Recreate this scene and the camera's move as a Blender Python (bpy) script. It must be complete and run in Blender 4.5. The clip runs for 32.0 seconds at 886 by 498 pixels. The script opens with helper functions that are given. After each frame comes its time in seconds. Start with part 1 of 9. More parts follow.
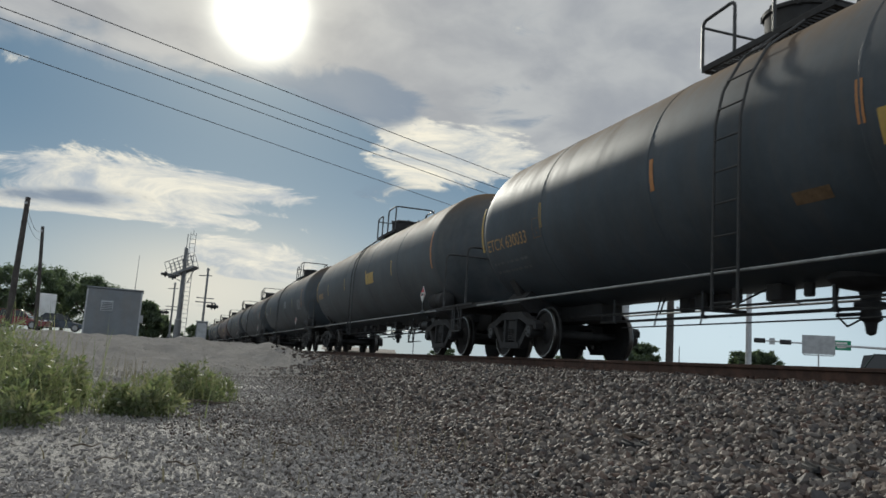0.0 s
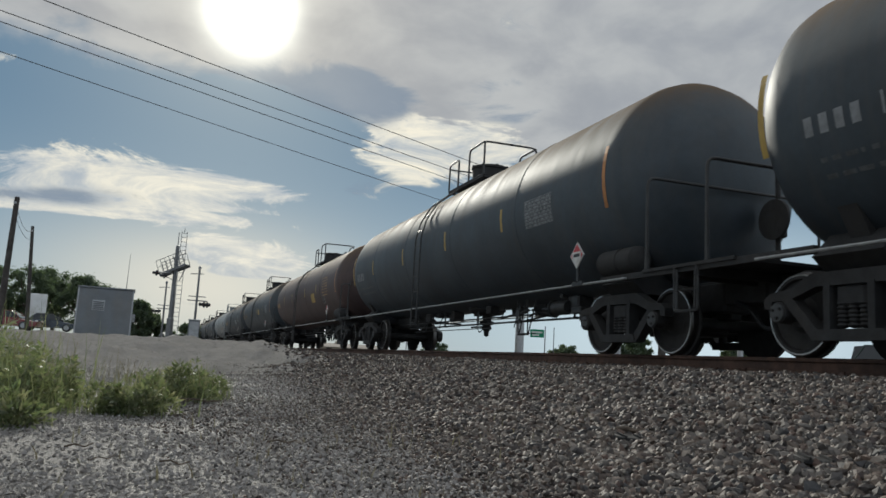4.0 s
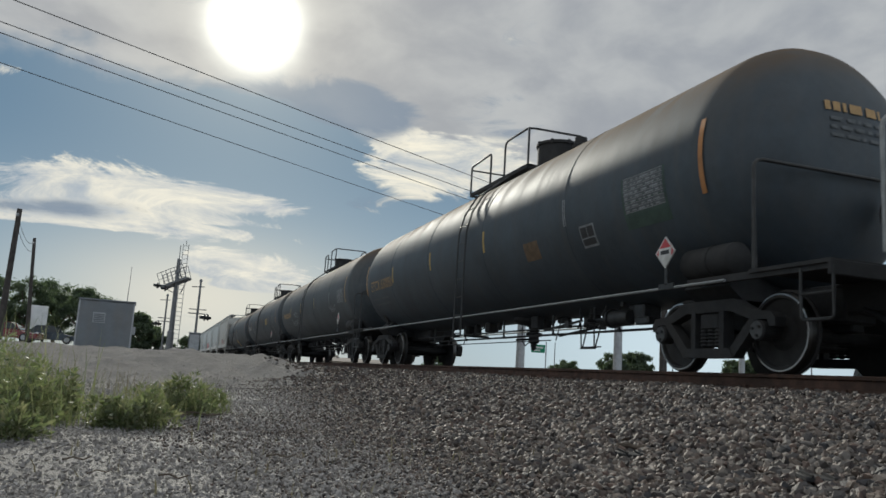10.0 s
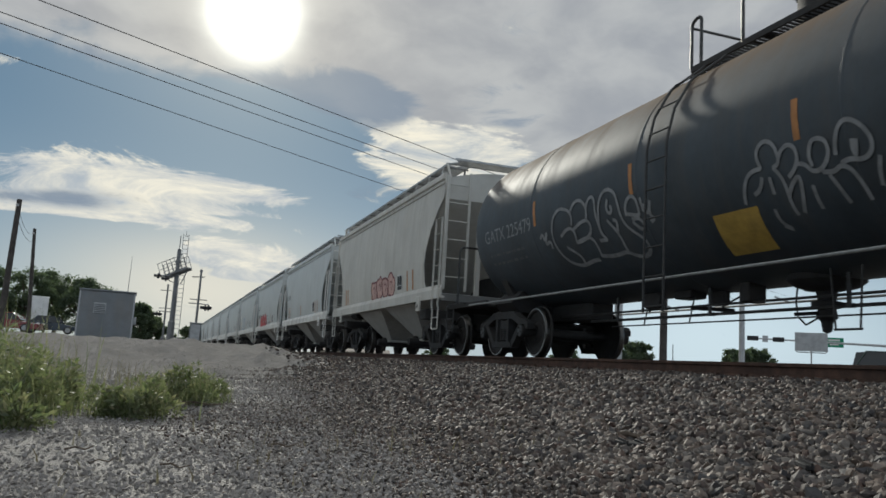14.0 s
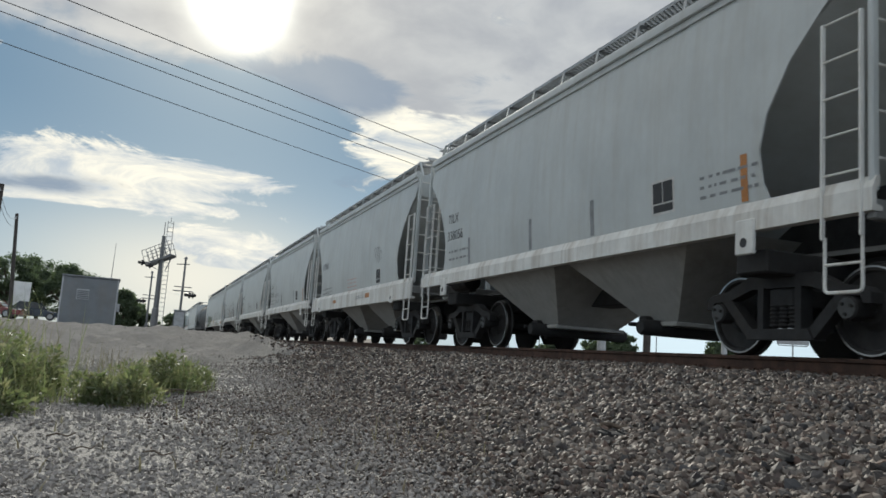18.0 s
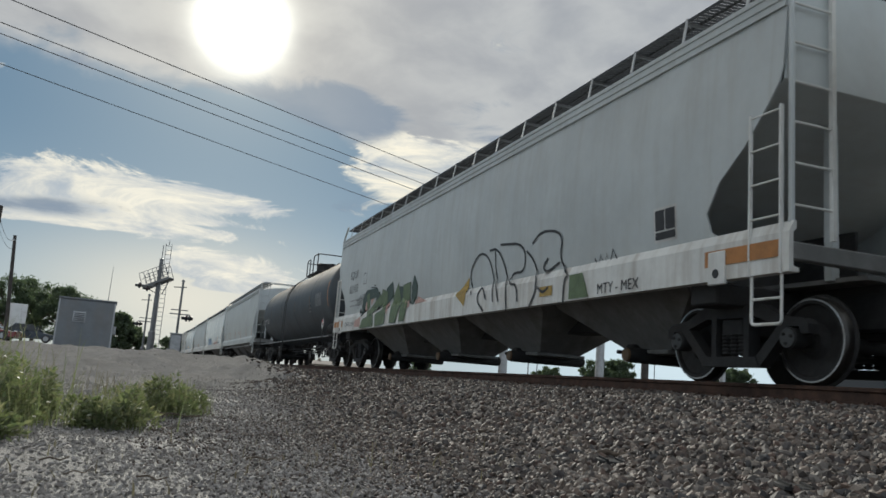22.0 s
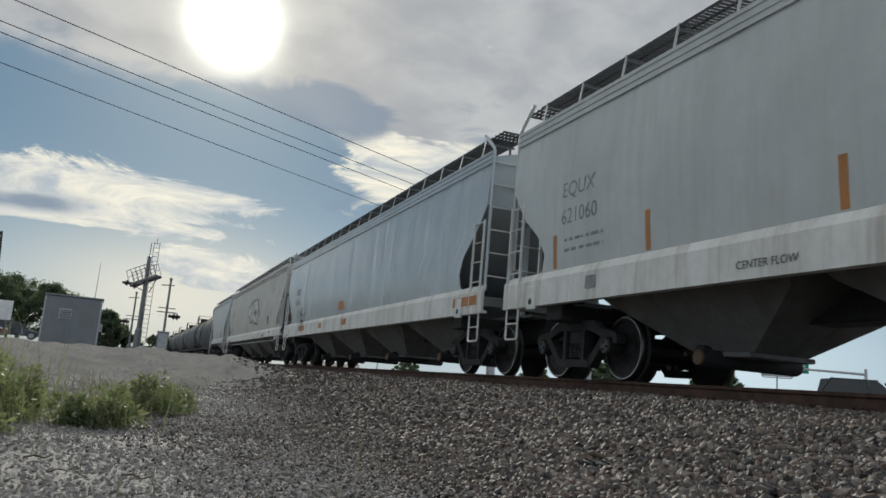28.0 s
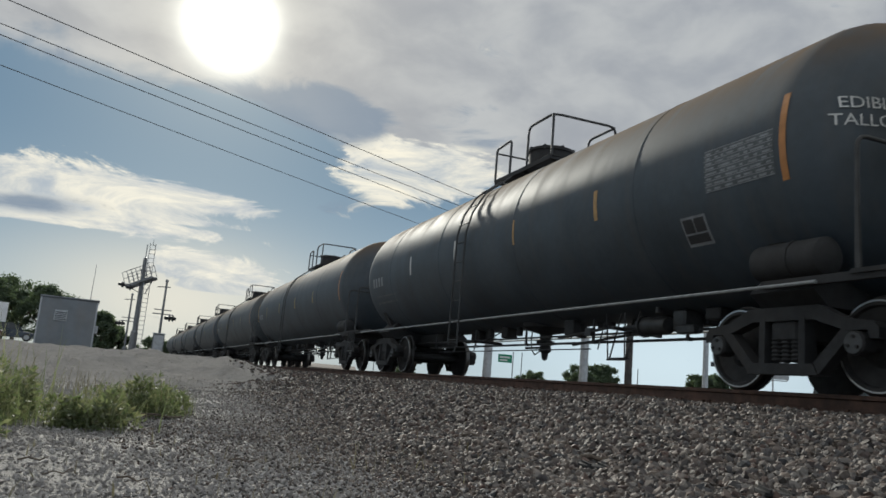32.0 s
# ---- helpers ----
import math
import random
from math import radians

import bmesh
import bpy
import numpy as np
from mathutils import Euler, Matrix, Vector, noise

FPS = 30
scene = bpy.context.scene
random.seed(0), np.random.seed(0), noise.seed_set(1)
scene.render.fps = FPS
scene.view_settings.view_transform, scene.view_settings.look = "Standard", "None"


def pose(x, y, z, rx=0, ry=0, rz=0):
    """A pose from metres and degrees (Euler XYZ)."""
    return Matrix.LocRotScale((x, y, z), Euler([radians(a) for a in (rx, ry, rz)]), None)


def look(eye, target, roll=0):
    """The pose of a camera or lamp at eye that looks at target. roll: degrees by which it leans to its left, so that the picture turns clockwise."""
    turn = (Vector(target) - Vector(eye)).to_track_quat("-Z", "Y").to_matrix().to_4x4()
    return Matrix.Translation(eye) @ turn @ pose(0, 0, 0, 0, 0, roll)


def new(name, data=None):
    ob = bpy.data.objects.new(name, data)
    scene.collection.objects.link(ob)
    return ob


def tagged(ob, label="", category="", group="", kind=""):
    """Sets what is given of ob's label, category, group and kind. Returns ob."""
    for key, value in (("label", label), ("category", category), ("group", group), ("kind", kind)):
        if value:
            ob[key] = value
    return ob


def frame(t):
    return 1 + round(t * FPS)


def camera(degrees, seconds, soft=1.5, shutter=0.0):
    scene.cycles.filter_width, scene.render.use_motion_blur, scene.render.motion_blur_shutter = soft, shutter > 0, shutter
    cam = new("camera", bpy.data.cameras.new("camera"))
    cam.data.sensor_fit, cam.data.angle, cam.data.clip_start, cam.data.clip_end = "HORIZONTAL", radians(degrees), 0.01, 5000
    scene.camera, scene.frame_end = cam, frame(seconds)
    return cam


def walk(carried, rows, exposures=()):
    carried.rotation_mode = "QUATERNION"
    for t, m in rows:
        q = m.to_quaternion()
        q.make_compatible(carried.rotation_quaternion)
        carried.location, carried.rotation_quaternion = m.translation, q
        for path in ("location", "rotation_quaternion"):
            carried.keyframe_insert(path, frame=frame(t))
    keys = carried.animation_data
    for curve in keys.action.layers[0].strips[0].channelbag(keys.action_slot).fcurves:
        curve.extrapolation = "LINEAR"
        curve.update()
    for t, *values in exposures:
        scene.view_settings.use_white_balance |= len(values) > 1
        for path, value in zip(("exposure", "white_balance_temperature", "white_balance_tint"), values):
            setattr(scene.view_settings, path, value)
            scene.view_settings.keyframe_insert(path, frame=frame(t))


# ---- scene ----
EYE = 0.45            # height of the lens over the gravel
RAIL = 0.695          # top of the rails
TRACK = 7.18          # distance of the track's middle line
cam = camera(58.85, 32.0, soft=1.6, shutter=0.04)
# seconds, heading right of the track, tilt up, lean
TURNS = [
    (0.0, 18.47, 8.38, 3.87),
    (0.5, 18.46, 8.32, 3.75),
    (1.0, 18.50, 8.31, 3.58),
    (1.5, 18.60, 8.33, 3.52),
    (2.0, 18.72, 8.35, 3.46),
    (2.5, 18.87, 8.31, 3.47),
    (3.0, 19.06, 8.22, 3.36),
    (3.5, 19.14, 8.08, 3.27),
    (5.5, 18.71, 8.30, 3.10),
    (6.0, 18.62, 8.31, 3.20),
    (6.5, 18.57, 8.27, 3.33),
    (7.0, 18.57, 8.20, 3.45),
    (7.5, 18.64, 8.27, 3.64),
    (8.0, 18.77, 8.45, 3.75),
    (8.5, 18.86, 8.72, 3.83),
    (9.0, 18.91, 8.95, 3.81),
    (9.5, 18.95, 9.10, 3.72),
    (10.0, 18.91, 9.15, 3.58),
    (10.5, 18.87, 9.04, 3.42),
    (11.0, 18.86, 8.96, 3.38),
    (11.5, 18.91, 8.82, 3.33),
    (12.0, 19.01, 8.75, 3.31),
    (12.5, 19.02, 8.68, 3.29),
    (13.0, 19.02, 8.64, 3.33),
    (13.5, 18.97, 8.57, 3.34),
    (14.0, 18.94, 8.40, 3.46),
    (14.5, 18.94, 8.01, 3.50),
    (16.5, 19.22, 5.56, 3.53),
    (17.0, 19.52, 5.92, 3.63),
    (17.5, 19.82, 6.77, 3.81),
    (18.0, 20.01, 7.74, 3.97),
    (18.5, 20.04, 8.44, 4.22),
    (19.0, 20.00, 8.82, 4.30),
    (19.5, 19.99, 9.02, 4.35),
    (20.0, 20.02, 9.21, 4.35),
    (20.5, 20.08, 9.39, 4.42),
    (21.0, 20.09, 9.46, 4.35),
    (21.5, 20.08, 9.52, 4.40),
    (22.0, 20.02, 9.56, 4.39),
    (22.5, 19.98, 9.61, 4.41),
    (23.0, 19.99, 9.70, 4.46),
    (23.5, 20.04, 9.68, 4.41),
    (24.0, 20.12, 9.67, 4.43),
    (24.5, 20.22, 9.69, 4.44),
    (25.0, 20.29, 9.73, 4.50),
    (25.5, 20.40, 9.74, 4.49),
    (27.5, 20.75, 9.73, 4.87),
    (28.0, 20.80, 9.69, 4.92),
    (28.5, 20.80, 9.65, 4.98),
    (29.0, 20.80, 9.65, 4.98),
    (29.5, 20.86, 9.63, 4.92),
    (30.0, 20.98, 9.64, 4.91),
    (30.5, 21.09, 9.68, 4.80),
    (31.0, 21.13, 9.74, 4.94),
    (31.5, 21.09, 9.84, 4.98),
    (32.0, 21.05, 9.87, 4.98)]
walk(cam, [(t, pose(0, 0, EYE, 90 + up, 0, -yaw) @ pose(0, 0, 0, 0, 0, lean)) for t, yaw, up, lean in TURNS],
     exposures=[(t, e, 5820, 6) for t, e in ((0, 0.23), (14.0, 0.23), (14.8, 0.42), (15.6, 0.66), (16.5, 0.8), (17.2, 0.72), (18.2, 0.46), (19.5, 0.32), (32, 0.3))])

# ---- sky, sun ----
SUN_AZ, SUN_EL = 3.7, 23.5


def link_in(nt, socket, v):
    if isinstance(v, (int, float)):
        socket.default_value = v
    elif isinstance(v, tuple):
        socket.default_value = (*v, 1.0)[:len(socket.default_value)]
    else:
        nt.links.new(v, socket)


def calc(nt, op, a, b=0.0, c=0.0, clamp=False):
    n = nt.nodes.new("ShaderNodeMath")
    n.operation, n.use_clamp = op, clamp
    for s, v in zip(n.inputs, (a, b, c)):
        link_in(nt, s, v)
    return n.outputs[0]


def remap(nt, v, a, b, c=0.0, d=1.0):
    n = nt.nodes.new("ShaderNodeMapRange")
    n.interpolation_type = "SMOOTHSTEP"
    for s, x in zip(n.inputs[:5], (v, a, b, c, d)):
        link_in(nt, s, x)
    return n.outputs[0]


def blend(nt, fac, a, b, mode="MIX"):
    n = nt.nodes.new("ShaderNodeMix")
    n.data_type, n.blend_type = "RGBA", mode
    link_in(nt, n.inputs[0], fac)
    link_in(nt, n.inputs[6], a)
    link_in(nt, n.inputs[7], b)
    return n.outputs[2]


def grain(nt, vec, scale, detail=4.0, rough=0.55, distortion=0.0):
    n = nt.nodes.new("ShaderNodeTexNoise")
    link_in(nt, n.inputs["Vector"], vec)
    for k, v in (("Scale", scale), ("Detail", detail), ("Roughness", rough), ("Distortion", distortion)):
        n.inputs[k].default_value = v
    return n.outputs[0]


def make_sky():
    w = bpy.data.worlds.new("sky")
    scene.world = w
    w.use_nodes = True
    nt = w.node_tree
    nt.nodes.clear()
    out = nt.nodes.new("ShaderNodeOutputWorld")
    bg = nt.nodes.new("ShaderNodeBackground")
    nt.links.new(bg.outputs[0], out.inputs[0])
    bg.inputs[1].default_value = 0.1
    sky = nt.nodes.new("ShaderNodeTexSky")
    sky.sky_type, sky.sun_disc = "NISHITA", False
    sky.sun_elevation, sky.sun_rotation = radians(SUN_EL), radians(SUN_AZ)
    sky.air_density, sky.dust_density = 1.0, 0.6
    tc = nt.nodes.new("ShaderNodeTexCoord")
    sep = nt.nodes.new("ShaderNodeSeparateXYZ")
    nt.links.new(tc.outputs["Generated"], sep.inputs[0])
    x, y, z = sep.outputs
    az = calc(nt, "MULTIPLY", calc(nt, "ARCTAN2", x, y), 57.2958)
    el = calc(nt, "MULTIPLY", calc(nt, "ARCSINE", z), 57.2958)
    # flat cloud coordinates: the layer thins out to streaks towards the horizon
    com = nt.nodes.new("ShaderNodeCombineXYZ")
    link_in(nt, com.inputs[0], calc(nt, "MULTIPLY", az, 0.055))
    link_in(nt, com.inputs[1], calc(nt, "MULTIPLY", el, 0.17))
    com.inputs[2].default_value = 1.7
    n1 = grain(nt, com.outputs[0], 2.6, 10.0, 0.66, 0.7)
    com2 = nt.nodes.new("ShaderNodeCombineXYZ")
    link_in(nt, com2.inputs[0], calc(nt, "MULTIPLY", az, 0.05))
    link_in(nt, com2.inputs[1], calc(nt, "MULTIPLY", el, 0.09))
    com2.inputs[2].default_value = 6.3
    n2 = grain(nt, com2.outputs[0], 3.0, 8.0, 0.52, 0.25)

    def blob(a0, e0, sa, se, k=1.0, tilt=0.0):
        da = calc(nt, "DIVIDE", calc(nt, "SUBTRACT", az, a0), sa)
        de = calc(nt, "SUBTRACT", el, e0)
        if tilt:
            de = calc(nt, "SUBTRACT", de, calc(nt, "MULTIPLY", calc(nt, "SUBTRACT", az, a0), tilt))
        de = calc(nt, "DIVIDE", de, se)
        q = calc(nt, "ADD", calc(nt, "MULTIPLY", da, da), calc(nt, "MULTIPLY", de, de))
        return calc(nt, "MULTIPLY", calc(nt, "EXPONENT", calc(nt, "MULTIPLY", q, -1.0)), k)

    def total(items):
        s = items[0]
        for i in items[1:]:
            s = calc(nt, "ADD", s, i)
        return s

    # high grey veil over the upper sky and the east
    edge = remap(nt, az, 8.0, 16.5, 19.3, 15.2)
    veil = remap(nt, calc(nt, "ADD", calc(nt, "SUBTRACT", el, edge), calc(nt, "MULTIPLY", calc(nt, "SUBTRACT", n2, 0.5), 7.0)), -0.9, 1.3)
    # low bright streaks and the cumulus edge
    lows = total([blob(-4.5, 10.9, 10.0, 1.65, 0.95, 0.0), blob(5.0, 11.4, 4.2, 0.7, 0.62, -0.08), blob(-8, 9.0, 7.5, 0.8, 0.55, 0.07), blob(4.4, 6.5, 4.6, 1.15, 1.2, -0.03), blob(-6.0, 8.55, 9.0, 0.26, 0.8, 0.03), blob(-1.0, 9.75, 8.0, 0.25, 0.5, 0.0), blob(5.2, 5.3, 3.0, 0.3, 0.6), blob(0.5, 8.2, 3.0, 0.4, 0.4, 0.05),
                  blob(18.8, 15.3, 6.2, 2.1, 1.05, -0.03), blob(2.1, 9.15, 2.0, 0.16, 0.6), blob(4.3, 8.9, 0.7, 0.3, 0.6), blob(-12, 17.6, 2.5, 0.7, 0.3)])
    # extra cloud cover outside the view, added for fill
    rest = remap(nt, calc(nt, "ABSOLUTE", calc(nt, "SUBTRACT", az, 18.0)), 45.0, 80.0, 0.0, 0.5)
    low = remap(nt, calc(nt, "ADD", calc(nt, "ADD", lows, rest), calc(nt, "MULTIPLY", calc(nt, "SUBTRACT", n1, 0.5), 1.9)), 0.34, 0.60)
    # grey cores
    dark = total([blob(11.6, 19.0, 4.6, 2.0, 1.5, -0.06), blob(22.4, 20.2, 3.4, 0.7, 0.45), blob(22.5, 18.2, 3.4, 0.7, 0.45), blob(-8.0, 9.3, 4.5, 0.7, 0.8, 0.05), blob(-8, 19.0, 5, 0.7, 0.4),
                  blob(4, 19.2, 4, 0.5, 0.35)])
    darkf = remap(nt, calc(nt, "ADD", dark, calc(nt, "ADD", calc(nt, "MULTIPLY", calc(nt, "SUBTRACT", n2, 0.5), 1.3), calc(nt, "MULTIPLY", calc(nt, "SUBTRACT", n1, 0.5), 2.0))), 0.3, 0.85)

    s = Vector((math.sin(radians(SUN_AZ)) * math.cos(radians(SUN_EL)), math.cos(radians(SUN_AZ)) * math.cos(radians(SUN_EL)), math.sin(radians(SUN_EL))))
    dot = calc(nt, "ADD", calc(nt, "ADD", calc(nt, "MULTIPLY", x, s.x), calc(nt, "MULTIPLY", y, s.y)), calc(nt, "MULTIPLY", z, s.z))
    ang = calc(nt, "MULTIPLY", calc(nt, "ARCCOSINE", calc(nt, "MINIMUM", dot, 1.0)), 57.2958)
    g1 = calc(nt, "MULTIPLY", calc(nt, "EXPONENT", calc(nt, "MULTIPLY", ang, -0.12)), 0.42)
    g2 = calc(nt, "MULTIPLY", calc(nt, "EXPONENT", calc(nt, "MULTIPLY", calc(nt, "MULTIPLY", ang, ang), -0.235)), 1.6)

    # colours are at 10 times their radiance, as the sky texture's are
    clear = blend(nt, remap(nt, el, 1.0, 17.0), (2.75, 3.35, 3.75), (0.84, 1.64, 2.42))
    base = blend(nt, 0.78, blend(nt, 1.0, sky.outputs[0], (0.24, 0.28, 0.31), "MULTIPLY"), clear)
    base = blend(nt, blob(2.5, 4.2, 10.0, 4.2, 0.82), base, (7.2, 6.3, 4.9))
    base = blend(nt, blob(38.0, 3.0, 16.0, 7.0, 0.75), base, (6.6, 7.2, 7.1))
    cl_grey = blend(nt, remap(nt, n2, 0.3, 0.7), (3.15, 3.05, 3.05), (4.5, 4.25, 3.95))
    cl_bright = blend(nt, remap(nt, n1, 0.35, 0.75), (3.6, 3.8, 4.0), (8.8, 7.6, 5.7))
    # unseen clouds across from the sun, brightened to fill the train's near side
    back_fill = remap(nt, dot, 0.3, -0.6)
    cl_bright = blend(nt, back_fill, cl_bright, (6.0, 6.2, 6.4))
    cl_grey = blend(nt, back_fill, cl_grey, (4.6, 4.8, 5.1))
    c = blend(nt, calc(nt, "MULTIPLY", veil, 0.95), base, cl_grey)
    c = blend(nt, calc(nt, "MULTIPLY", low, 0.95), c, cl_bright)
    c = blend(nt, calc(nt, "MULTIPLY", darkf, 0.85), c, (1.5, 1.95, 2.55))
    c = blend(nt, 1.0, c, blend(nt, g1, (0.0, 0.0, 0.0), (6.6, 5.0, 2.7)), "ADD")
    c = blend(nt, 1.0, c, blend(nt, g2, (0.0, 0.0, 0.0), (27.0, 25.0, 20.0)), "ADD")
    nt.links.new(c, bg.inputs[0])


make_sky()
sun = new("sun", bpy.data.lights.new("sun", "SUN"))
sun.data.energy, sun.data.angle, sun.data.color = 2.4, radians(2.2), (1.0, 0.89, 0.72)
_d = Vector((math.sin(radians(SUN_AZ)) * math.cos(radians(SUN_EL)), math.cos(radians(SUN_AZ)) * math.cos(radians(SUN_EL)), math.sin(radians(SUN_EL))))
sun.matrix_world = look(_d * 60, (0, 0, 0))

# ---- materials ----
def material(name, colour, rough=0.6, metal=0.0, vary=0.15, scale=3.0, fine=40.0, bump=0.15, dirt=None, dirt_amount=0.0, streak=False, emit=None, piece=0.0, coat=0.0, bump_dist=0.01, top_tint=None):
    """Paint, metal or mineral with broad and fine variation, dirt with its own shape and a little relief."""
    m = bpy.data.materials.new(name)
    m.use_nodes = True
    nt = m.node_tree
    b = nt.nodes["Principled BSDF"]
    tc = nt.nodes.new("ShaderNodeTexCoord")
    vec = tc.outputs["Object"]
    n1 = grain(nt, vec, scale, 5.0, 0.6)
    n2 = grain(nt, vec, fine, 4.0, 0.6)
    lo = tuple(max(0.0, c * (1 - vary)) for c in colour)
    hi = tuple(min(1.0, c * (1 + vary)) for c in colour)
    col = blend(nt, remap(nt, n1, 0.3, 0.7), lo, hi)
    col = blend(nt, remap(nt, n2, 0.25, 0.75), blend(nt, 1.0, col, (1 - vary * 0.6,) * 3, "MULTIPLY"), col)
    if piece:
        oi = nt.nodes.new("ShaderNodeObjectInfo")
        k = calc(nt, "ADD", calc(nt, "MULTIPLY", oi.outputs["Random"], 2 * piece), 1 - piece)
        g = nt.nodes.new("ShaderNodeCombineColor")
        for s in g.inputs:
            link_in(nt, s, k)
        col = blend(nt, 1.0, col, g.outputs[0], "MULTIPLY")
    r = rough
    if dirt:
        mp = nt.nodes.new("ShaderNodeMapping")
        nt.links.new(vec, mp.inputs[0])
        mp.inputs["Scale"].default_value = (1.0, 3.5, 0.35) if streak else (1, 1, 1)
        nd = grain(nt, mp.outputs[0], 1.3, 8.0, 0.65, 0.3)
        f = calc(nt, "MULTIPLY", remap(nt, nd, 0.42, 0.72), dirt_amount)
        col = blend(nt, f, col, dirt)
        r = calc(nt, "ADD", calc(nt, "MULTIPLY", f, 0.25), rough, clamp=True)
    if top_tint:
        # uneven brown on upward faces: dust, with the warm sun sheen in its colour
        nz = nt.nodes.new("ShaderNodeSeparateXYZ")
        nt.links.new(nt.nodes.new("ShaderNodeNewGeometry").outputs["Normal"], nz.inputs[0])
        mp = nt.nodes.new("ShaderNodeMapping")
        nt.links.new(vec, mp.inputs[0])
        mp.inputs["Scale"].default_value = (0.6, 2.2, 0.6)
        nd = grain(nt, mp.outputs[0], 1.1, 7.0, 0.68, 0.4)
        f = calc(nt, "MULTIPLY", calc(nt, "MULTIPLY", remap(nt, nz.outputs[2], 0.30, 0.85), remap(nt, nd, 0.20, 0.58)), top_tint[1])
        col = blend(nt, f, col, top_tint[0])
        r = calc(nt, "ADD", calc(nt, "MULTIPLY", f, 0.35), r, clamp=True)
        link_in(nt, b.inputs["Specular IOR Level"], calc(nt, "SUBTRACT", 0.5, calc(nt, "MULTIPLY", f, 0.42)))
    nt.links.new(col, b.inputs["Base Color"])
    link_in(nt, b.inputs["Roughness"], r)
    b.inputs["Metallic"].default_value = metal
    b.inputs["Coat Weight"].default_value = coat
    if bump:
        bp = nt.nodes.new("ShaderNodeBump")
        bp.inputs["Strength"].default_value, bp.inputs["Distance"].default_value = bump, bump_dist
        nt.links.new(n2, bp.inputs["Height"])
        nt.links.new(bp.outputs[0], b.inputs["Normal"])
    if emit:
        b.inputs["Emission Color"].default_value, b.inputs["Emission Strength"].default_value = (*emit[0], 1), emit[1]
    return m


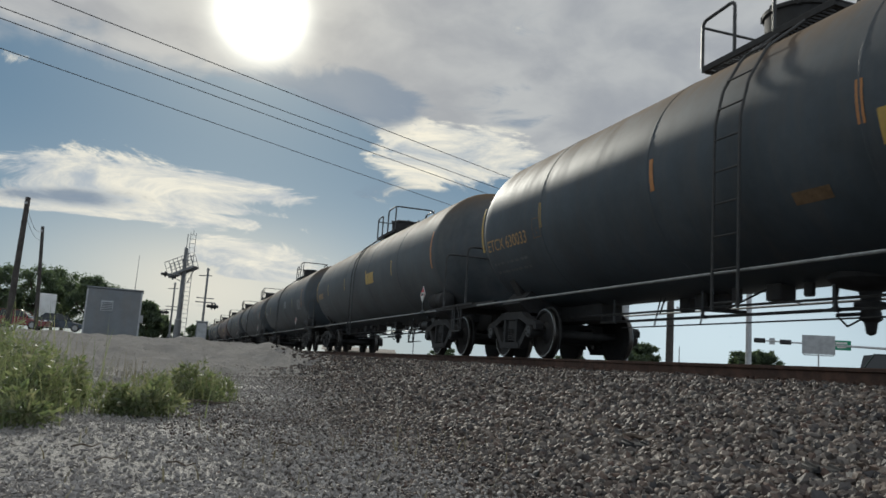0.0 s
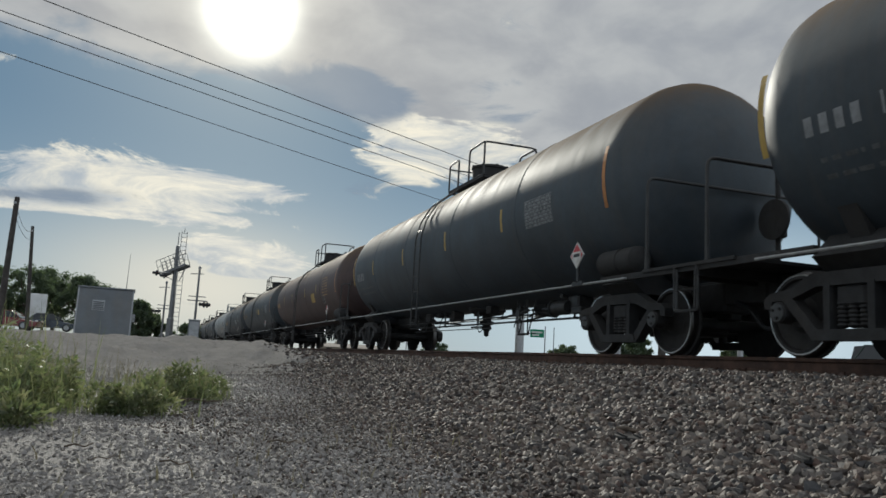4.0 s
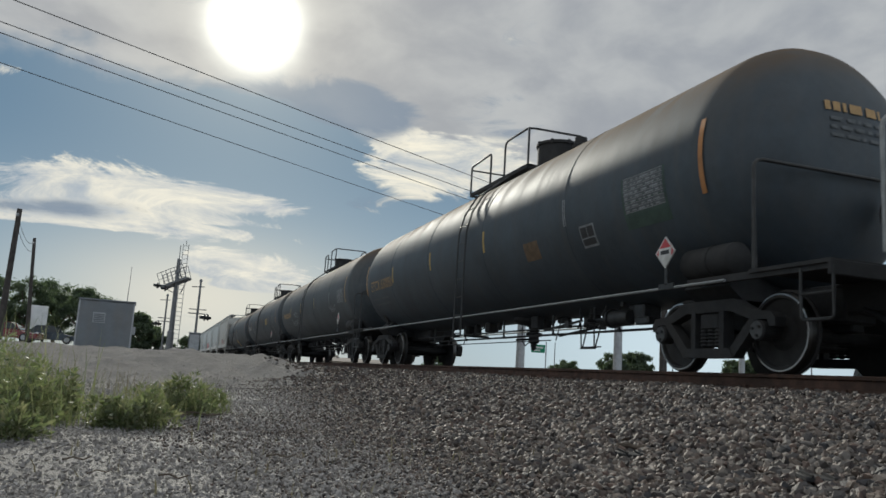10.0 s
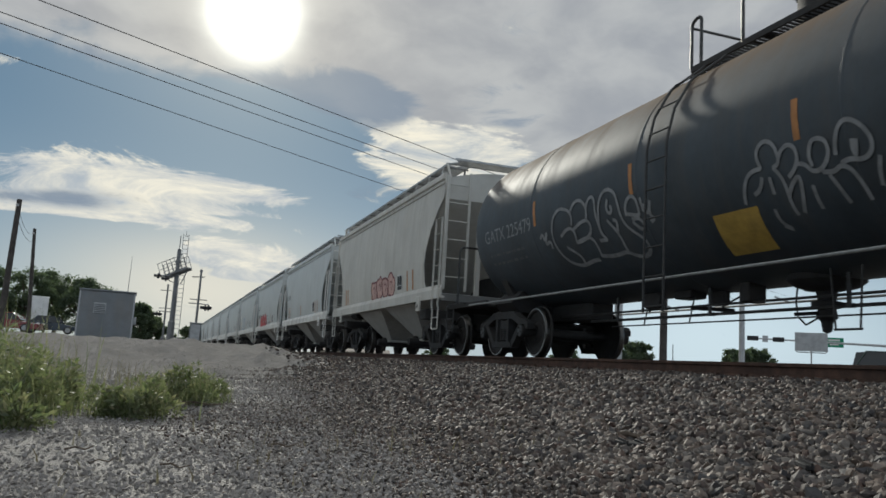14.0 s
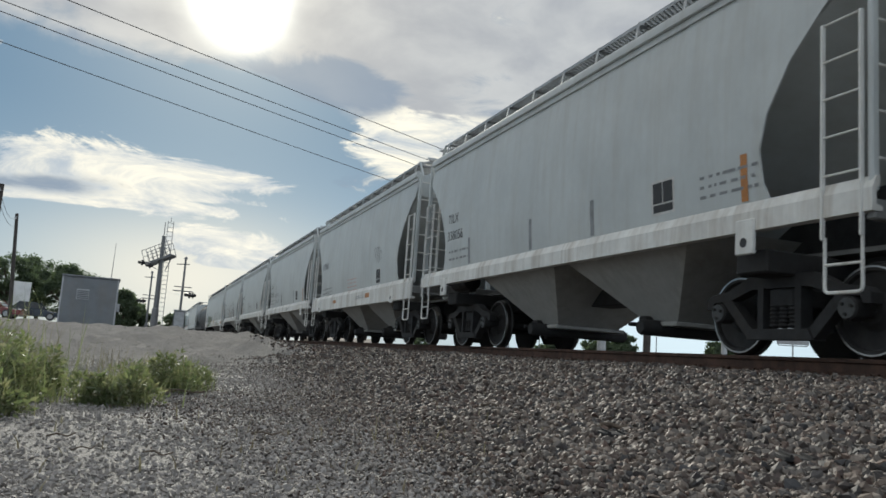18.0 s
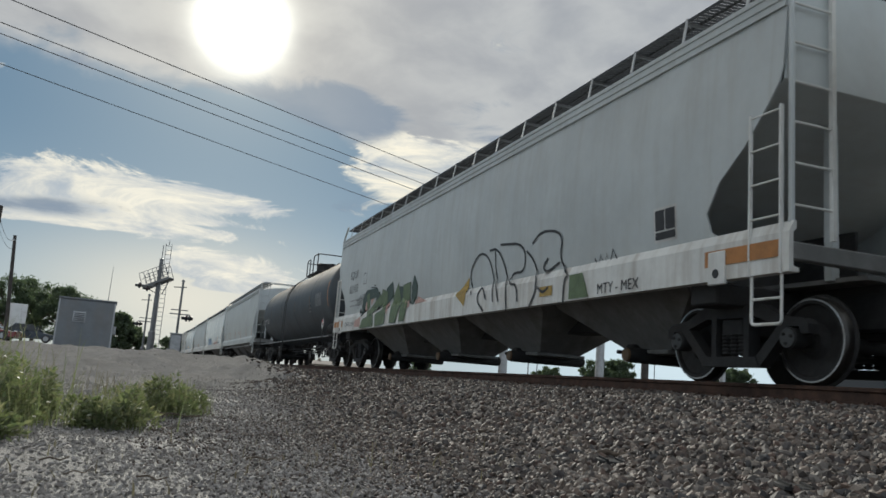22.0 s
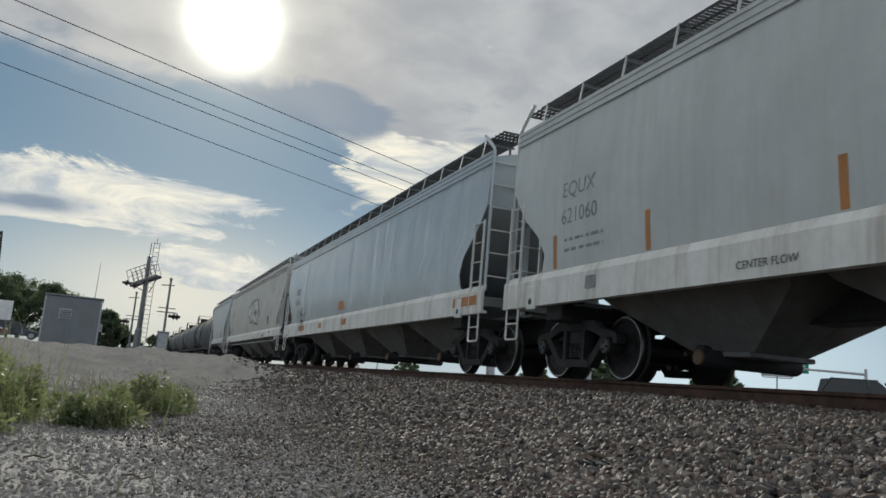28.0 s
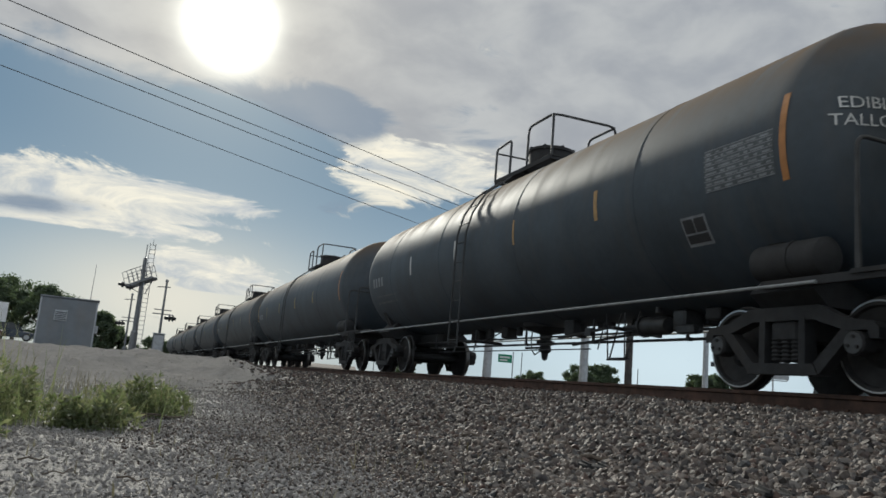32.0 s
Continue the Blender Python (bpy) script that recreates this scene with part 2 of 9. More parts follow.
GRIME = (0.125, 0.096, 0.068)
M = {
    "black": material("black_tank_paint", (0.046, 0.060, 0.074), 0.55, vary=0.25, scale=0.7, fine=9, bump=0.04, dirt=(0.105, 0.095, 0.085), dirt_amount=0.3, streak=True, top_tint=((0.155, 0.104, 0.062), 0.9)),
    "charcoal": material("faded_black_paint", (0.062, 0.074, 0.084), 0.58, vary=0.25, scale=0.7, fine=9, bump=0.05, dirt=(0.14, 0.13, 0.12), dirt_amount=0.35, streak=True, top_tint=((0.155, 0.104, 0.062), 0.9)),
    "maroon": material("dark_maroon_paint", (0.060, 0.036, 0.036), 0.52, vary=0.25, scale=0.7, fine=9, bump=0.05, dirt=GRIME, dirt_amount=0.35, streak=True, top_tint=((0.155, 0.104, 0.062), 0.9)),
    "grey_tank": material("light_grey_paint", (0.225, 0.25, 0.265), 0.45, vary=0.1, scale=0.7, fine=9, bump=0.03, dirt=(0.22, 0.19, 0.16), dirt_amount=0.3, streak=True, top_tint=((0.24, 0.19, 0.14), 0.4)),
    "hopper": material("pale_grey_hopper_paint", (0.52, 0.55, 0.55), 0.42, vary=0.08, scale=0.6, fine=7, bump=0.05, dirt=(0.36, 0.34, 0.30), dirt_amount=0.26, streak=True),
    "hopper_warm": material("warm_grey_hopper_paint", (0.54, 0.53, 0.49), 0.5, vary=0.1, scale=0.6, fine=7, bump=0.05, dirt=(0.34, 0.31, 0.26), dirt_amount=0.34, streak=True),
    "hopper_cool": material("cool_grey_hopper_paint", (0.48, 0.53, 0.56), 0.2, vary=0.08, scale=0.6, fine=7, bump=0.03, dirt=(0.3, 0.29, 0.27), dirt_amount=0.35, streak=True),
    "hopper_white": material("off_white_sill_paint", (0.74, 0.74, 0.71), 0.45, vary=0.08, scale=1.5, fine=12, bump=0.05, dirt=(0.3, 0.24, 0.18), dirt_amount=0.5, streak=True),
    # both bay greys are lowered for the shade under the cars, dirt on top
    "bay_pale": material("dusty_grey_bay_paint", (0.42, 0.42, 0.40), 0.6, vary=0.12, scale=1.2, fine=10, bump=0.06, dirt=(0.22, 0.20, 0.17), dirt_amount=0.6),
    "bay_dark": material("grimy_grey_bay_paint", (0.22, 0.22, 0.215), 0.6, vary=0.2, scale=1.2, fine=10, bump=0.06, dirt=(0.11, 0.10, 0.09), dirt_amount=0.7),
    "steel": material("dark_cast_steel", (0.026, 0.026, 0.027), 0.75, 0.0, vary=0.3, scale=6, fine=50, bump=0.2, dirt=(0.05, 0.044, 0.039), dirt_amount=0.5),
    "rod": material("grimy_steel_rod", (0.05, 0.05, 0.05), 0.5, 0.3, vary=0.25, scale=8, fine=60, bump=0.1),
    "grab": material("worn_grey_handrail", (0.30, 0.31, 0.31), 0.4, 0.2, vary=0.2, scale=8, fine=60, bump=0.1),
    "wheel": material("rolled_steel_wheel", (0.026, 0.025, 0.025), 0.75, 0.0, vary=0.3, scale=9, fine=60, bump=0.1, dirt=(0.045, 0.039, 0.034), dirt_amount=0.5),
    "tread": material("polished_wheel_rim", (0.10, 0.095, 0.09), 0.35, 0.95, vary=0.1, scale=10, fine=80, bump=0.05),
    "bearing": material("worn_bearing_cap", (0.075, 0.075, 0.075), 0.5, 0.3, vary=0.2, scale=9, fine=60, bump=0.1),
    "rail": material("rusty_rail_steel", (0.095, 0.052, 0.036), 0.75, 0.2, vary=0.35, scale=7, fine=60, bump=0.3, dirt=(0.05, 0.04, 0.035), dirt_amount=0.5),
    "railtop": material("polished_rail_head", (0.5, 0.48, 0.46), 0.25, 0.95, vary=0.1, scale=10, fine=80, bump=0.05),
    "tie": material("creosoted_tie_wood", (0.06, 0.045, 0.035), 0.85, vary=0.4, scale=5, fine=40, bump=0.5, piece=0.3),
    "orange": material("orange_reflector_tape", (0.46, 0.20, 0.055), 0.5, vary=0.15, scale=6, fine=40, bump=0.05, dirt=(0.2, 0.12, 0.06), dirt_amount=0.4),
    "yellow": material("yellow_label_paint", (0.46, 0.31, 0.07), 0.5, vary=0.15, scale=6, fine=40, bump=0.05, dirt=(0.25, 0.18, 0.08), dirt_amount=0.4),
    "white": material("white_stencil_paint", (0.66, 0.66, 0.64), 0.55, vary=0.15, scale=8, fine=60, bump=0.05, dirt=(0.3, 0.28, 0.25), dirt_amount=0.5),
    "dim": material("rubbed_orange_stencil", (0.15, 0.095, 0.05), 0.6, vary=0.3, scale=8, fine=60, bump=0.05),
    "cream": material("faded_orange_stencil", (0.42, 0.26, 0.10), 0.55, vary=0.15, scale=8, fine=60, bump=0.05),
    "ink": material("black_stencil_paint", (0.03, 0.03, 0.032), 0.55, vary=0.2, scale=8, fine=60, bump=0.05),
    "plate": material("grey_stencil_panel", (0.105, 0.115, 0.12), 0.6, vary=0.25, scale=4, fine=40, bump=0.05),
    "ghost": material("rubbed_pale_stencil", (0.105, 0.112, 0.118), 0.6, vary=0.3, scale=8, fine=60, bump=0.05),
    "maroonspray": material("dark_red_spray_paint", (0.16, 0.03, 0.04), 0.55, vary=0.25, scale=5, fine=40, bump=0.05),
    # polished rim edge, its colour set bright for the arcs the sun lights
    "edge": material("bright_worn_wheel_edge", (0.5, 0.49, 0.48), 0.3, 0.9, vary=0.1, scale=10, fine=80, bump=0.05),
    "inkfaint": material("faded_grey_stencil", (0.25, 0.26, 0.27), 0.6, vary=0.2, scale=8, fine=60, bump=0.05),
    "red": material("red_paint", (0.5, 0.05, 0.06), 0.5, vary=0.15, scale=5, fine=40, bump=0.05),
    "pink": material("salmon_spray_paint", (0.56, 0.36, 0.31), 0.5, vary=0.2, scale=5, fine=40, bump=0.05),
    "green": material("green_spray_paint", (0.13, 0.18, 0.085), 0.5, vary=0.2, scale=5, fine=40, bump=0.05),
    "dkgreen": material("dark_green_spray_paint", (0.04, 0.07, 0.055), 0.5, vary=0.2, scale=5, fine=40, bump=0.05),
    "blue": material("pale_blue_spray_paint", (0.25, 0.36, 0.5), 0.5, vary=0.2, scale=5, fine=40, bump=0.05),
    "signgreen": material("green_sign_sheeting", (0.01, 0.22, 0.11), 0.4, vary=0.1, scale=5, fine=40, bump=0.02),
    "pole": material("weathered_pole_wood", (0.06, 0.053, 0.048), 0.85, vary=0.35, scale=3, fine=30, bump=0.5),
    "galv": material("galvanised_steel", (0.42, 0.43, 0.44), 0.5, 0.5, vary=0.15, scale=4, fine=50, bump=0.08),
    "mastgrey": material("dull_aluminium_mast", (0.19, 0.195, 0.20), 0.5, 0.4, vary=0.15, scale=4, fine=50, bump=0.08),
    "hut": material("grey_shelter_paint", (0.18, 0.195, 0.21), 0.6, vary=0.1, scale=1.2, fine=18, bump=0.08, dirt=(0.22, 0.2, 0.18), dirt_amount=0.4, streak=True),
    "plastic": material("black_signal_housing", (0.02, 0.02, 0.021), 0.5, vary=0.2, scale=6, fine=50, bump=0.05),
    "lens": material("dark_red_lens", (0.25, 0.02, 0.02), 0.15, vary=0.1, scale=6, fine=50, bump=0.02),
    "redcar": material("red_car_paint", (0.15, 0.016, 0.014), 0.15, vary=0.05, scale=2, fine=30, bump=0.01, coat=0.6),
    "darkcar": material("dark_blue_car_paint", (0.022, 0.032, 0.048), 0.12, vary=0.05, scale=2, fine=30, bump=0.01, coat=0.6),
    "greencar": material("dark_green_car_paint", (0.02, 0.04, 0.035), 0.25, vary=0.05, scale=2, fine=30, bump=0.01, coat=0.5),
    "glass": material("tinted_car_glass", (0.015, 0.018, 0.02), 0.06, vary=0.05, scale=2, fine=30, bump=0.0),
    "lamp": material("car_lamp_lens", (0.7, 0.7, 0.7), 0.12, vary=0.05, scale=2, fine=30, bump=0.0),
    "taillamp": material("red_lamp_lens", (0.35, 0.02, 0.02), 0.15, vary=0.05, scale=2, fine=30, bump=0.0),
    "tyre": material("tyre_rubber", (0.02, 0.02, 0.02), 0.8, vary=0.2, scale=6, fine=50, bump=0.2),
    "whitebox": material("white_trailer_paint", (0.7, 0.7, 0.69), 0.5, vary=0.08, scale=1.2, fine=18, bump=0.05, dirt=(0.4, 0.36, 0.3), dirt_amount=0.3, streak=True),
    "roof": material("brown_shingle_roof", (0.10, 0.08, 0.07), 0.85, vary=0.3, scale=3, fine=25, bump=0.4),
    "stucco": material("tan_stucco_wall", (0.42, 0.36, 0.28), 0.85, vary=0.12, scale=1.5, fine=30, bump=0.2),
    "bark": material("grey_brown_bark", (0.10, 0.08, 0.06), 0.9, vary=0.35, scale=6, fine=40, bump=0.6),
    "wire": material("dark_cable", (0.03, 0.03, 0.032), 0.6, vary=0.1, scale=6, fine=40, bump=0.0),
    "stick": material("dry_wood_stick", (0.13, 0.10, 0.075), 0.85, vary=0.35, scale=14, fine=90, bump=0.4),
}


def island_material(name, colours, rough=0.85, translucent=0.0, bump=0.3, fine=120.0, spec=0.5):
    """Stones or leaves: every piece takes its own tone out of a short range."""
    m = bpy.data.materials.new(name)
    m.use_nodes = True
    nt = m.node_tree
    b = nt.nodes["Principled BSDF"]
    geo = nt.nodes.new("ShaderNodeNewGeometry")
    ramp = nt.nodes.new("ShaderNodeValToRGB")
    els = ramp.color_ramp.elements
    for i, c in enumerate(colours):
        e = els[i] if i < 2 else els.new(0.5)
        e.color = (*c, 1)
    for i, e in enumerate(sorted(range(len(colours)))):
        els[i].position = i / (len(colours) - 1)
    for i, c in enumerate(colours):
        els[i].color = (*c, 1)
    nt.links.new(geo.outputs["Random Per Island"], ramp.inputs[0])
    tc = nt.nodes.new("ShaderNodeTexCoord")
    n = grain(nt, tc.outputs["Object"], fine, 4.0, 0.65)
    col = blend(nt, remap(nt, n, 0.25, 0.8, 0.0, 0.5), ramp.outputs[0], blend(nt, 1.0, ramp.outputs[0], (0.55, 0.55, 0.55), "MULTIPLY"))
    nt.links.new(col, b.inputs["Base Color"])
    b.inputs["Roughness"].default_value = rough
    b.inputs["Specular IOR Level"].default_value = spec
    if bump:
        bp = nt.nodes.new("ShaderNodeBump")
        bp.inputs["Strength"].default_value, bp.inputs["Distance"].default_value = bump, 0.004
        nt.links.new(n, bp.inputs["Height"])
        nt.links.new(bp.outputs[0], b.inputs["Normal"])
    if translucent:
        tr = nt.nodes.new("ShaderNodeBsdfTranslucent")
        nt.links.new(blend(nt, 1.0, col, (1.12, 1.2, 0.75), "MULTIPLY"), tr.inputs[0])
        mx = nt.nodes.new("ShaderNodeMixShader")
        mx.inputs[0].default_value = translucent
        nt.links.new(b.outputs[0], mx.inputs[1])
        nt.links.new(tr.outputs[0], mx.inputs[2])
        nt.links.new(mx.outputs[0], nt.nodes["Material Output"].inputs[0])
    return m


M["stones"] = island_material("ballast_stones", [(0.038, 0.034, 0.033), (0.097, 0.074, 0.064), (0.160, 0.126, 0.102), (0.059, 0.053, 0.050), (0.286, 0.244, 0.206), (0.109, 0.069, 0.054), (0.067, 0.067, 0.070), (0.118, 0.101, 0.091), (0.210, 0.189, 0.168), (0.038, 0.032, 0.030)], 0.65, spec=0.35)
M["chips"] = island_material("fine_grey_gravel", [(0.25, 0.232, 0.22), (0.33, 0.31, 0.295), (0.28, 0.26, 0.245), (0.42, 0.40, 0.38), (0.30, 0.275, 0.255)], 0.75, spec=0.3)
M["grass"] = island_material("weed_blades", [(0.13, 0.165, 0.10), (0.18, 0.215, 0.125), (0.24, 0.26, 0.165), (0.14, 0.165, 0.11), (0.33, 0.31, 0.23), (0.15, 0.185, 0.11)], 0.5, 0.6, 0.0)
M["straw"] = island_material("dry_grass_stems", [(0.22, 0.19, 0.13), (0.3, 0.27, 0.2), (0.16, 0.13, 0.09)], 0.7, 0.2, 0.0)
M["leaves"] = island_material("tree_leaves", [(0.09, 0.125, 0.085), (0.115, 0.15, 0.10), (0.14, 0.175, 0.12), (0.10, 0.13, 0.095)], 0.55, 0.55, 0.0)
M["clods"] = island_material("lumps_of_soil", [(0.21, 0.20, 0.19), (0.28, 0.265, 0.25), (0.34, 0.325, 0.31), (0.25, 0.235, 0.225)], 0.95)


def ground_material():
    """Packed dirt with grit in it: broad bare patches, fine stones, crumbs."""
    m = bpy.data.materials.new("gravelly_dirt")
    m.use_nodes = True
    nt = m.node_tree
    b = nt.nodes["Principled BSDF"]
    tc = nt.nodes.new("ShaderNodeTexCoord")
    vec = tc.outputs["Object"]
    broad = grain(nt, vec, 0.55, 7.0, 0.62, 0.4)
    mid = grain(nt, vec, 4.0, 8.0, 0.7)
    cells = []
    for sc in (45.0, 130.0):
        vor = nt.nodes.new("ShaderNodeTexVoronoi")
        nt.links.new(vec, vor.inputs["Vector"])
        vor.inputs["Scale"].default_value = sc
        sepc = nt.nodes.new("ShaderNodeSeparateColor")
        nt.links.new(vor.outputs["Color"], sepc.inputs[0])
        cells.append((vor.outputs["Distance"], sepc.outputs[0]))
    col = blend(nt, remap(nt, broad, 0.36, 0.62), (0.150, 0.142, 0.134), (0.26, 0.25, 0.238))
    col = blend(nt, remap(nt, mid, 0.35, 0.75), col, (0.34, 0.325, 0.31))
    col = blend(nt, remap(nt, cells[0][1], 0.4, 1.0, 0.0, 0.5), col, (0.12, 0.112, 0.105))
    col = blend(nt, remap(nt, cells[1][1], 0.7, 1.0, 0.0, 0.7), col, (0.38, 0.37, 0.355))
    # brown soil of the heap by the crossing
    sep = nt.nodes.new("ShaderNodeSeparateXYZ")
    nt.links.new(vec, sep.inputs[0])
    soil = remap(nt, calc(nt, "ADD", sep.outputs[1], calc(nt, "MULTIPLY", mid, 5.0)), 15.5, 19.0)
    col = blend(nt, calc(nt, "MULTIPLY", soil, 0.9), col, blend(nt, mid, (0.20, 0.19, 0.182), (0.40, 0.385, 0.37)))
    nt.links.new(col, b.inputs["Base Color"])
    link_in(nt, b.inputs["Roughness"], remap(nt, soil, 0.0, 1.0, 0.75, 1.0))
    link_in(nt, b.inputs["Specular IOR Level"], remap(nt, soil, 0.0, 1.0, 0.3, 0.02))
    bp = nt.nodes.new("ShaderNodeBump")
    bp.inputs["Strength"].default_value, bp.inputs["Distance"].default_value = 0.9, 0.03
    hgt = calc(nt, "ADD", calc(nt, "MULTIPLY", cells[0][0], -0.8), calc(nt, "ADD", calc(nt, "MULTIPLY", cells[1][0], -0.5), calc(nt, "MULTIPLY", mid, 1.6)))
    nt.links.new(hgt, bp.inputs["Height"])
    nt.links.new(bp.outputs[0], b.inputs["Normal"])
    return m


M["ground"] = ground_material()

# ---- mesh building ----
class Shape:
    """Collects faces of one part; shape by shape, then one mesh."""

    def __init__(self):
        self.v, self.f, self.mi = [], [], []

    def add(self, verts, faces, mi=0):
        o = len(self.v)
        self.v += [tuple(p) for p in verts]
        self.f += [tuple(i + o for i in q) for q in faces]
        self.mi += [mi] * len(faces)
        return self

    def box(self, c, s, turn=None, mi=0, bevel=0.0):
        hx, hy, hz = (a / 2 for a in s)
        if bevel:
            e = min(bevel, hx * 0.9, hy * 0.9, hz * 0.9)
            ring = [(-hx + e, -hy), (hx - e, -hy), (hx, -hy + e), (hx, hy - e), (hx - e, hy), (-hx + e, hy), (-hx, hy - e), (-hx, -hy + e)]
            ins = [(a * (hx - e) / hx, b * (hy - e) / hy) for a, b in ring]
            lv = [(ins, -hz), (ring, -hz + e), (ring, hz - e), (ins, hz)]
            vs = [Vector((a, b, z)) for r, z in lv for a, b in r]
            fs = [tuple(range(7, -1, -1)), tuple(range(24, 32))]
            for k in range(3):
                for i in range(8):
                    j = (i + 1) % 8
                    fs.append((k * 8 + i, k * 8 + j, k * 8 + 8 + j, k * 8 + 8 + i))
        else:
            vs = [Vector((x, y, z)) for x in (-hx, hx) for y in (-hy, hy) for z in (-hz, hz)]
            fs = [(0, 1, 3, 2), (4, 6, 7, 5), (0, 4, 5, 1), (2, 3, 7, 6), (0, 2, 6, 4), (1, 5, 7, 3)]
        if turn is not None:
            vs = [turn @ p for p in vs]
        return self.add([p + Vector(c) for p in vs], fs, mi)

    def rod(self, a, b, r, n=6, r2=None, mi=0):
        a, b = Vector(a), Vector(b)
        d = (b - a).normalized()
        u = d.orthogonal().normalized()
        w = d.cross(u)
        r2 = r if r2 is None else r2
        vs = []
        for p, q in ((a, r), (b, r2)):
            vs += [p + (u * math.cos(t) + w * math.sin(t)) * q for t in (2 * math.pi * i / n for i in range(n))]
        fs = [(i, (i + 1) % n, n + (i + 1) % n, n + i) for i in range(n)] + [tuple(range(n - 1, -1, -1)), tuple(range(n, 2 * n))]
        return self.add(vs, fs, mi)

    def pipe(self, pts, r, n=6, mi=0):
        for a, b in zip(pts, pts[1:]):
            self.rod(a, b, r, n, mi=mi)
        return self

    def bend(self, pts, r, n=6, mi=0, fillet=0.08):
        """A tube through corners that are rounded off."""
        pts = [Vector(p) for p in pts]
        path = [pts[0]]
        for a, b, c in zip(pts, pts[1:], pts[2:]):
            e = min(fillet, (a - b).length * 0.45, (c - b).length * 0.45)
            p, q = b + (a - b).normalized() * e, b + (c - b).normalized() * e
            path += [p * (1 - t) ** 2 + b * 2 * t * (1 - t) + q * t * t for t in (0, 0.33, 0.67, 1)]
        path.append(pts[-1])
        vs, fs = [], []
        up = None
        for i, p in enumerate(path):
            d = (path[min(i + 1, len(path) - 1)] - path[max(i - 1, 0)]).normalized()
            u = d.orthogonal().normalized() if up is None else (up - d * up.dot(d)).normalized()
            up = u
            w = d.cross(u)
            vs += [p + (u * math.cos(t) + w * math.sin(t)) * r for t in (2 * math.pi * k / n for k in range(n))]
        for i in range(len(path) - 1):
            fs += [(i * n + k, i * n + (k + 1) % n, (i + 1) * n + (k + 1) % n, (i + 1) * n + k) for k in range(n)]
        fs += [tuple(range(n - 1, -1, -1)), tuple(range((len(path) - 1) * n, len(path) * n))]
        return self.add(vs, fs, mi)

    def lathe(self, prof, axis, c=(0, 0, 0), n=32, mi=0):
        """prof: (along, radius) pairs; axis 'x', 'y' or 'z'."""
        vs, fs = [], []
        for a, r in prof:
            for k in range(n):
                t = 2 * math.pi * k / n
                p, q = r * math.cos(t), r * math.sin(t)
                vs.append(Vector(c) + Vector({"x": (a, p, q), "y": (q, a, p), "z": (p, q, a)}[axis]))
        for i in range(len(prof) - 1):
            fs += [(i * n + k, i * n + (k + 1) % n, (i + 1) * n + (k + 1) % n, (i + 1) * n + k) for k in range(n)]
        fs += [tuple(range(n - 1, -1, -1)), tuple(range((len(prof) - 1) * n, len(prof) * n))]
        return self.add(vs, fs, mi)

    def prism(self, poly, axis, a, b, mi=0):
        """A flat outline (two coordinates) drawn out along an axis from a to b."""
        put = {"x": lambda u, v, w: (w, u, v), "y": lambda u, v, w: (u, w, v), "z": lambda u, v, w: (u, v, w)}[axis]
        n = len(poly)
        vs = [put(u, v, a) for u, v in poly] + [put(u, v, b) for u, v in poly]
        fs = [tuple(range(n - 1, -1, -1)), tuple(range(n, 2 * n))] + [(i, (i + 1) % n, n + (i + 1) % n, n + i) for i in range(n)]
        return self.add(vs, fs, mi)

    def sheet(self, rows, mi=0):
        """A grid of points."""
        n = len(rows[0])
        vs = [p for r in rows for p in r]
        fs = [(i * n + k, i * n + k + 1, (i + 1) * n + k + 1, (i + 1) * n + k) for i in range(len(rows) - 1) for k in range(n - 1)]
        return self.add(vs, fs, mi)

    def slab(self, rows, off, mi=0):
        """A grid of points given thickness: a second skin set off by a vector, joined round the border."""
        n, m = len(rows[0]), len(rows)
        o = Vector(off)
        vs = [Vector(p) for r in rows for p in r]
        k = len(vs)
        vs += [p + o for p in vs]
        fs = [(i * n + j, i * n + j + 1, (i + 1) * n + j + 1, (i + 1) * n + j) for i in range(m - 1) for j in range(n - 1)]
        fs += [tuple(a + k for a in f[::-1]) for f in fs]
        rim = [j for j in range(n)] + [i * n + n - 1 for i in range(1, m)] + [(m - 1) * n + j for j in range(n - 2, -1, -1)] + [i * n for i in range(m - 2, 0, -1)]
        fs += [(a, b, b + k, a + k) for a, b in zip(rim, rim[1:] + rim[:1])]
        return self.add(vs, fs, mi)

    def mesh(self, name, mats, smooth=35, fix=True):
        me = bpy.data.meshes.new(name)
        me.from_pydata(self.v, [], self.f)
        for m in (mats if isinstance(mats, (list, tuple)) else [mats]):
            me.materials.append(m)
        me.polygons.foreach_set("material_index", self.mi)
        if fix:
            bm = bmesh.new()
            bm.from_mesh(me)
            bmesh.ops.recalc_face_normals(bm, faces=bm.faces)
            bm.to_mesh(me)
            bm.free()
        if smooth:
            me.polygons.foreach_set("use_smooth", [True] * len(me.polygons))
            me.set_sharp_from_angle(angle=radians(smooth))
        me.update()
        return me


STORE = {}
SIZE = [1.52, 2.50]     # radius and axis height of the tank that is being built


def kept(key, make):
    """One mesh for alike parts."""
    key = (SIZE[0], key)
    if key not in STORE:
        STORE[key] = make()
    return STORE[key]


def part(name, me, parent, m=None, label=""):
    ob = new(name, me)
    ob.parent = parent
    if m is not None:
        ob.matrix_basis = m
    return tagged(ob, label) if label else ob


def thing(name, label, category, m=None, group="", kind="", me=None):
    ob = new(name, me)
    if me is None:
        ob.empty_display_size = 0.3
    if m is not None:
        ob.matrix_basis = m
    return tagged(ob, label, category, group, kind)


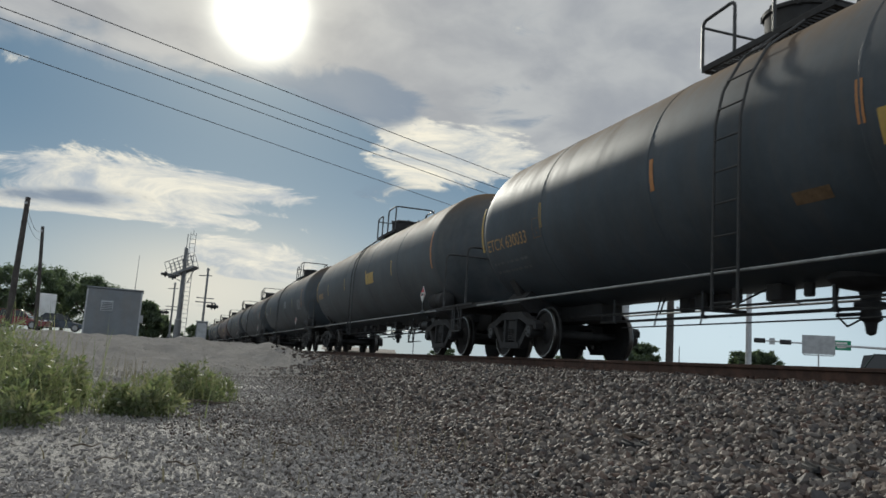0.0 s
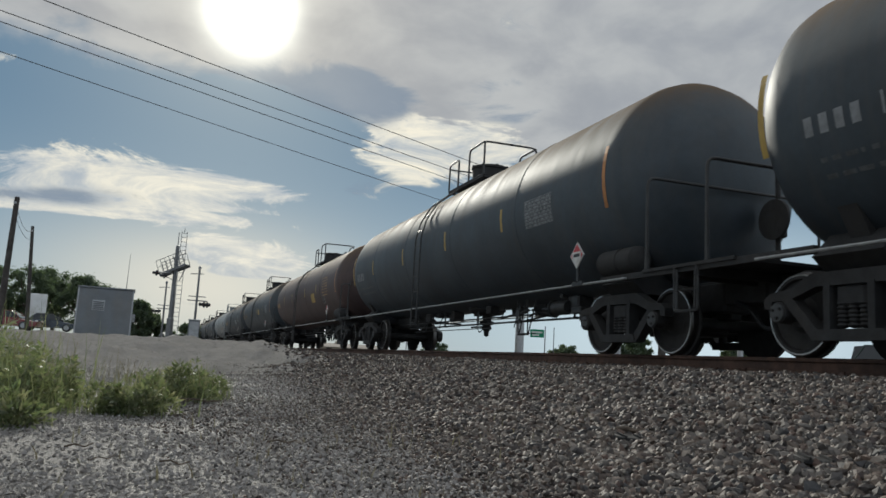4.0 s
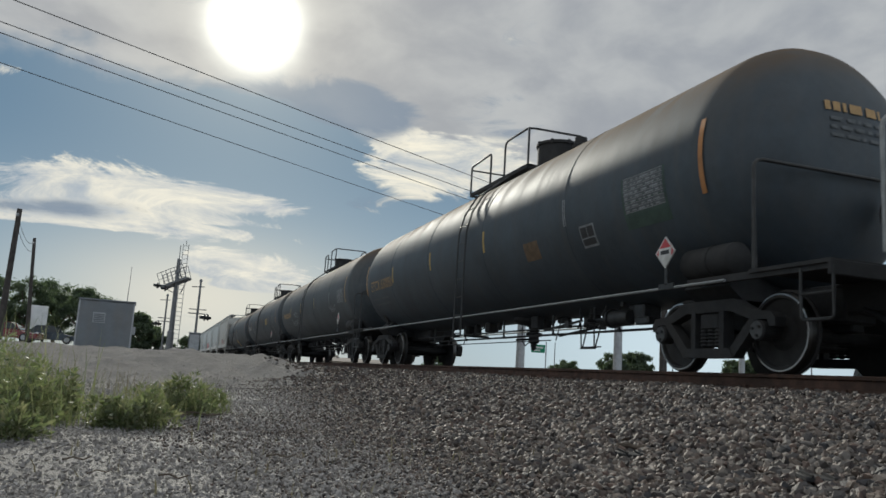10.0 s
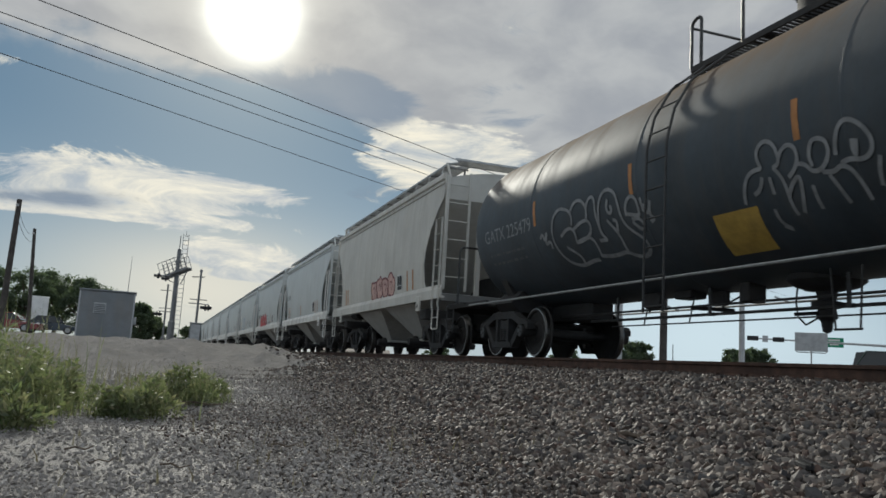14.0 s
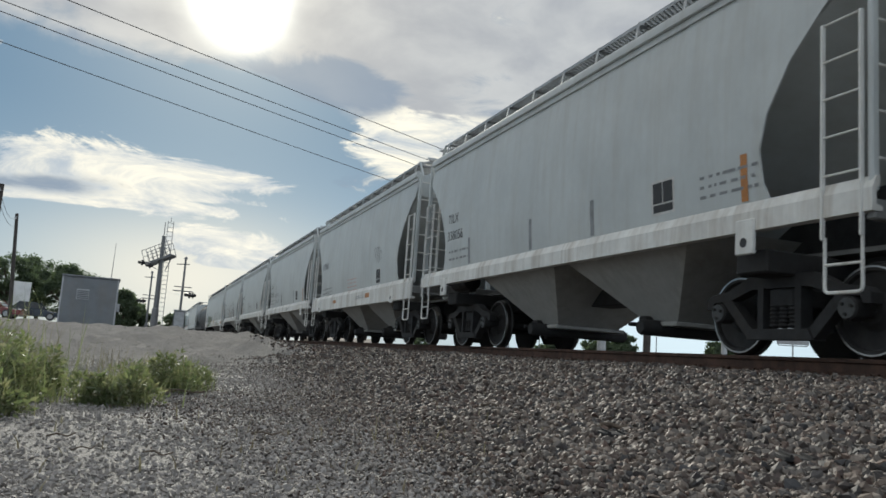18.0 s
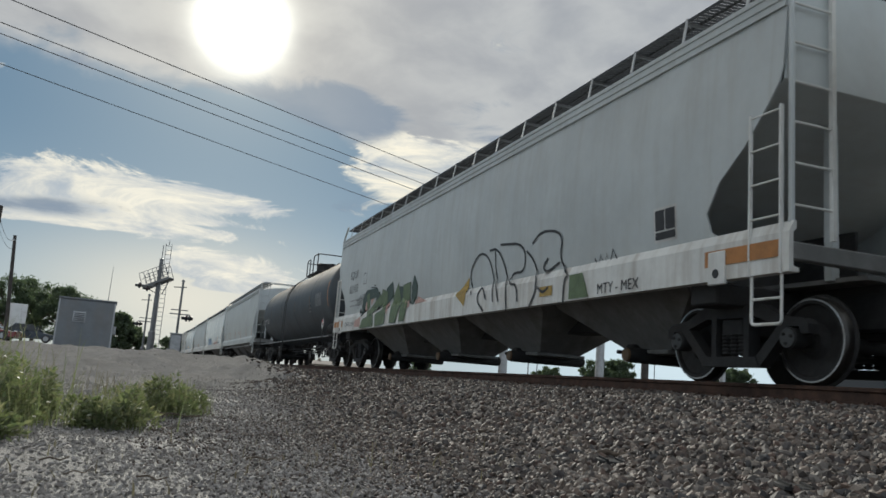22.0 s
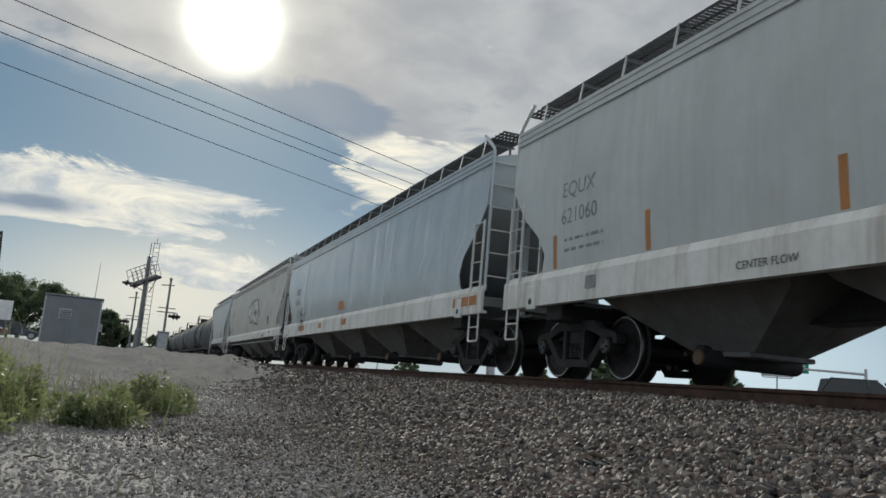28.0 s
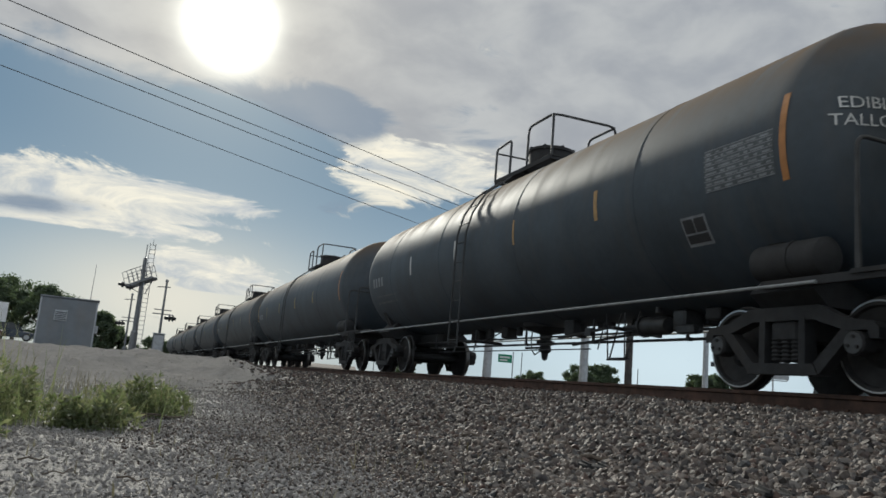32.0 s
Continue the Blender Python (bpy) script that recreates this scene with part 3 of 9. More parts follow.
def raw_mesh(name, verts, faces, mat, smooth=False):
    """From numpy arrays: verts n x 3, faces m x k."""
    me = bpy.data.meshes.new(name)
    verts = np.asarray(verts, np.float32)
    faces = np.asarray(faces, np.int32)
    me.vertices.add(len(verts))
    me.vertices.foreach_set("co", verts.ravel())
    k = faces.shape[1]
    me.loops.add(faces.size)
    me.loops.foreach_set("vertex_index", faces.ravel())
    me.polygons.add(len(faces))
    me.polygons.foreach_set("loop_start", np.arange(0, faces.size, k, dtype=np.int32))
    me.polygons.foreach_set("use_smooth", np.full(len(faces), smooth))
    me.materials.append(mat)
    me.update(calc_edges=True)
    return me


# ---- ground ----
def sm(a, b, x):
    t = np.clip((np.asarray(x, float) - a) / (b - a), 0, 1)
    return t * t * (3 - 2 * t)


def ground_z(x, y):
    """Height of the gravel, the dirt rise towards the crossing and the ballast."""
    x, y = np.asarray(x, float), np.asarray(y, float)
    bal = 0.47 * sm(1.2, 5.5, x) * (1 - sm(8.8, 10.5, x)) + 0.42 * sm(8.8, 10.5, x)
    side = 1 - sm(2.6, 5.0, x - 0.045 * np.clip(y - 15, 0, 40))
    rise = (0.60 * sm(14.5, 25.0, y + 0.25 * x) + 0.16 * sm(25.0, 48.0, y)) * side
    lump = 0.07 * np.sin(x * 0.9 + 1.3) * np.sin(y * 0.55) * sm(16, 20, y) * (1 - sm(26, 34, y)) * side
    bumps = (np.sin(x * 2.1 + 0.5 * y + 0.4) * np.sin(y * 1.3 + 0.8) + 0.7 * np.sin(x * 4.3 - 1.1 * y) * np.sin(y * 2.9 + x) + 0.4 * np.sin(7.7 * x + y) * np.sin(6.1 * y) + 0.35 * np.sin(5.3 * x + 9.1 * y) * np.sin(8.3 * y - 2.0 * x)) * 0.08
    lump = lump + bumps * sm(13.5, 17.0, y) * (1 - sm(30, 40, y)) * side
    rough = 0.018 * np.sin(x * 2.3 + 0.6 * y) * np.sin(y * 1.7 - 0.4 * x) * (1 - sm(30, 60, np.hypot(x, y)))
    far = 0.45 * sm(40, 70, x) * 0.6 + 0.36 * sm(57, 74, y) * (1 - sm(-8.5, -5.5, x)) * (1 - sm(150, 250, y))
    return np.maximum(bal, 0) + rise * (1 - 0.9 * sm(0.0, 0.47, bal)) + lump + rough + far


def build_ground():
    def axis(lo, hi, fine_lo, fine_hi, step):
        mid = np.arange(fine_lo, fine_hi, step)
        out_n = fine_lo - np.geomspace(step, fine_lo - lo, 26)[::-1]
        out_p = fine_hi + np.geomspace(step, hi - fine_hi, 26)
        return np.concatenate([out_n, mid, out_p])
    xs, ys = axis(-2500, 2500, -8, 14, 0.2), axis(-2500, 3500, -4, 45, 0.25)
    X, Y = np.meshgrid(xs, ys)
    Z = ground_z(X, Y)
    nx, ny = len(xs), len(ys)
    idx = np.arange(nx * ny).reshape(ny, nx)
    faces = np.stack([idx[:-1, :-1], idx[:-1, 1:], idx[1:, 1:], idx[1:, :-1]], -1).reshape(-1, 4)
    me = raw_mesh("ground", np.stack([X, Y, Z], -1).reshape(-1, 3), faces, M["ground"], True)
    thing("ground", "grey-brown gravelly dirt rising to a crossing", "ground", kind="structure", me=me)


build_ground()


def rail_profile():
    return [(-0.07, -0.17), (0.07, -0.17), (0.07, -0.158), (0.012, -0.135), (0.009, -0.05), (0.036, -0.038), (0.037, -0.008), (0.03, 0.0), (-0.03, 0.0), (-0.037, -0.008), (-0.036, -0.038), (-0.009, -0.05), (-0.012, -0.135), (-0.07, -0.158)]


def build_track():
    track = thing("railway_track", "rusty steel rails on dark wooden ties in ballast", "railway track", pose(TRACK, 0, RAIL), kind="structure")
    for s in (-1, 1):
        sh = Shape()
        sh.prism(rail_profile(), "y", -60, 400)
        sh.mi = [0] * len(sh.mi)
        me = sh.mesh("rail", [M["rail"], M["railtop"]], 25)
        for p in me.polygons:
            if p.normal.z > 0.9 and p.center.z > -0.01:
                p.material_index = 1
        part("rail", me, track, pose(s * 0.7555, 0, 0))
    tie = Shape().box((0, 0, -0.28), (2.6, 0.23, 0.18), bevel=0.015).mesh("tie", M["tie"])
    plate = Shape().box((0, 0, -0.18), (0.34, 0.19, 0.02), bevel=0.004)
    for sx in (-0.1, 0.1):
        plate.box((sx, 0.05, -0.155), (0.03, 0.03, 0.035))
        plate.box((sx, -0.05, -0.155), (0.03, 0.03, 0.035))
    pm = plate.mesh("tie_plate", M["rail"])
    anchor = Shape().box((0, 0, -0.16), (0.19, 0.03, 0.05), bevel=0.006).mesh("rail_anchor", M["rail"])
    rng = random.Random(4)
    for i in range(120):
        y = -2 + i * 0.5
        part("tie", tie, track, pose(0, y + rng.uniform(-0.03, 0.03), 0, 0, 0, rng.uniform(-1, 1)))
        if i < 60:
            part("tie_plate", pm, track, pose(-0.7555, y, 0))
    rest = Shape()
    for i in range(400):
        rest.box((0, 58 + i * 0.5, -0.28), (2.6, 0.23, 0.18))
    tagged(part("far_ties", rest.mesh("far_ties", M["tie"], 0, False), track), kind="stuff")


build_track()

# ---- the train ----
# local axes of a car: x across (the camera's side is -x), +y towards the rear, z over the rail


def on_tank(y, z, lift=0.004):
    r = SIZE[0] + lift
    return (-math.sqrt(max(r * r - (z - SIZE[1]) ** 2, 1e-4)), y, z)


RAISE = [0.0]           # how much taller the side of the hopper being built is


def hopper_half(z):
    """Half width of a hopper's side at a height: it bellies out a little."""
    return 1.60 - 0.10 * ((z - 2.6) / 1.5) ** 2


def on_hopper(y, z, lift=0.004):
    return (-(hopper_half(z) + lift), y, z)


def on_side(y, z, lift=0.004):
    """A hopper's side with its proud sill."""
    return (-1.611 - lift, y, z) if z < 1.42 else on_hopper(y, z, lift) if z > 1.54 else (-1.60 - lift, y, z)


def patch(surf, outline_rows, name, mat):
    """A flat mark laid on a car's side. outline_rows: rows of (y, z) points."""
    return Shape().sheet([[surf(y, z) for y, z in r] for r in outline_rows]).mesh(name, mat, 0, False)


def bar(surf, y, z, w, h, name, mat, n=4, slant=0.0):
    """An upright or lying bar with its middle at y, z."""
    return patch(surf, [[(y - w / 2 + slant * (k / n - 0.5), z - h / 2 + h * k / n), (y + w / 2 + slant * (k / n - 0.5), z - h / 2 + h * k / n)] for k in range(n + 1)], name, mat)


def block(surf, y, z, w, lines, pitch, name, mat, seed, h=0.5):
    """Lines of stencil too small to read, as short bars."""
    rng = random.Random(seed)
    sh = Shape()
    for i in range(lines):
        zz, u = z - i * pitch, 0.0
        while u < w:
            e = min(w - u, rng.uniform(0.04, 0.2))
            sh.sheet([[surf(y - u, zz), surf(y - u - e, zz)], [surf(y - u, zz + pitch * h * 0.75), surf(y - u - e, zz + pitch * h * 0.75)]])
            u += e + rng.uniform(0.03, 0.08)
    return sh.mesh(name, mat, 0, False)


def lettering(surf, text, y, z, size, name, mat, stretch=1.0):
    """Words with the built-in font; they read along the car towards its front."""
    cu = bpy.data.curves.new(name, "FONT")
    cu.body, cu.size, cu.resolution_u = text, size, 3
    tmp = bpy.data.objects.new(name, cu)
    me = bpy.data.meshes.new_from_object(tmp)
    bpy.data.objects.remove(tmp)
    for v in me.vertices:
        v.co = surf(y - v.co.x * stretch, z + v.co.y)
    me.materials.append(mat)
    return me


def stroke(surf, pts, width, name, mat, closed=False):
    """A sprayed line of even width through points (y, z)."""
    sh = Shape()
    pts = [Vector(p) for p in pts]
    if closed:
        pts.append(pts[0])
    fine = []
    for a, b in zip(pts, pts[1:]):
        k = max(1, int((b - a).length / 0.12))
        fine += [a.lerp(b, i / k) for i in range(k)]
    fine.append(pts[-1])
    rows = []
    for i, p in enumerate(fine):
        d = fine[min(i + 1, len(fine) - 1)] - fine[max(i - 1, 0)]
        d = d.normalized() if d.length > 1e-6 else Vector((1, 0))
        nrm = Vector((-d.y, d.x)) * width / 2
        rows.append([surf(p.x - nrm.x, p.y - nrm.y), surf(p.x + nrm.x, p.y + nrm.y)])
    return sh.sheet(rows).mesh(name, mat, 0, False)


def arc_pts(cy, cz, ry, rz, a0, a1, n=10):
    return [(cy + ry * math.cos(radians(a0 + (a1 - a0) * i / n)), cz + rz * math.sin(radians(a0 + (a1 - a0) * i / n))) for i in range(n + 1)]


def wheelset_mesh():
    sh = Shape()
    for s in (-1, 1):
        # flange, tread, rim face, dished plate and hub
        prof = [(0.66, 0.06), (0.66, 0.41), (0.675, 0.485), (0.70, 0.487), (0.712, 0.462), (0.735, 0.457), (0.785, 0.454), (0.812, 0.434), (0.813, 0.418), (0.812, 0.385),
                (0.775, 0.37), (0.745, 0.20), (0.78, 0.15), (0.81, 0.135), (0.81, 0.06)]
        o = len(sh.f)
        sh.lathe([(a * s, r) for a, r in prof], "x", n=30)
        for k in range(len(prof) - 1):
            if 4 <= k <= 7:
                for j in range(30):
                    sh.mi[o + k * 30 + j] = 2 if k == 7 else 1
        sh.lathe([(s * 0.80, 0.075), (s * 1.06, 0.075)], "x", n=10)
        sh.lathe([(s * 0.95, 0.05), (s * 0.95, 0.115), (s * 1.10, 0.115), (s * 1.115, 0.10), (s * 1.115, 0.02)], "x", n=12)
        for k in range(3):
            t = 2 * math.pi * k / 3
            sh.rod((s * 1.11, 0.06 * math.cos(t), 0.06 * math.sin(t)), (s * 1.14, 0.06 * math.cos(t), 0.06 * math.sin(t)), 0.018, 6)
        sh.lathe([(s * 1.116, 0.045), (s * 1.116, 0.098), (s * 1.122, 0.098), (s * 1.122, 0.045)], "x", n=16, mi=3)
    sh.rod((-0.7, 0, 0), (0.7, 0, 0), 0.08, 12)
    return sh.mesh("wheelset", [M["wheel"], M["tread"], M["edge"], M["bearing"]], 30)


def side_frame_mesh():
    sh = Shape()
    # upper arch, lower tension member and columns of the cast frame
    top = [(-1.12, 0.60), (-1.05, 0.66), (-0.75, 0.70), (-0.45, 0.84), (0.45, 0.84), (0.75, 0.70), (1.05, 0.66), (1.12, 0.60), (1.12, 0.50), (1.03, 0.50), (1.0, 0.58), (0.76, 0.58),
           (0.40, 0.70), (-0.40, 0.70), (-0.76, 0.58), (-1.0, 0.58), (-1.03, 0.50), (-1.12, 0.50)]
    sh.prism(top, "x", -0.075, 0.075)
    for s in (-1, 1):
        sh.prism([(s * 0.72, 0.60), (s * 0.86, 0.58), (s * 0.46, 0.17), (s * 0.34, 0.22)], "x", -0.07, 0.07)
        sh.prism([(s * 0.22, 0.20), (s * 0.30, 0.20), (s * 0.30, 0.74), (s * 0.22, 0.74)], "x", -0.08, 0.08)
    sh.prism([(-0.46, 0.16), (0.46, 0.16), (0.40, 0.27), (-0.40, 0.27)], "x", -0.09, 0.09)
    return sh.mesh("side_frame", M["steel"], 30)


def spring_mesh():
    prof = [(0.28, 0.02)]
    for k in range(6):
        z = 0.29 + k * 0.042
        prof += [(z, 0.045), (z + 0.019, 0.062)]
    return Shape().lathe(prof + [(0.545, 0.02)], "z", n=7).mesh("coil_spring", M["steel"], 50)


WHEELS = []


def build_truck(car, y):
    tr = part("truck", kept("bolster", lambda: Shape().box((0, 0, 0.60), (2.1, 0.36, 0.22), bevel=0.03).box((0, 0, 0.74), (0.5, 0.34, 0.1)).mesh("truck", M["steel"])), car, pose(0, y, 0))
    for s in (-1, 1):
        part("side_frame", kept("side_frame", side_frame_mesh), tr, pose(s * 1.0, 0, 0))
        for dy in (-0.13, 0.0, 0.13):
            part("coil_spring", kept("springs", spring_mesh), tr, pose(s * 1.0, dy, 0))
        w = part("wheelset", kept("wheelset", wheelset_mesh), tr, pose(0, s * 0.889, 0.457))
        WHEELS.append(w)
    part("brake_beam", kept("brake_beam", lambda: Shape().rod((-0.75, 0.36, 0.36), (0.75, 0.36, 0.36), 0.035, 8).rod((-0.75, -0.36, 0.36), (0.75, -0.36, 0.36), 0.035, 8)
         .box((-0.755, 0.42, 0.40), (0.09, 0.05, 0.3)).box((0.755, 0.42, 0.40), (0.09, 0.05, 0.3)).box((-0.755, -0.42, 0.40), (0.09, 0.05, 0.3)).box((0.755, -0.42, 0.40), (0.09, 0.05, 0.3)).mesh("brake_beam", M["steel"])), tr)
    part("brake_rigging", kept("truck_rig", lambda: Shape().box((0, 0.0, 0.42), (1.15, 0.75, 0.2), bevel=0.04).box((0.3, 0, 0.56), (0.1, 1.5, 0.1), bevel=0.02).box((-0.35, 0, 0.62), (0.08, 1.3, 0.08), bevel=0.02).mesh("brake_rigging", M["steel"])), tr)
    return tr


def coupler_mesh():
    sh = Shape()
    sh.box((0, 0.1, 0.86), (0.15, 0.75, 0.17), bevel=0.03)
    sh.prism([(-0.15, 0.42), (0.16, 0.42), (0.17, 0.56), (0.06, 0.66), (0.04, 0.56), (-0.06, 0.52), (-0.08, 0.66), (-0.18, 0.60)], "z", 0.74, 0.98)
    sh.box((0, -0.25, 0.86), (0.36, 0.12, 0.32), bevel=0.02)
    return sh.mesh("coupler", M["steel"], 30)


def hose_mesh():
    return Shape().bend([(0.25, 0.05, 0.72), (0.25, 0.3, 0.62), (0.2, 0.5, 0.36), (0.1, 0.62, 0.40)], 0.03, 8).mesh("air_hose", M["plastic"], 40)


def ends(car, yend):
    """Coupler and air hose at both ends."""
    for s in (-1, 1):
        m = pose(0, s * yend, 0, 0, 0, 0 if s > 0 else 180)
        part("coupler", kept("coupler", coupler_mesh), car, m)
        part("air_hose", kept("air_hose", hose_mesh), car, m)
        part("draft_gear", kept("draft_gear", lambda: Shape().box((0, -0.75, 0.80), (0.46, 1.1, 0.42), bevel=0.03).box((0, -0.5, 0.56), (0.2, 0.5, 0.12), bevel=0.02).mesh("draft_gear", M["steel"])), car, m)


TANK_L = 17.05


def tank_shell(mat, length):
    def make():
        sh = Shape()
        h = length / 2
        head = [(h - 0.72 + 0.72 * math.sin(radians(a)), SIZE[0] * math.cos(radians(a)) ** 0.8) for a in (0, 12, 25, 38, 50, 61, 71, 79, 85)]
        prof = [(-a, r) for a, r in head[::-1]] + [(-h + 0.9, SIZE[0])]
        for y in (-4.6, -1.2, 2.2, 5.4):
            prof += [(y - 0.02, SIZE[0]), (y - 0.012, SIZE[0] + 0.006), (y + 0.012, SIZE[0] + 0.006), (y + 0.02, SIZE[0])]
        prof += [(h - 0.9, SIZE[0])] + head
        sh.lathe(prof, "y", c=(0, 0, SIZE[1]), n=64)
        return sh.mesh("tank", mat, 28)
    return kept(("shell", mat.name, length), make)


def side_ladder(mat, z0, z1):
    """One stile of a ladder that follows the tank's side up to the platform."""
    def make():
        sh = Shape()
        pts = []
        for k in range(9):
            z = z0 + (z1 - z0) * k / 8
            pts.append((-(SIZE[0] + 0.09) if z < SIZE[1] else -math.sqrt(max(0.05, (SIZE[0] + 0.09) ** 2 - (z - SIZE[1]) ** 2)), 0, z))
        sh.bend(pts, 0.018, 6, fillet=0.05)
        return sh.mesh("stile", mat, 40)
    return kept(("ladder", mat.name, z0, z1), make)


def rung_mesh(mat, w=0.42):
    return kept(("rung", mat.name, w), lambda: Shape().rod((0, -w / 2, 0), (0, w / 2, 0), 0.0115, 6).mesh("rung", mat, 40))


def platform(car, mat, grab, style, off=0.0, plan=(1.45, 0.66, 0.07, -0.88, 0.35)):
    """Walkway, manway and guard rails on top of a tank; plan: rear end, hoop, start of the tall rail, front end, manway."""
    zt = SIZE[1] + SIZE[0]
    hi, hoop, tall, lo, man_y = plan
    key = (mat.name, grab.name, plan, round(zt, 3))
    for x in (-0.66, 0.66):
        part("side_beam", kept(("dbeam", key), lambda: Shape().box((0, (lo + hi) / 2, zt + 0.0), (0.03, hi - lo, 0.09), bevel=0.006).mesh("side_beam", mat)), car, pose(x, off, 0))
    for y in (lo + 0.03, (lo + hi) / 2, hi - 0.03):
        part("cross_beam", kept(("dcross", key), lambda: Shape().box((0, 0, zt - 0.02), (1.28, 0.05, 0.05)).mesh("cross_beam", mat)), car, pose(0, off + y, 0))
        for x in (-0.5, 0.5):
            part("support", kept(("dfoot", key), lambda: Shape().box((0, 0, zt - 0.13), (0.04, 0.08, 0.22), bevel=0.006).mesh("support", mat)), car, pose(x, off + y * 0.92, 0))
    def deck():
        sh = Shape()
        n = int((hi - lo) / 0.075)
        for k in range(n):
            sh.box((0, lo + (k + 0.5) * (hi - lo) / n, zt + 0.035), (1.28, 0.03, 0.022))
        for x in (-0.6, -0.3, 0.0, 0.3, 0.6):
            sh.box((x, (lo + hi) / 2, zt + 0.03), (0.03, hi - lo, 0.03))
        return sh.mesh("walkway", mat)
    tagged(part("walkway", kept(("deck", key), deck), car, pose(0, off, 0)), kind="stuff")
    def man():
        sh = Shape()
        sh.lathe([(zt - 0.05, 0.02), (zt - 0.05, 0.43), (zt + 0.44, 0.43), (zt + 0.45, 0.46), (zt + 0.50, 0.46), (zt + 0.52, 0.42), (zt + 0.54, 0.02)], "z", n=24)
        for k in range(8):
            t = 2 * math.pi * k / 8
            sh.box((0.44 * math.cos(t), 0.44 * math.sin(t), zt + 0.48), (0.05, 0.05, 0.09))
        return sh.mesh("manway", mat, 30)
    part("manway", kept(("manway", key), man), car, pose(0, off + man_y, 0))
    if style:
        part("relief_valve", kept(("valve", key), lambda: Shape().lathe([(zt - 0.02, 0.02), (zt - 0.02, 0.12), (zt + 0.26, 0.12), (zt + 0.27, 0.17), (zt + 0.33, 0.17), (zt + 0.35, 0.13), (zt + 0.48, 0.12), (zt + 0.49, 0.02)], "z", n=16).mesh("relief_valve", mat, 30)), car, pose(0.1, off + man_y - 0.75, 0))
    rr, z0, z1 = 0.024, zt + 0.02, zt + 0.80
    # tall rail along the near side and across the front; a second one along the far side
    part("guard_rail", kept(("rail_a", key), lambda: Shape().bend([(-0.66, tall, z0), (-0.66, tall, z1), (-0.66, lo, z1), (0.66, lo, z1), (0.66, lo, z0)], rr, 8, fillet=0.16).mesh("guard_rail", grab, 40)), car, pose(0, off, 0))
    part("guard_rail", kept(("rail_b", key), lambda: Shape().bend([(0.66, tall, z0), (0.66, tall, z1), (0.66, lo + 0.05, z1)], rr, 8, fillet=0.16).mesh("guard_rail", grab, 40)), car, pose(0, off, 0))
    for x in (-0.66, 0.66):
        part("end_rail", kept(("rail_c", key), lambda: Shape().bend([(0, hi, z0), (0, hi, zt + 0.70), (0, hi - hoop, zt + 0.74), (0, hi - hoop, z0)], rr, 8, fillet=0.09).mesh("end_rail", grab, 40)), car, pose(x, off, 0))
    part("rail_post", kept(("rail_d", key), lambda: Shape().rod((-0.66, lo, z0), (-0.66, lo, z1), rr, 8).mesh("rail_post", grab, 40)), car, pose(0, off, 0))
    part("cross_bar", kept(("rail_e", key), lambda: Shape().rod((-0.66, hi, zt + 0.62), (0.66, hi, zt + 0.62), rr * 0.8, 8).mesh("cross_bar", grab, 40)), car, pose(0, off, 0))


def end_frame(mat):
    """Stub sill, saddle and end platform at a tank's end; origin at the end of the shell."""
    def make():
        sh = Shape()
        sh.box((0, -1.1, 0.86), (0.42, 3.9, 0.34), bevel=0.02)
        sh.prism([(-0.85, 1.02), (0.85, 1.02), (1.2, 1.62), (0.9, 1.25), (0, 1.0), (-0.9, 1.25), (-1.2, 1.62)], "y", -1.30, -1.06)
        sh.box((0, 0.55, 1.045), (2.9, 1.1, 0.04))
        sh.box((0, 1.08, 0.98), (2.9, 0.05, 0.15), bevel=0.01)
        for x in (-1.3, 1.3):
            sh.box((x * 1.07, 0.0, 1.01), (0.06, 2.16, 0.08))
        return sh.mesh("end_frame", mat)
    return kept(("under", mat.name), make)


def brake_pipe_mesh(kind):
    """Two long pipes under the belly with their upright hangers."""
    def make():
        sh = Shape()
        sh.rod((-0.30, -6.4, 0.77), (-0.30, 6.4, 0.77), 0.017, 6)
        sh.rod((-0.26, -5.6, 0.65), (-0.26, 5.4, 0.65), 0.021, 6)
        sh.rod((-0.34, -1.0 - kind, 0.54), (-0.34, 4.6, 0.54), 0.011, 5)
        for k in range(5):
            y = -4.7 + 2.3 * k + (0.4 if kind else 0.0)
            sh.box((-0.30, y, 0.84), (0.025, 0.045, 0.42))
            sh.box((-0.28, y, 0.65), (0.06, 0.08, 0.05))
        for y in (-2.2, 2.6, 3.7):
            sh.rod((-0.34, y, 0.53), (-0.20, y + 0.04, 1.0), 0.012, 5)
        return sh.mesh("brake_pipe", M["rod"], 40)
    return kept(("pipe", kind), make)


def hanger_frame_mesh(narrow):
    """Bent rods that hang below the belly in a W, or a single narrow U."""
    sh = Shape()
    x = -0.45
    legs = (((-0.20, 1.05), (-0.16, 0.38)), ((0.22, 1.05), (0.16, 0.38)), ((-0.18, 0.38), (0.18, 0.38))) if narrow else (((-0.46, 1.10), (-0.12, 0.36)), ((-0.06, 1.10), (-0.09, 0.36)), ((0.0, 1.10), (0.30, 0.36)), ((0.42, 1.10), (0.34, 0.36)), ((-0.14, 0.36), (0.36, 0.36)))
    for a, b in legs:
        sh.rod((x, *a), (x, *b), 0.013, 6)
    sh.rod((x, legs[-1][1][0], 0.38), (x + 0.4, legs[-1][1][0], 0.42), 0.012, 6)
    return sh.mesh("hanger_frame", M["rod"], 40)


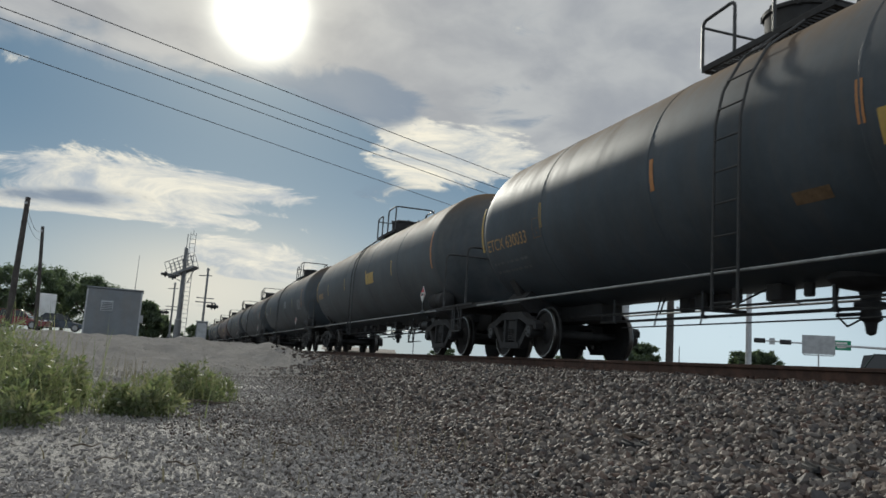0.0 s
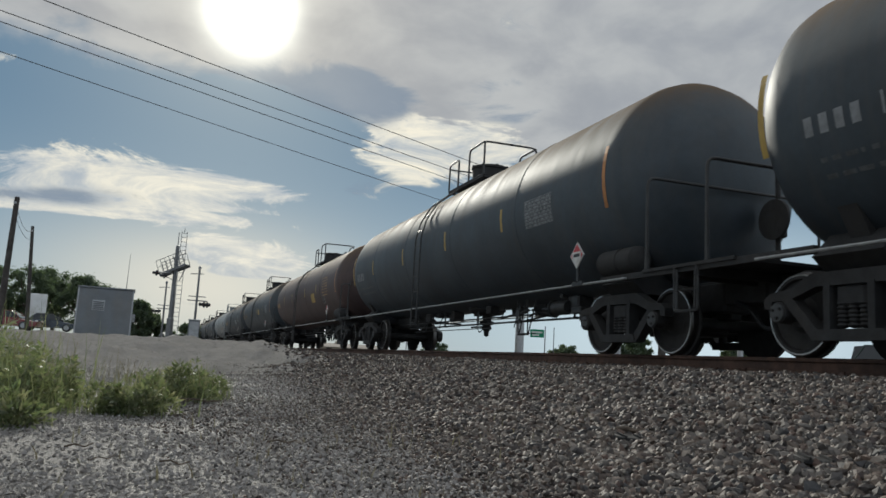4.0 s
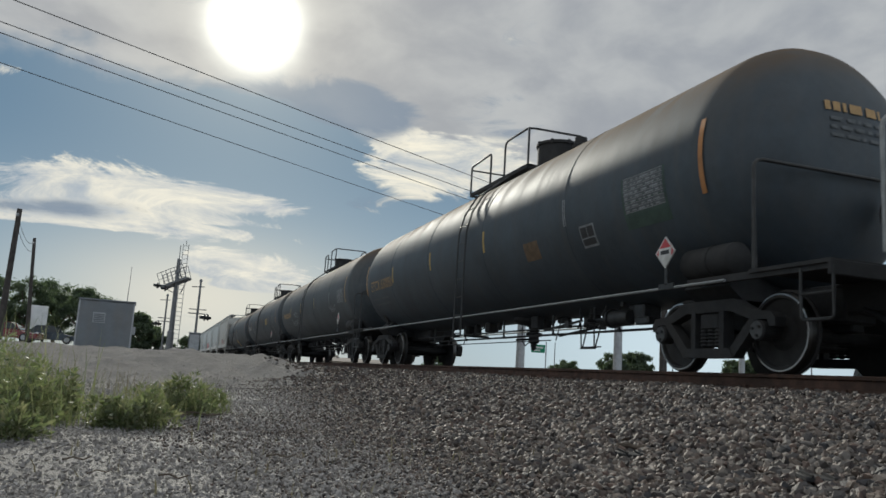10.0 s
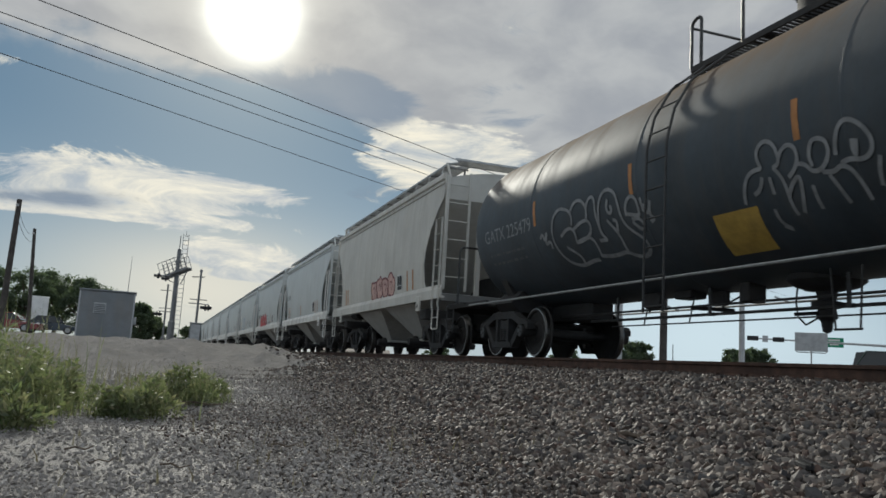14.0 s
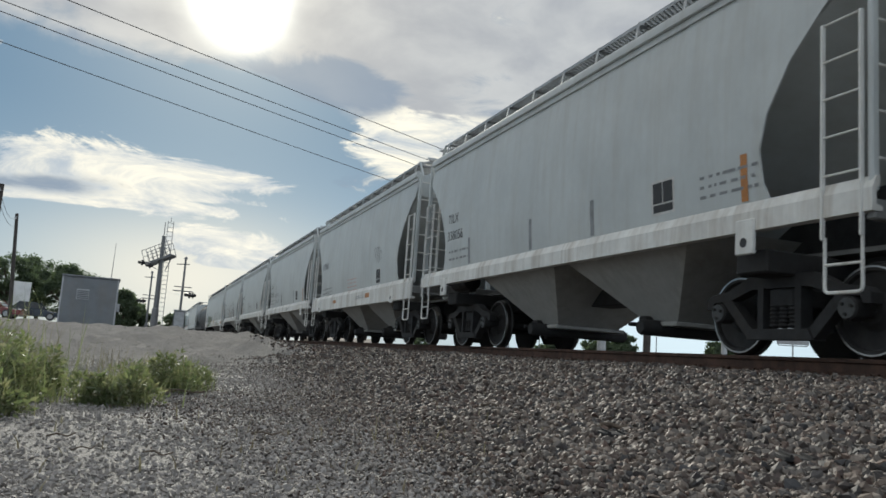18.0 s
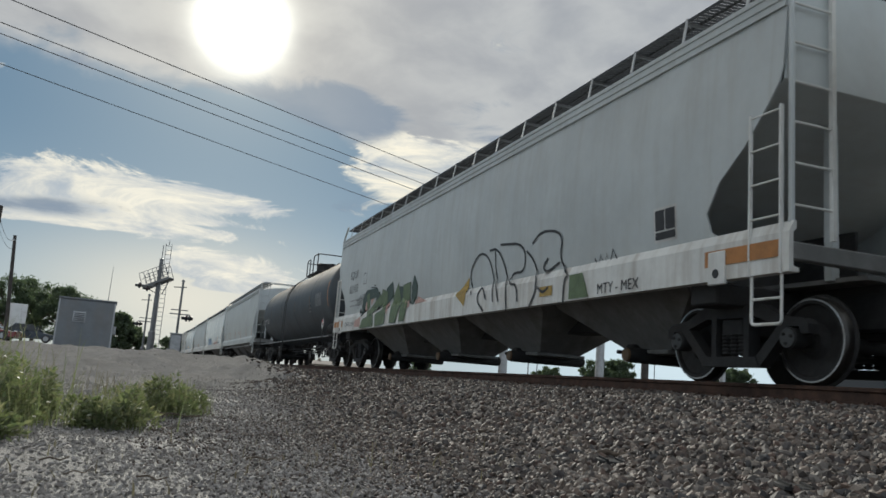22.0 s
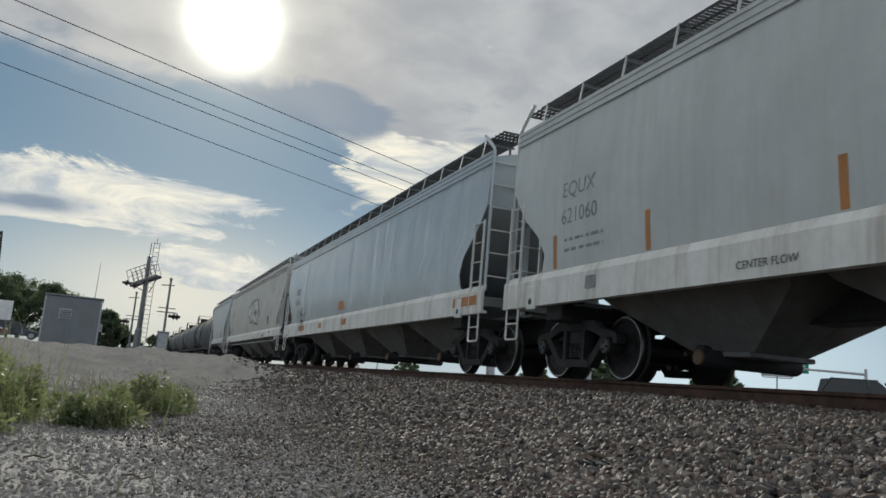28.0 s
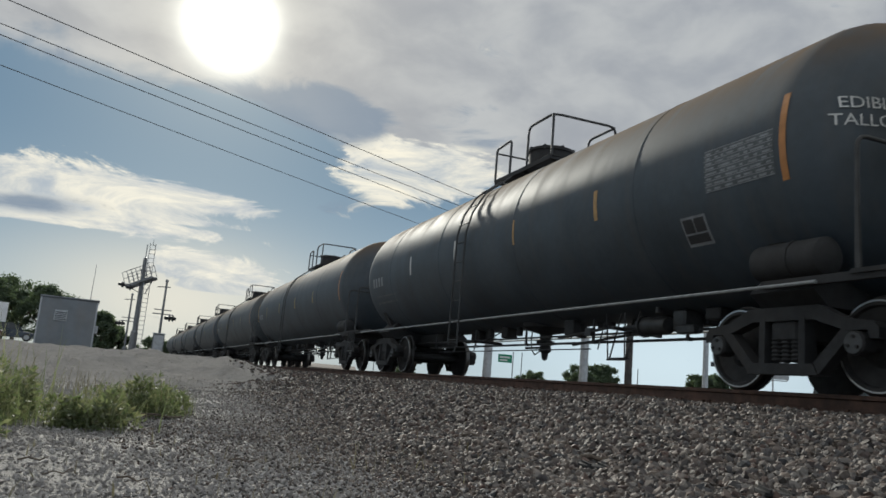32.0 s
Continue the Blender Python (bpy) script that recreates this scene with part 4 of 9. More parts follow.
def brake_cylinder_mesh():
    """Brake cylinder with its levers and slack gear ahead of the truck."""
    sh = Shape()
    sh.lathe([(-0.34, 0.02), (-0.34, 0.11), (-0.28, 0.13), (0.18, 0.13), (0.18, 0.155), (0.22, 0.155), (0.22, 0.04), (0.70, 0.03), (0.70, 0.01)], "y", c=(-0.48, 0, 0.82), n=16)
    sh.box((-0.40, 0.75, 0.80), (0.62, 0.07, 0.05), Matrix.Rotation(radians(14), 3, "Z"))
    sh.box((-0.30, -0.50, 0.88), (0.34, 0.26, 0.30), bevel=0.03)
    sh.box((-0.55, -0.80, 0.74), (0.12, 0.34, 0.12), bevel=0.02)
    sh.rod((-0.70, 0.8, 0.80), (-0.58, 2.4, 0.70), 0.022, 6)
    sh.rod((-0.10, 0.72, 0.80), (0.05, 3.0, 0.66), 0.022, 6)
    sh.box((-0.66, 1.35, 0.76), (0.07, 0.16, 0.12))
    sh.rod((-0.48, -0.1, 1.0), (-0.48, -0.1, 1.16), 0.05, 6)
    return sh.mesh("brake_cylinder", M["rod"], 30)


def belly_gear_mesh(kind):
    """Levers, valves and brackets clustered under the belly."""
    rng = random.Random(40 + kind)
    sh = Shape()
    for k in range(16):
        y = -4.9 + 0.56 * k + rng.uniform(-0.2, 0.2)
        if abs(y) < 0.6:
            continue
        hgt = rng.uniform(0.06, 0.20)
        sh.box((rng.uniform(-0.4, 0.1), y, 0.99 - hgt / 2), (rng.uniform(0.08, 0.3), rng.uniform(0.08, 0.42), hgt + 0.06), bevel=0.015)
        if k % 3 == 0:
            sh.rod((-0.4, y, 0.72), (-0.15, y + rng.uniform(-0.5, 0.5), 0.98), 0.014, 5)
    sh.box((-0.1, -3.2, 0.76), (0.55, 0.06, 0.05), Matrix.Rotation(radians(20), 3, "Z"))
    sh.box((-0.1, 2.4, 0.74), (0.60, 0.06, 0.05), Matrix.Rotation(radians(-16), 3, "Z"))
    return sh.mesh("belly_gear", M["steel"], 30)


def outlet_mesh():
    """Sump on the belly with the bottom valve, its lever and a chain."""
    sh = Shape()
    zb = SIZE[1] - SIZE[0]
    sh.lathe([(zb + 0.14, 0.02), (zb + 0.12, 0.46), (zb + 0.0, 0.43), (zb - 0.07, 0.34), (zb - 0.10, 0.20), (zb - 0.12, 0.12), (zb - 0.22, 0.10), (zb - 0.24, 0.17), (zb - 0.30, 0.17), (zb - 0.32, 0.10), (zb - 0.42, 0.12), (zb - 0.46, 0.07), (zb - 0.58, 0.05), (zb - 0.60, 0.01)], "z", n=18)
    sh.rod((0, 0, zb - 0.36), (-0.34, 0.14, zb - 0.40), 0.022, 6)
    sh.rod((0, -0.02, zb - 0.27), (-0.1, -0.42, zb - 0.30), 0.028, 6)
    pts = [(-0.1, 0.34, zb - 0.02), (-0.1, 0.37, zb - 0.22), (-0.1, 0.34, zb - 0.40), (-0.08, 0.24, zb - 0.50), (-0.05, 0.08, zb - 0.42)]
    sh.pipe(pts, 0.012, 5)
    return sh.mesh("outlet_valve", M["steel"], 30)


def tank_rail_mesh(mat, length):
    def make():
        h = length / 2 - 0.35
        sh = Shape()
        x, z = -1.47, 0.98
        sh.rod((x, -h, z), (x, h, z), 0.018, 8)
        for k in range(7):
            y = -h + 0.2 + (2 * h - 0.4) * k / 6
            sh.rod((x, y, z), (-1.2, y, z + 0.06), 0.013, 5)
        return sh.mesh("side_rail", mat, 40)
    return kept(("tank_rail", mat.name, length), make)


def end_rail_mesh(mat):
    """Grab irons and uprights on a tank car's end platform."""
    def make():
        sh = Shape()
        sh.bend([(-1.42, 0.0, 1.04), (-1.42, 0.0, 2.28), (1.42, 0.0, 2.28), (1.42, 0.0, 1.04)], 0.022, 8, fillet=0.12)
        sh.rod((-1.42, 0.0, 1.62), (-1.42, -0.02, 1.04), 0.026, 6)
        return sh.mesh("end_handrail", mat, 40)
    return kept(("end_rail", mat.name), make)


def stirrup_mesh(mat):
    def make():
        sh = Shape()
        sh.bend([(0, -0.2, 0.0), (0, -0.2, -0.5), (0, 0.2, -0.5), (0, 0.2, 0.0)], 0.017, 6, fillet=0.05)
        sh.rod((0, -0.2, -0.25), (0, 0.2, -0.25), 0.014, 6)
        return sh.mesh("step_ladder", mat, 40)
    return kept(("stirrup", mat.name), make)


def brake_gear_mesh():
    sh = Shape()
    sh.lathe([(-0.47, 0.02), (-0.45, 0.13), (-0.40, 0.19), (-0.06, 0.19), (-0.06, 0.2), (-0.02, 0.2), (-0.02, 0.19), (0.42, 0.19), (0.47, 0.13), (0.49, 0.02)], "y", c=(-1.16, 0, 1.28), n=18)
    sh.box((-1.12, 0.0, 1.09), (0.16, 0.7, 0.04))
    return sh.mesh("air_reservoir", M["steel"], 30)


def hand_brake_mesh():
    sh = Shape()
    sh.lathe([(-0.02, 0.02), (-0.02, 0.28), (0.02, 0.28), (0.02, 0.02)], "x", c=(0.45, 0, 1.9), n=20)
    sh.box((0.52, 0, 1.85), (0.16, 0.2, 0.4), bevel=0.02)
    sh.rod((0.52, 0, 0.9), (0.52, 0, 2.6), 0.035, 8)
    sh.box((0.45, 0, 1.05), (0.5, 0.26, 0.24), bevel=0.03)
    return sh.mesh("hand_brake", M["steel"], 30)


def placard(car, surf_x, y, z, number):
    """Diamond hazard placard on its bracket."""
    ob = part("placard", kept("placard", lambda: Shape().prism([(-0.2, 0), (0, -0.2), (0.2, 0), (0, 0.2)], "x", -0.008, 0.008).mesh("placard", M["white"])), car, pose(surf_x, y, z), "white and red diamond hazard placard")
    part("placard_border", kept("placard_top", lambda: Shape().prism([(-0.175, 0.0), (0.175, 0.0), (0, 0.175)], "x", -0.012, -0.009)
         .prism([(-0.172, -0.003), (-0.125, -0.05), (0.125, -0.05), (0.172, -0.003)], "x", -0.012, -0.009).mesh("placard_border", M["red"])), ob)
    if number:
        me = kept(("digits", number), lambda: lettering(lambda a, b: (-0.0155, a, b), number, 0.115, -0.04, 0.11, "placard_number", M["ink"]))
        part("placard_panel", kept("placard_panel", lambda: Shape().box((-0.0125, 0, 0), (0.003, 0.25, 0.11)).mesh("placard_panel", M["white"])), ob)
        part("placard_number", me, ob)
    else:
        part("placard_panel", kept("placard_panel", lambda: Shape().box((-0.0125, 0, 0), (0.003, 0.25, 0.11)).mesh("placard_panel", M["white"])), ob)
        part("placard_bar", kept("placard_bar", lambda: Shape().box((-0.0155, 0, 0), (0.002, 0.17, 0.05)).mesh("placard_bar", M["ink"])), ob)
    part("placard_bracket", kept("placard_post", lambda: Shape().box((0.02, 0, -0.28), (0.03, 0.06, 0.25)).box((0.02, 0, -0.42), (0.03, 0.3, 0.07)).mesh("placard_bracket", M["rod"])), ob)


def tank_car(spec):
    SIZE[0] = spec.get("radius", 1.52)
    SIZE[1] = 0.98 + SIZE[0]
    paint = M[spec["paint"]]
    grab = M["grab"] if spec["paint"] == "grey_tank" else M["rod"]
    car = thing("tank_car", spec["label"], "tank car", group="freight train cars")
    L = spec.get("len", TANK_L)
    h = L / 2
    part("tank", tank_shell(paint, L), car)
    for s in (-1, 1):
        part("end_frame", end_frame(M["steel"] if spec["paint"] != "grey_tank" else M["rod"]), car, pose(0, s * h, 0, 0, 0, 0 if s > 0 else 180))
        at_y = s * (h - (spec.get("inset", 1.15) if s > 0 else spec.get("front", spec.get("inset", 1.15))))
        build_truck(car, at_y)
        part("body_bolster", kept("body_bolster", lambda: Shape().prism([(-1.1, 1.0), (-0.9, 0.84), (0.9, 0.84), (1.1, 1.0), (0.7, 1.4), (-0.7, 1.4)], "y", -0.42, 0.42).mesh("body_bolster", M["steel"])), car, pose(0, at_y, 0))
    ends(car, h + 0.30)
    platform(car, paint if spec["paint"] == "grey_tank" else M["steel"], grab, spec.get("style", 0), spec.get("top", 0.0), spec.get("plan", (1.45, 0.66, 0.07, -0.88, 0.35)))
    part("side_rail", tank_rail_mesh(M["grab"], L), car)
    part("side_rail", tank_rail_mesh(M["grab"], L), car, pose(0, 0, 0, 0, 0, 180))
    kind = spec.get("rig", 0)
    part("brake_pipe", brake_pipe_mesh(kind), car)
    narrow = spec.get("narrow", False)
    part("hanger_frame", kept(("hanger_frame", narrow), lambda: hanger_frame_mesh(narrow)), car, pose(0, spec.get("hang", -3.0), 0))
    tagged(part("belly_gear", kept(("belly", kind), lambda: belly_gear_mesh(kind)), car), kind="stuff")
    part("brake_cylinder", kept("brake_cyl", brake_cylinder_mesh), car, pose(0, -h + 4.05, 0))
    part("outlet_valve", kept("outlet", outlet_mesh), car, pose(0, spec.get("valve", 0.1), 0))
    for s in (-1, 1):
        part("end_handrail", end_rail_mesh(grab), car, pose(0, s * (h + (spec.get("tail", 0.5) if s > 0 else 0.05)), 0))
        for x in (-1.42, 1.42):
            part("step_ladder", stirrup_mesh(grab), car, pose(x, s * (h + 0.9), 1.0))
    ly = spec.get("ladder", 0.8)
    lad = part("ladder", None, car, pose(0, ly, 0))
    for dy in (-0.21, 0.21):
        part("stile", side_ladder(grab, 0.55, SIZE[1] + SIZE[0] - 0.08), lad, pose(0, dy, 0))
    for k in range(9):
        z = 0.62 + k * 0.37
        x = -(SIZE[0] + 0.09) if z < SIZE[1] else -math.sqrt(max(0.05, (SIZE[0] + 0.09) ** 2 - (z - SIZE[1]) ** 2))
        part("rung", rung_mesh(grab), lad, pose(x, 0, z))
    part("air_reservoir", kept("reservoir", brake_gear_mesh), car, pose(0, -h + 0.9, 0))
    part("hand_brake", kept("hand_brake", hand_brake_mesh), car, pose(0, -h - 0.25, 0))
    for y, tone in spec.get("strips", [(-h + 0.9, "orange"), (-4.0, "yellow"), (-0.9, "yellow"), (2.4, "yellow"), (5.5, "yellow"), (h - 0.55, "yellow")]):
        tall = abs(y) > h - 1.7
        hh = 0.90 if tall else 0.42
        part("reflector_strip", kept(("strip", round(y, 2), tone, hh), lambda: bar(on_tank, y, 2.48 if tall else 2.38, 0.085, hh, "reflector_strip", M[tone], 8)), car)
    for f in spec.get("marks", []):
        f(car, h)
    return car


# hoppers
def hopper_outline(h, short):
    """Side sheet seen from the side: (y, z) of one end, from the sill up, with the rounded cut-out over the truck."""
    if short == 2:
        return [(h - 1.55, 1.46), (h - 1.62, 1.8), (h - 1.65, 2.1), (h - 1.2, 2.5), (h - 0.75, 2.9), (h - 0.4, 3.2), (h - 0.2, 3.4), (h - 0.15, 3.6), (h - 0.15, 3.92 + RAISE[0])]
    if short:
        return [(h - 1.2, 1.46), (h - 1.32, 1.7), (h - 1.36, 2.05), (h - 1.25, 2.4), (h - 0.95, 2.85), (h - 0.55, 3.25), (h - 0.24, 3.48), (h - 0.2, 3.6), (h - 0.2, 3.92 + RAISE[0])]
    return [(h - 0.95, 1.46), (h - 1.18, 1.58), (h - 1.25, 1.8), (h - 1.02, 2.12), (h - 0.62, 2.42), (h - 0.36, 2.7), (h - 0.14, 2.98), (h - 0.1, 3.15), (h - 0.1, 3.92 + RAISE[0])]


def side_sheet(mat, length, short, dents):
    def make():
        h = length / 2
        rng = random.Random(int(length * 10) + len(mat.name))
        waves = [(rng.uniform(-h, h), rng.uniform(0.07, 0.26), rng.uniform(-0.7, 1.0)) for _ in range(34)]
        rows = []
        for k, (ye, z) in enumerate(hopper_outline(h, short)):
            n = 280 if dents else 30
            row = []
            for j in range(n + 1):
                y = -ye + 2 * ye * j / n
                d = 0.004 * math.sin(j * 2.1 + k * 0.7)
                if dents:
                    d = dents * sum(a * math.exp(-((y - c - 0.10 * (z - 2.6)) / w) ** 2) for c, w, a in waves) * max(0.0, 1 - ((z - 2.6) / 1.3) ** 2)
                row.append((-hopper_half(z) + d, y, z))
            rows.append(row)
        return Shape().slab(rows, (0.02, 0, 0)).mesh("side_sheet", mat, 25)
    return kept(("side", mat.name, length, short, dents, RAISE[0]), make)


def hopper_roof(mat, length, short):
    def make():
        ye = hopper_outline(length / 2, short)[-1][0]
        top = []
        for k in range(9):
            t = k / 8
            top.append([(-1.51 + 3.02 * t, y, 3.92 + RAISE[0] + 0.40 * math.sin(math.pi * (0.12 + 0.76 * t)) - 0.40 * math.sin(math.pi * 0.12)) for y in (-ye, ye)])
        return Shape().slab(top, (0, 0, -0.03)).mesh("roof", mat, 25)
    return kept(("hroof", mat.name, length, short, RAISE[0]), make)


def end_panel(mat, short):
    """Upright panel of an end, closing the roof's arch; origin at the panel's plane."""
    def make():
        zc = 3.5 if short else 3.0
        rows = [[(x * (hopper_half(z) - 0.03), 0, z) for x in (-1, -0.5, 0, 0.5, 1)] for z in (zc, 3.92 + RAISE[0])]
        rows.append([(x * 1.48, 0, 3.92 + RAISE[0] + 0.24 * (1 - x * x)) for x in (-1, -0.5, 0, 0.5, 1)])
        return Shape().slab(rows, (0, -0.02, 0)).mesh("end_panel", mat, 25)
    return kept(("epanel", mat.name, short, RAISE[0]), make)


def slope_sheet(mat, short):
    """Sloping end sheet that runs in under the load."""
    def make():
        zc = 3.5 if short else 3.0
        rows = [[(x * (hopper_half(z) - 0.03), y, z) for x in (-1, 0, 1)] for y, z in ((0, zc), (-1.6, (zc + 1.3) / 2), (-3.3, 1.3))]
        return Shape().slab(rows, (0, -0.02, -0.02)).mesh("slope_sheet", mat, 25)
    return kept(("slope", mat.name, short), make)


def hopper_bay(mat, w, y_len, depth, long):
    """Discharge bay: slopes from the sill down to the outlet; on long cars they steepen half way."""
    def make():
        sh = Shape()
        z1, z0 = 1.44, 1.44 - depth
        rings = [(1.45, y_len / 2, z1), (1.0, y_len * 0.43, 1.05), (w, 0.52, z0)] if long else [(1.45, y_len / 2, z1), (w, 0.34, z0)]
        vs = [(sx * a, sy * b, z) for a, b, z in rings for sx, sy in ((-1, -1), (1, -1), (1, 1), (-1, 1))]
        fs = [(3, 2, 1, 0)] + [(4 * k + i, 4 * k + (i + 1) % 4, 4 * k + 4 + (i + 1) % 4, 4 * k + 4 + i) for k in range(len(rings) - 1) for i in range(4)]
        sh.add(vs, fs)
        sh.box((0, 0, z0 - 0.03), (2 * w + 0.16, 1.10 if long else 0.84, 0.06), bevel=0.01)
        return sh.mesh("discharge_bay", mat, 20)
    return kept(("bay", mat.name, w, y_len, depth), make)


def bay_outlet(w):
    """Outlet tube across the car under a bay, with its gear box."""
    def make():
        sh = Shape()
        sh.lathe([(-w - 0.36, 0.02), (-w - 0.36, 0.09), (-w - 0.32, 0.11), (w + 0.32, 0.11), (w + 0.36, 0.09), (w + 0.36, 0.02)], "x", n=14)
        sh.box((-w - 0.02, 0.26, 0.06), (0.26, 0.2, 0.22), bevel=0.02)
        sh.rod((-w - 0.3, 0.34, 0.05), (w, 0.34, 0.05), 0.03, 6)
        return sh.mesh("outlet_tube", M["steel"], 30)
    return kept(("outlet_tube", w), make)


def grating(mat, length, w, mesh=False):
    """Running board: edge bars with cross slats, or with an open diamond mesh."""
    def make():
        sh = Shape()
        if mesh:
            for x in (-w / 2, w / 2):
                sh.box((x, 0, 0), (0.014, length, 0.045))
            n, run = int(length / 0.085), w * 0.62
            for k in range(n):
                c = -length / 2 + run / 2 + (k + 0.5) * (length - run) / n
                for s in (-1, 1):
                    sh.box((0, c, 0), (0.03, math.hypot(w, run), 0.022), Matrix.Rotation(math.atan2(s * w, run), 3, "Z"))
            return sh.mesh("running_board", mat, 0, False)
        for x in (-w / 2, -w / 6, w / 6, w / 2):
            sh.box((x, 0, 0), (0.012, length, 0.035))
        n = int(length / 0.075)
        for k in range(n):
            sh.box((0, -length / 2 + (k + 0.5) * length / n, 0), (w, 0.018, 0.03))
        return sh.mesh("running_board", mat, 0, False)
    return kept(("grate", mat.name, round(length, 2), w, mesh), make)


def car_ladder(mat, z0, z1):
    return kept(("cladder", mat.name, z0, z1), lambda: Shape().box((0, 0, (z0 + z1) / 2), (0.04, 0.022, z1 - z0)).mesh("stile", mat))


def hopper_car(spec):
    paint = M[spec["paint"]]
    sill = M[spec.get("sill", "hopper_white")]
    short = spec["short"]
    RAISE[0] = spec.get("tall", 0.06 if short else 0.0)
    L = spec.get("len", 11.75 if short else 19.3)
    h = L / 2
    car = thing("covered_hopper_car", spec["label"], "hopper car", group="freight train cars")
    ye = hopper_outline(h, short)[-1][0]
    dents = spec.get("dents", 0.0)
    board = M[spec.get("board", "galv" if short else "rod")]
    open_mesh = board is M["galv"]
    y_sill = h - 1.47 if short == 2 else h
    part("roof", hopper_roof(paint, L, short), car)
    for s in (-1, 1):
        zs = spec.get("zs", 1.22 if short else 1.03)
        part("side_sheet", side_sheet(paint, L, short, dents), car, None if s < 0 else pose(0, 0, 0, 0, 0, 180))
        part("end_panel", end_panel(paint, short), car, pose(0, s * ye, 0, 0, 0, 0 if s > 0 else 180))
        part("slope_sheet", slope_sheet(paint, short), car, pose(0, s * ye, 0, 0, 0, 0 if s > 0 else 180))
        web = [(h - 0.9, 1.06), (ye - 3.25, 1.06), (ye - 3.25, 1.26), (ye - 2.1, 1.95 if short else 1.8), (h - 0.9, 1.95 if short else 1.8)]
        part("web_plate", kept(("web", L, short, s), lambda: Shape().prism([(a * s, b) for a, b in web], "x", -0.02, 0.02).mesh("web_plate", M["steel"])), car, pose(0.25, 0, 0))
        part("side_sill", kept(("sill", sill.name, L, zs, short), lambda: Shape().prism([(-0.02, zs), (0.10, zs), (0.10, zs + 0.04), (0.03, zs + 0.06), (0.03, 1.42), (0.07, 1.45), (0.07, 1.53), (0.035, 1.53), (-0.02, 1.42)], "y", -y_sill, y_sill).mesh("side_sill", sill, 20)), car, pose(-1.585, 0, 0) if s < 0 else pose(1.585, 0, 0, 0, 0, 180))
        if open_mesh:
            rail_prof = [(-0.012, 3.80), (0.05, 3.80), (0.05, 4.02), (-0.01, 4.035), (-0.045, 4.015), (-0.055, 3.97), (-0.055, 3.895), (-0.045, 3.885), (-0.012, 3.885)]
        else:
            rail_prof = [(-0.02, 3.78), (0.05, 3.78), (0.05, 4.02), (-0.02, 4.02), (-0.02, 3.97), (-0.005, 3.96), (-0.005, 3.90), (-0.02, 3.89), (-0.02, 3.87), (-0.005, 3.86), (-0.005, 3.82), (-0.02, 3.81)]
        part("roof_rail", kept(("roofrail", paint.name, L, open_mesh), lambda: Shape().prism([(a, b + RAISE[0]) for a, b in rail_prof], "y", -ye, ye).mesh("roof_rail", paint, 20)), car, pose(-1.545, 0, 0) if s < 0 else pose(1.545, 0, 0, 0, 0, 180))
        part("running_board", grating(board, L - 1.1, 0.6, open_mesh), car, pose(s * 1.12, 0, 4.40 + spec.get("lift", 0), 0, s * 4, 0))
        part("end_sill", kept("esill", lambda: Shape().box((0, 0, 1.24), (3.12, 0.10, 0.18), bevel=0.015).box((0, -1.3, 1.10), (1.1, 2.6, 0.05)).mesh("end_sill", M["bay_dark"])), car, pose(0, s * (h - 0.06), 0, 0, 0, 0 if s > 0 else 180))
        part("end_board", grating(board, 2.8, 0.5, open_mesh), car, pose(0, s * (h - 0.3), 4.40 + spec.get("lift", 0), 0, 0, 90))
        build_truck(car, s * (h - (1.6 if short else 1.42)))
        # corner posts, ladders, steps
        for x in (-1, 1):
            if open_mesh:
                part("corner_post", kept(("post", paint.name), lambda: Shape().box((0, 0, 2.7), (0.08, 0.06, 2.6), bevel=0.012).mesh("corner_post", paint)), car, pose(x * 1.53, s * (h - 0.05), 0))
                part("board_leg", kept(("leg", paint.name, s), lambda: Shape().box((0, 0, 0), (0.05, 0.022, 0.56 + spec.get("lift", 0)), Matrix.Rotation(radians(s * 38), 3, "X")).mesh("board_leg", paint)), car, pose(x * 1.42, s * (h - 0.37), 4.19 + spec.get("lift", 0) / 2))
            else:
                part("corner_post", kept(("tube", paint.name, s), lambda: Shape().bend([(0, 0, 1.45), (0, 0, 4.05), (0, -s * 0.48, 4.42)], 0.03, 8, fillet=0.12).mesh("corner_post", paint, 40)), car, pose(x * 1.53, s * (h - 0.05), 0))
            if short == 2:
                bracket = part("corner_bracket", kept(("cbracket", sill.name), lambda: Shape().box((0, 0, 1.20), (0.07, 1.0, 0.13), bevel=0.02).mesh("corner_bracket", sill)), car, pose(x * 1.56, s * (h - 0.5), 0))
                part("towing_eye", kept(("eye", sill.name), lambda: Shape().lathe([(-0.02, 0.05), (-0.02, 0.11), (0.02, 0.11), (0.02, 0.05)], "x", c=(0, 0, 1.05), n=14).box((0, 0, 1.14), (0.04, 0.16, 0.08)).mesh("towing_eye", sill, 30)), bracket, pose(0, -s * 0.4, 0))
            lad = part("ladder", None, car, pose(x * 1.60, s * (h - 0.32), 0))
            for dy in (-0.21, 0.21):
                part("stile", car_ladder(sill, 1.02, 2.72 if not short else 3.05), lad, pose(0, dy, 0))
            for k in range(5 if short else 4):
                part("rung", rung_mesh(sill), lad, pose(0, 0, 1.6 + k * 0.36))
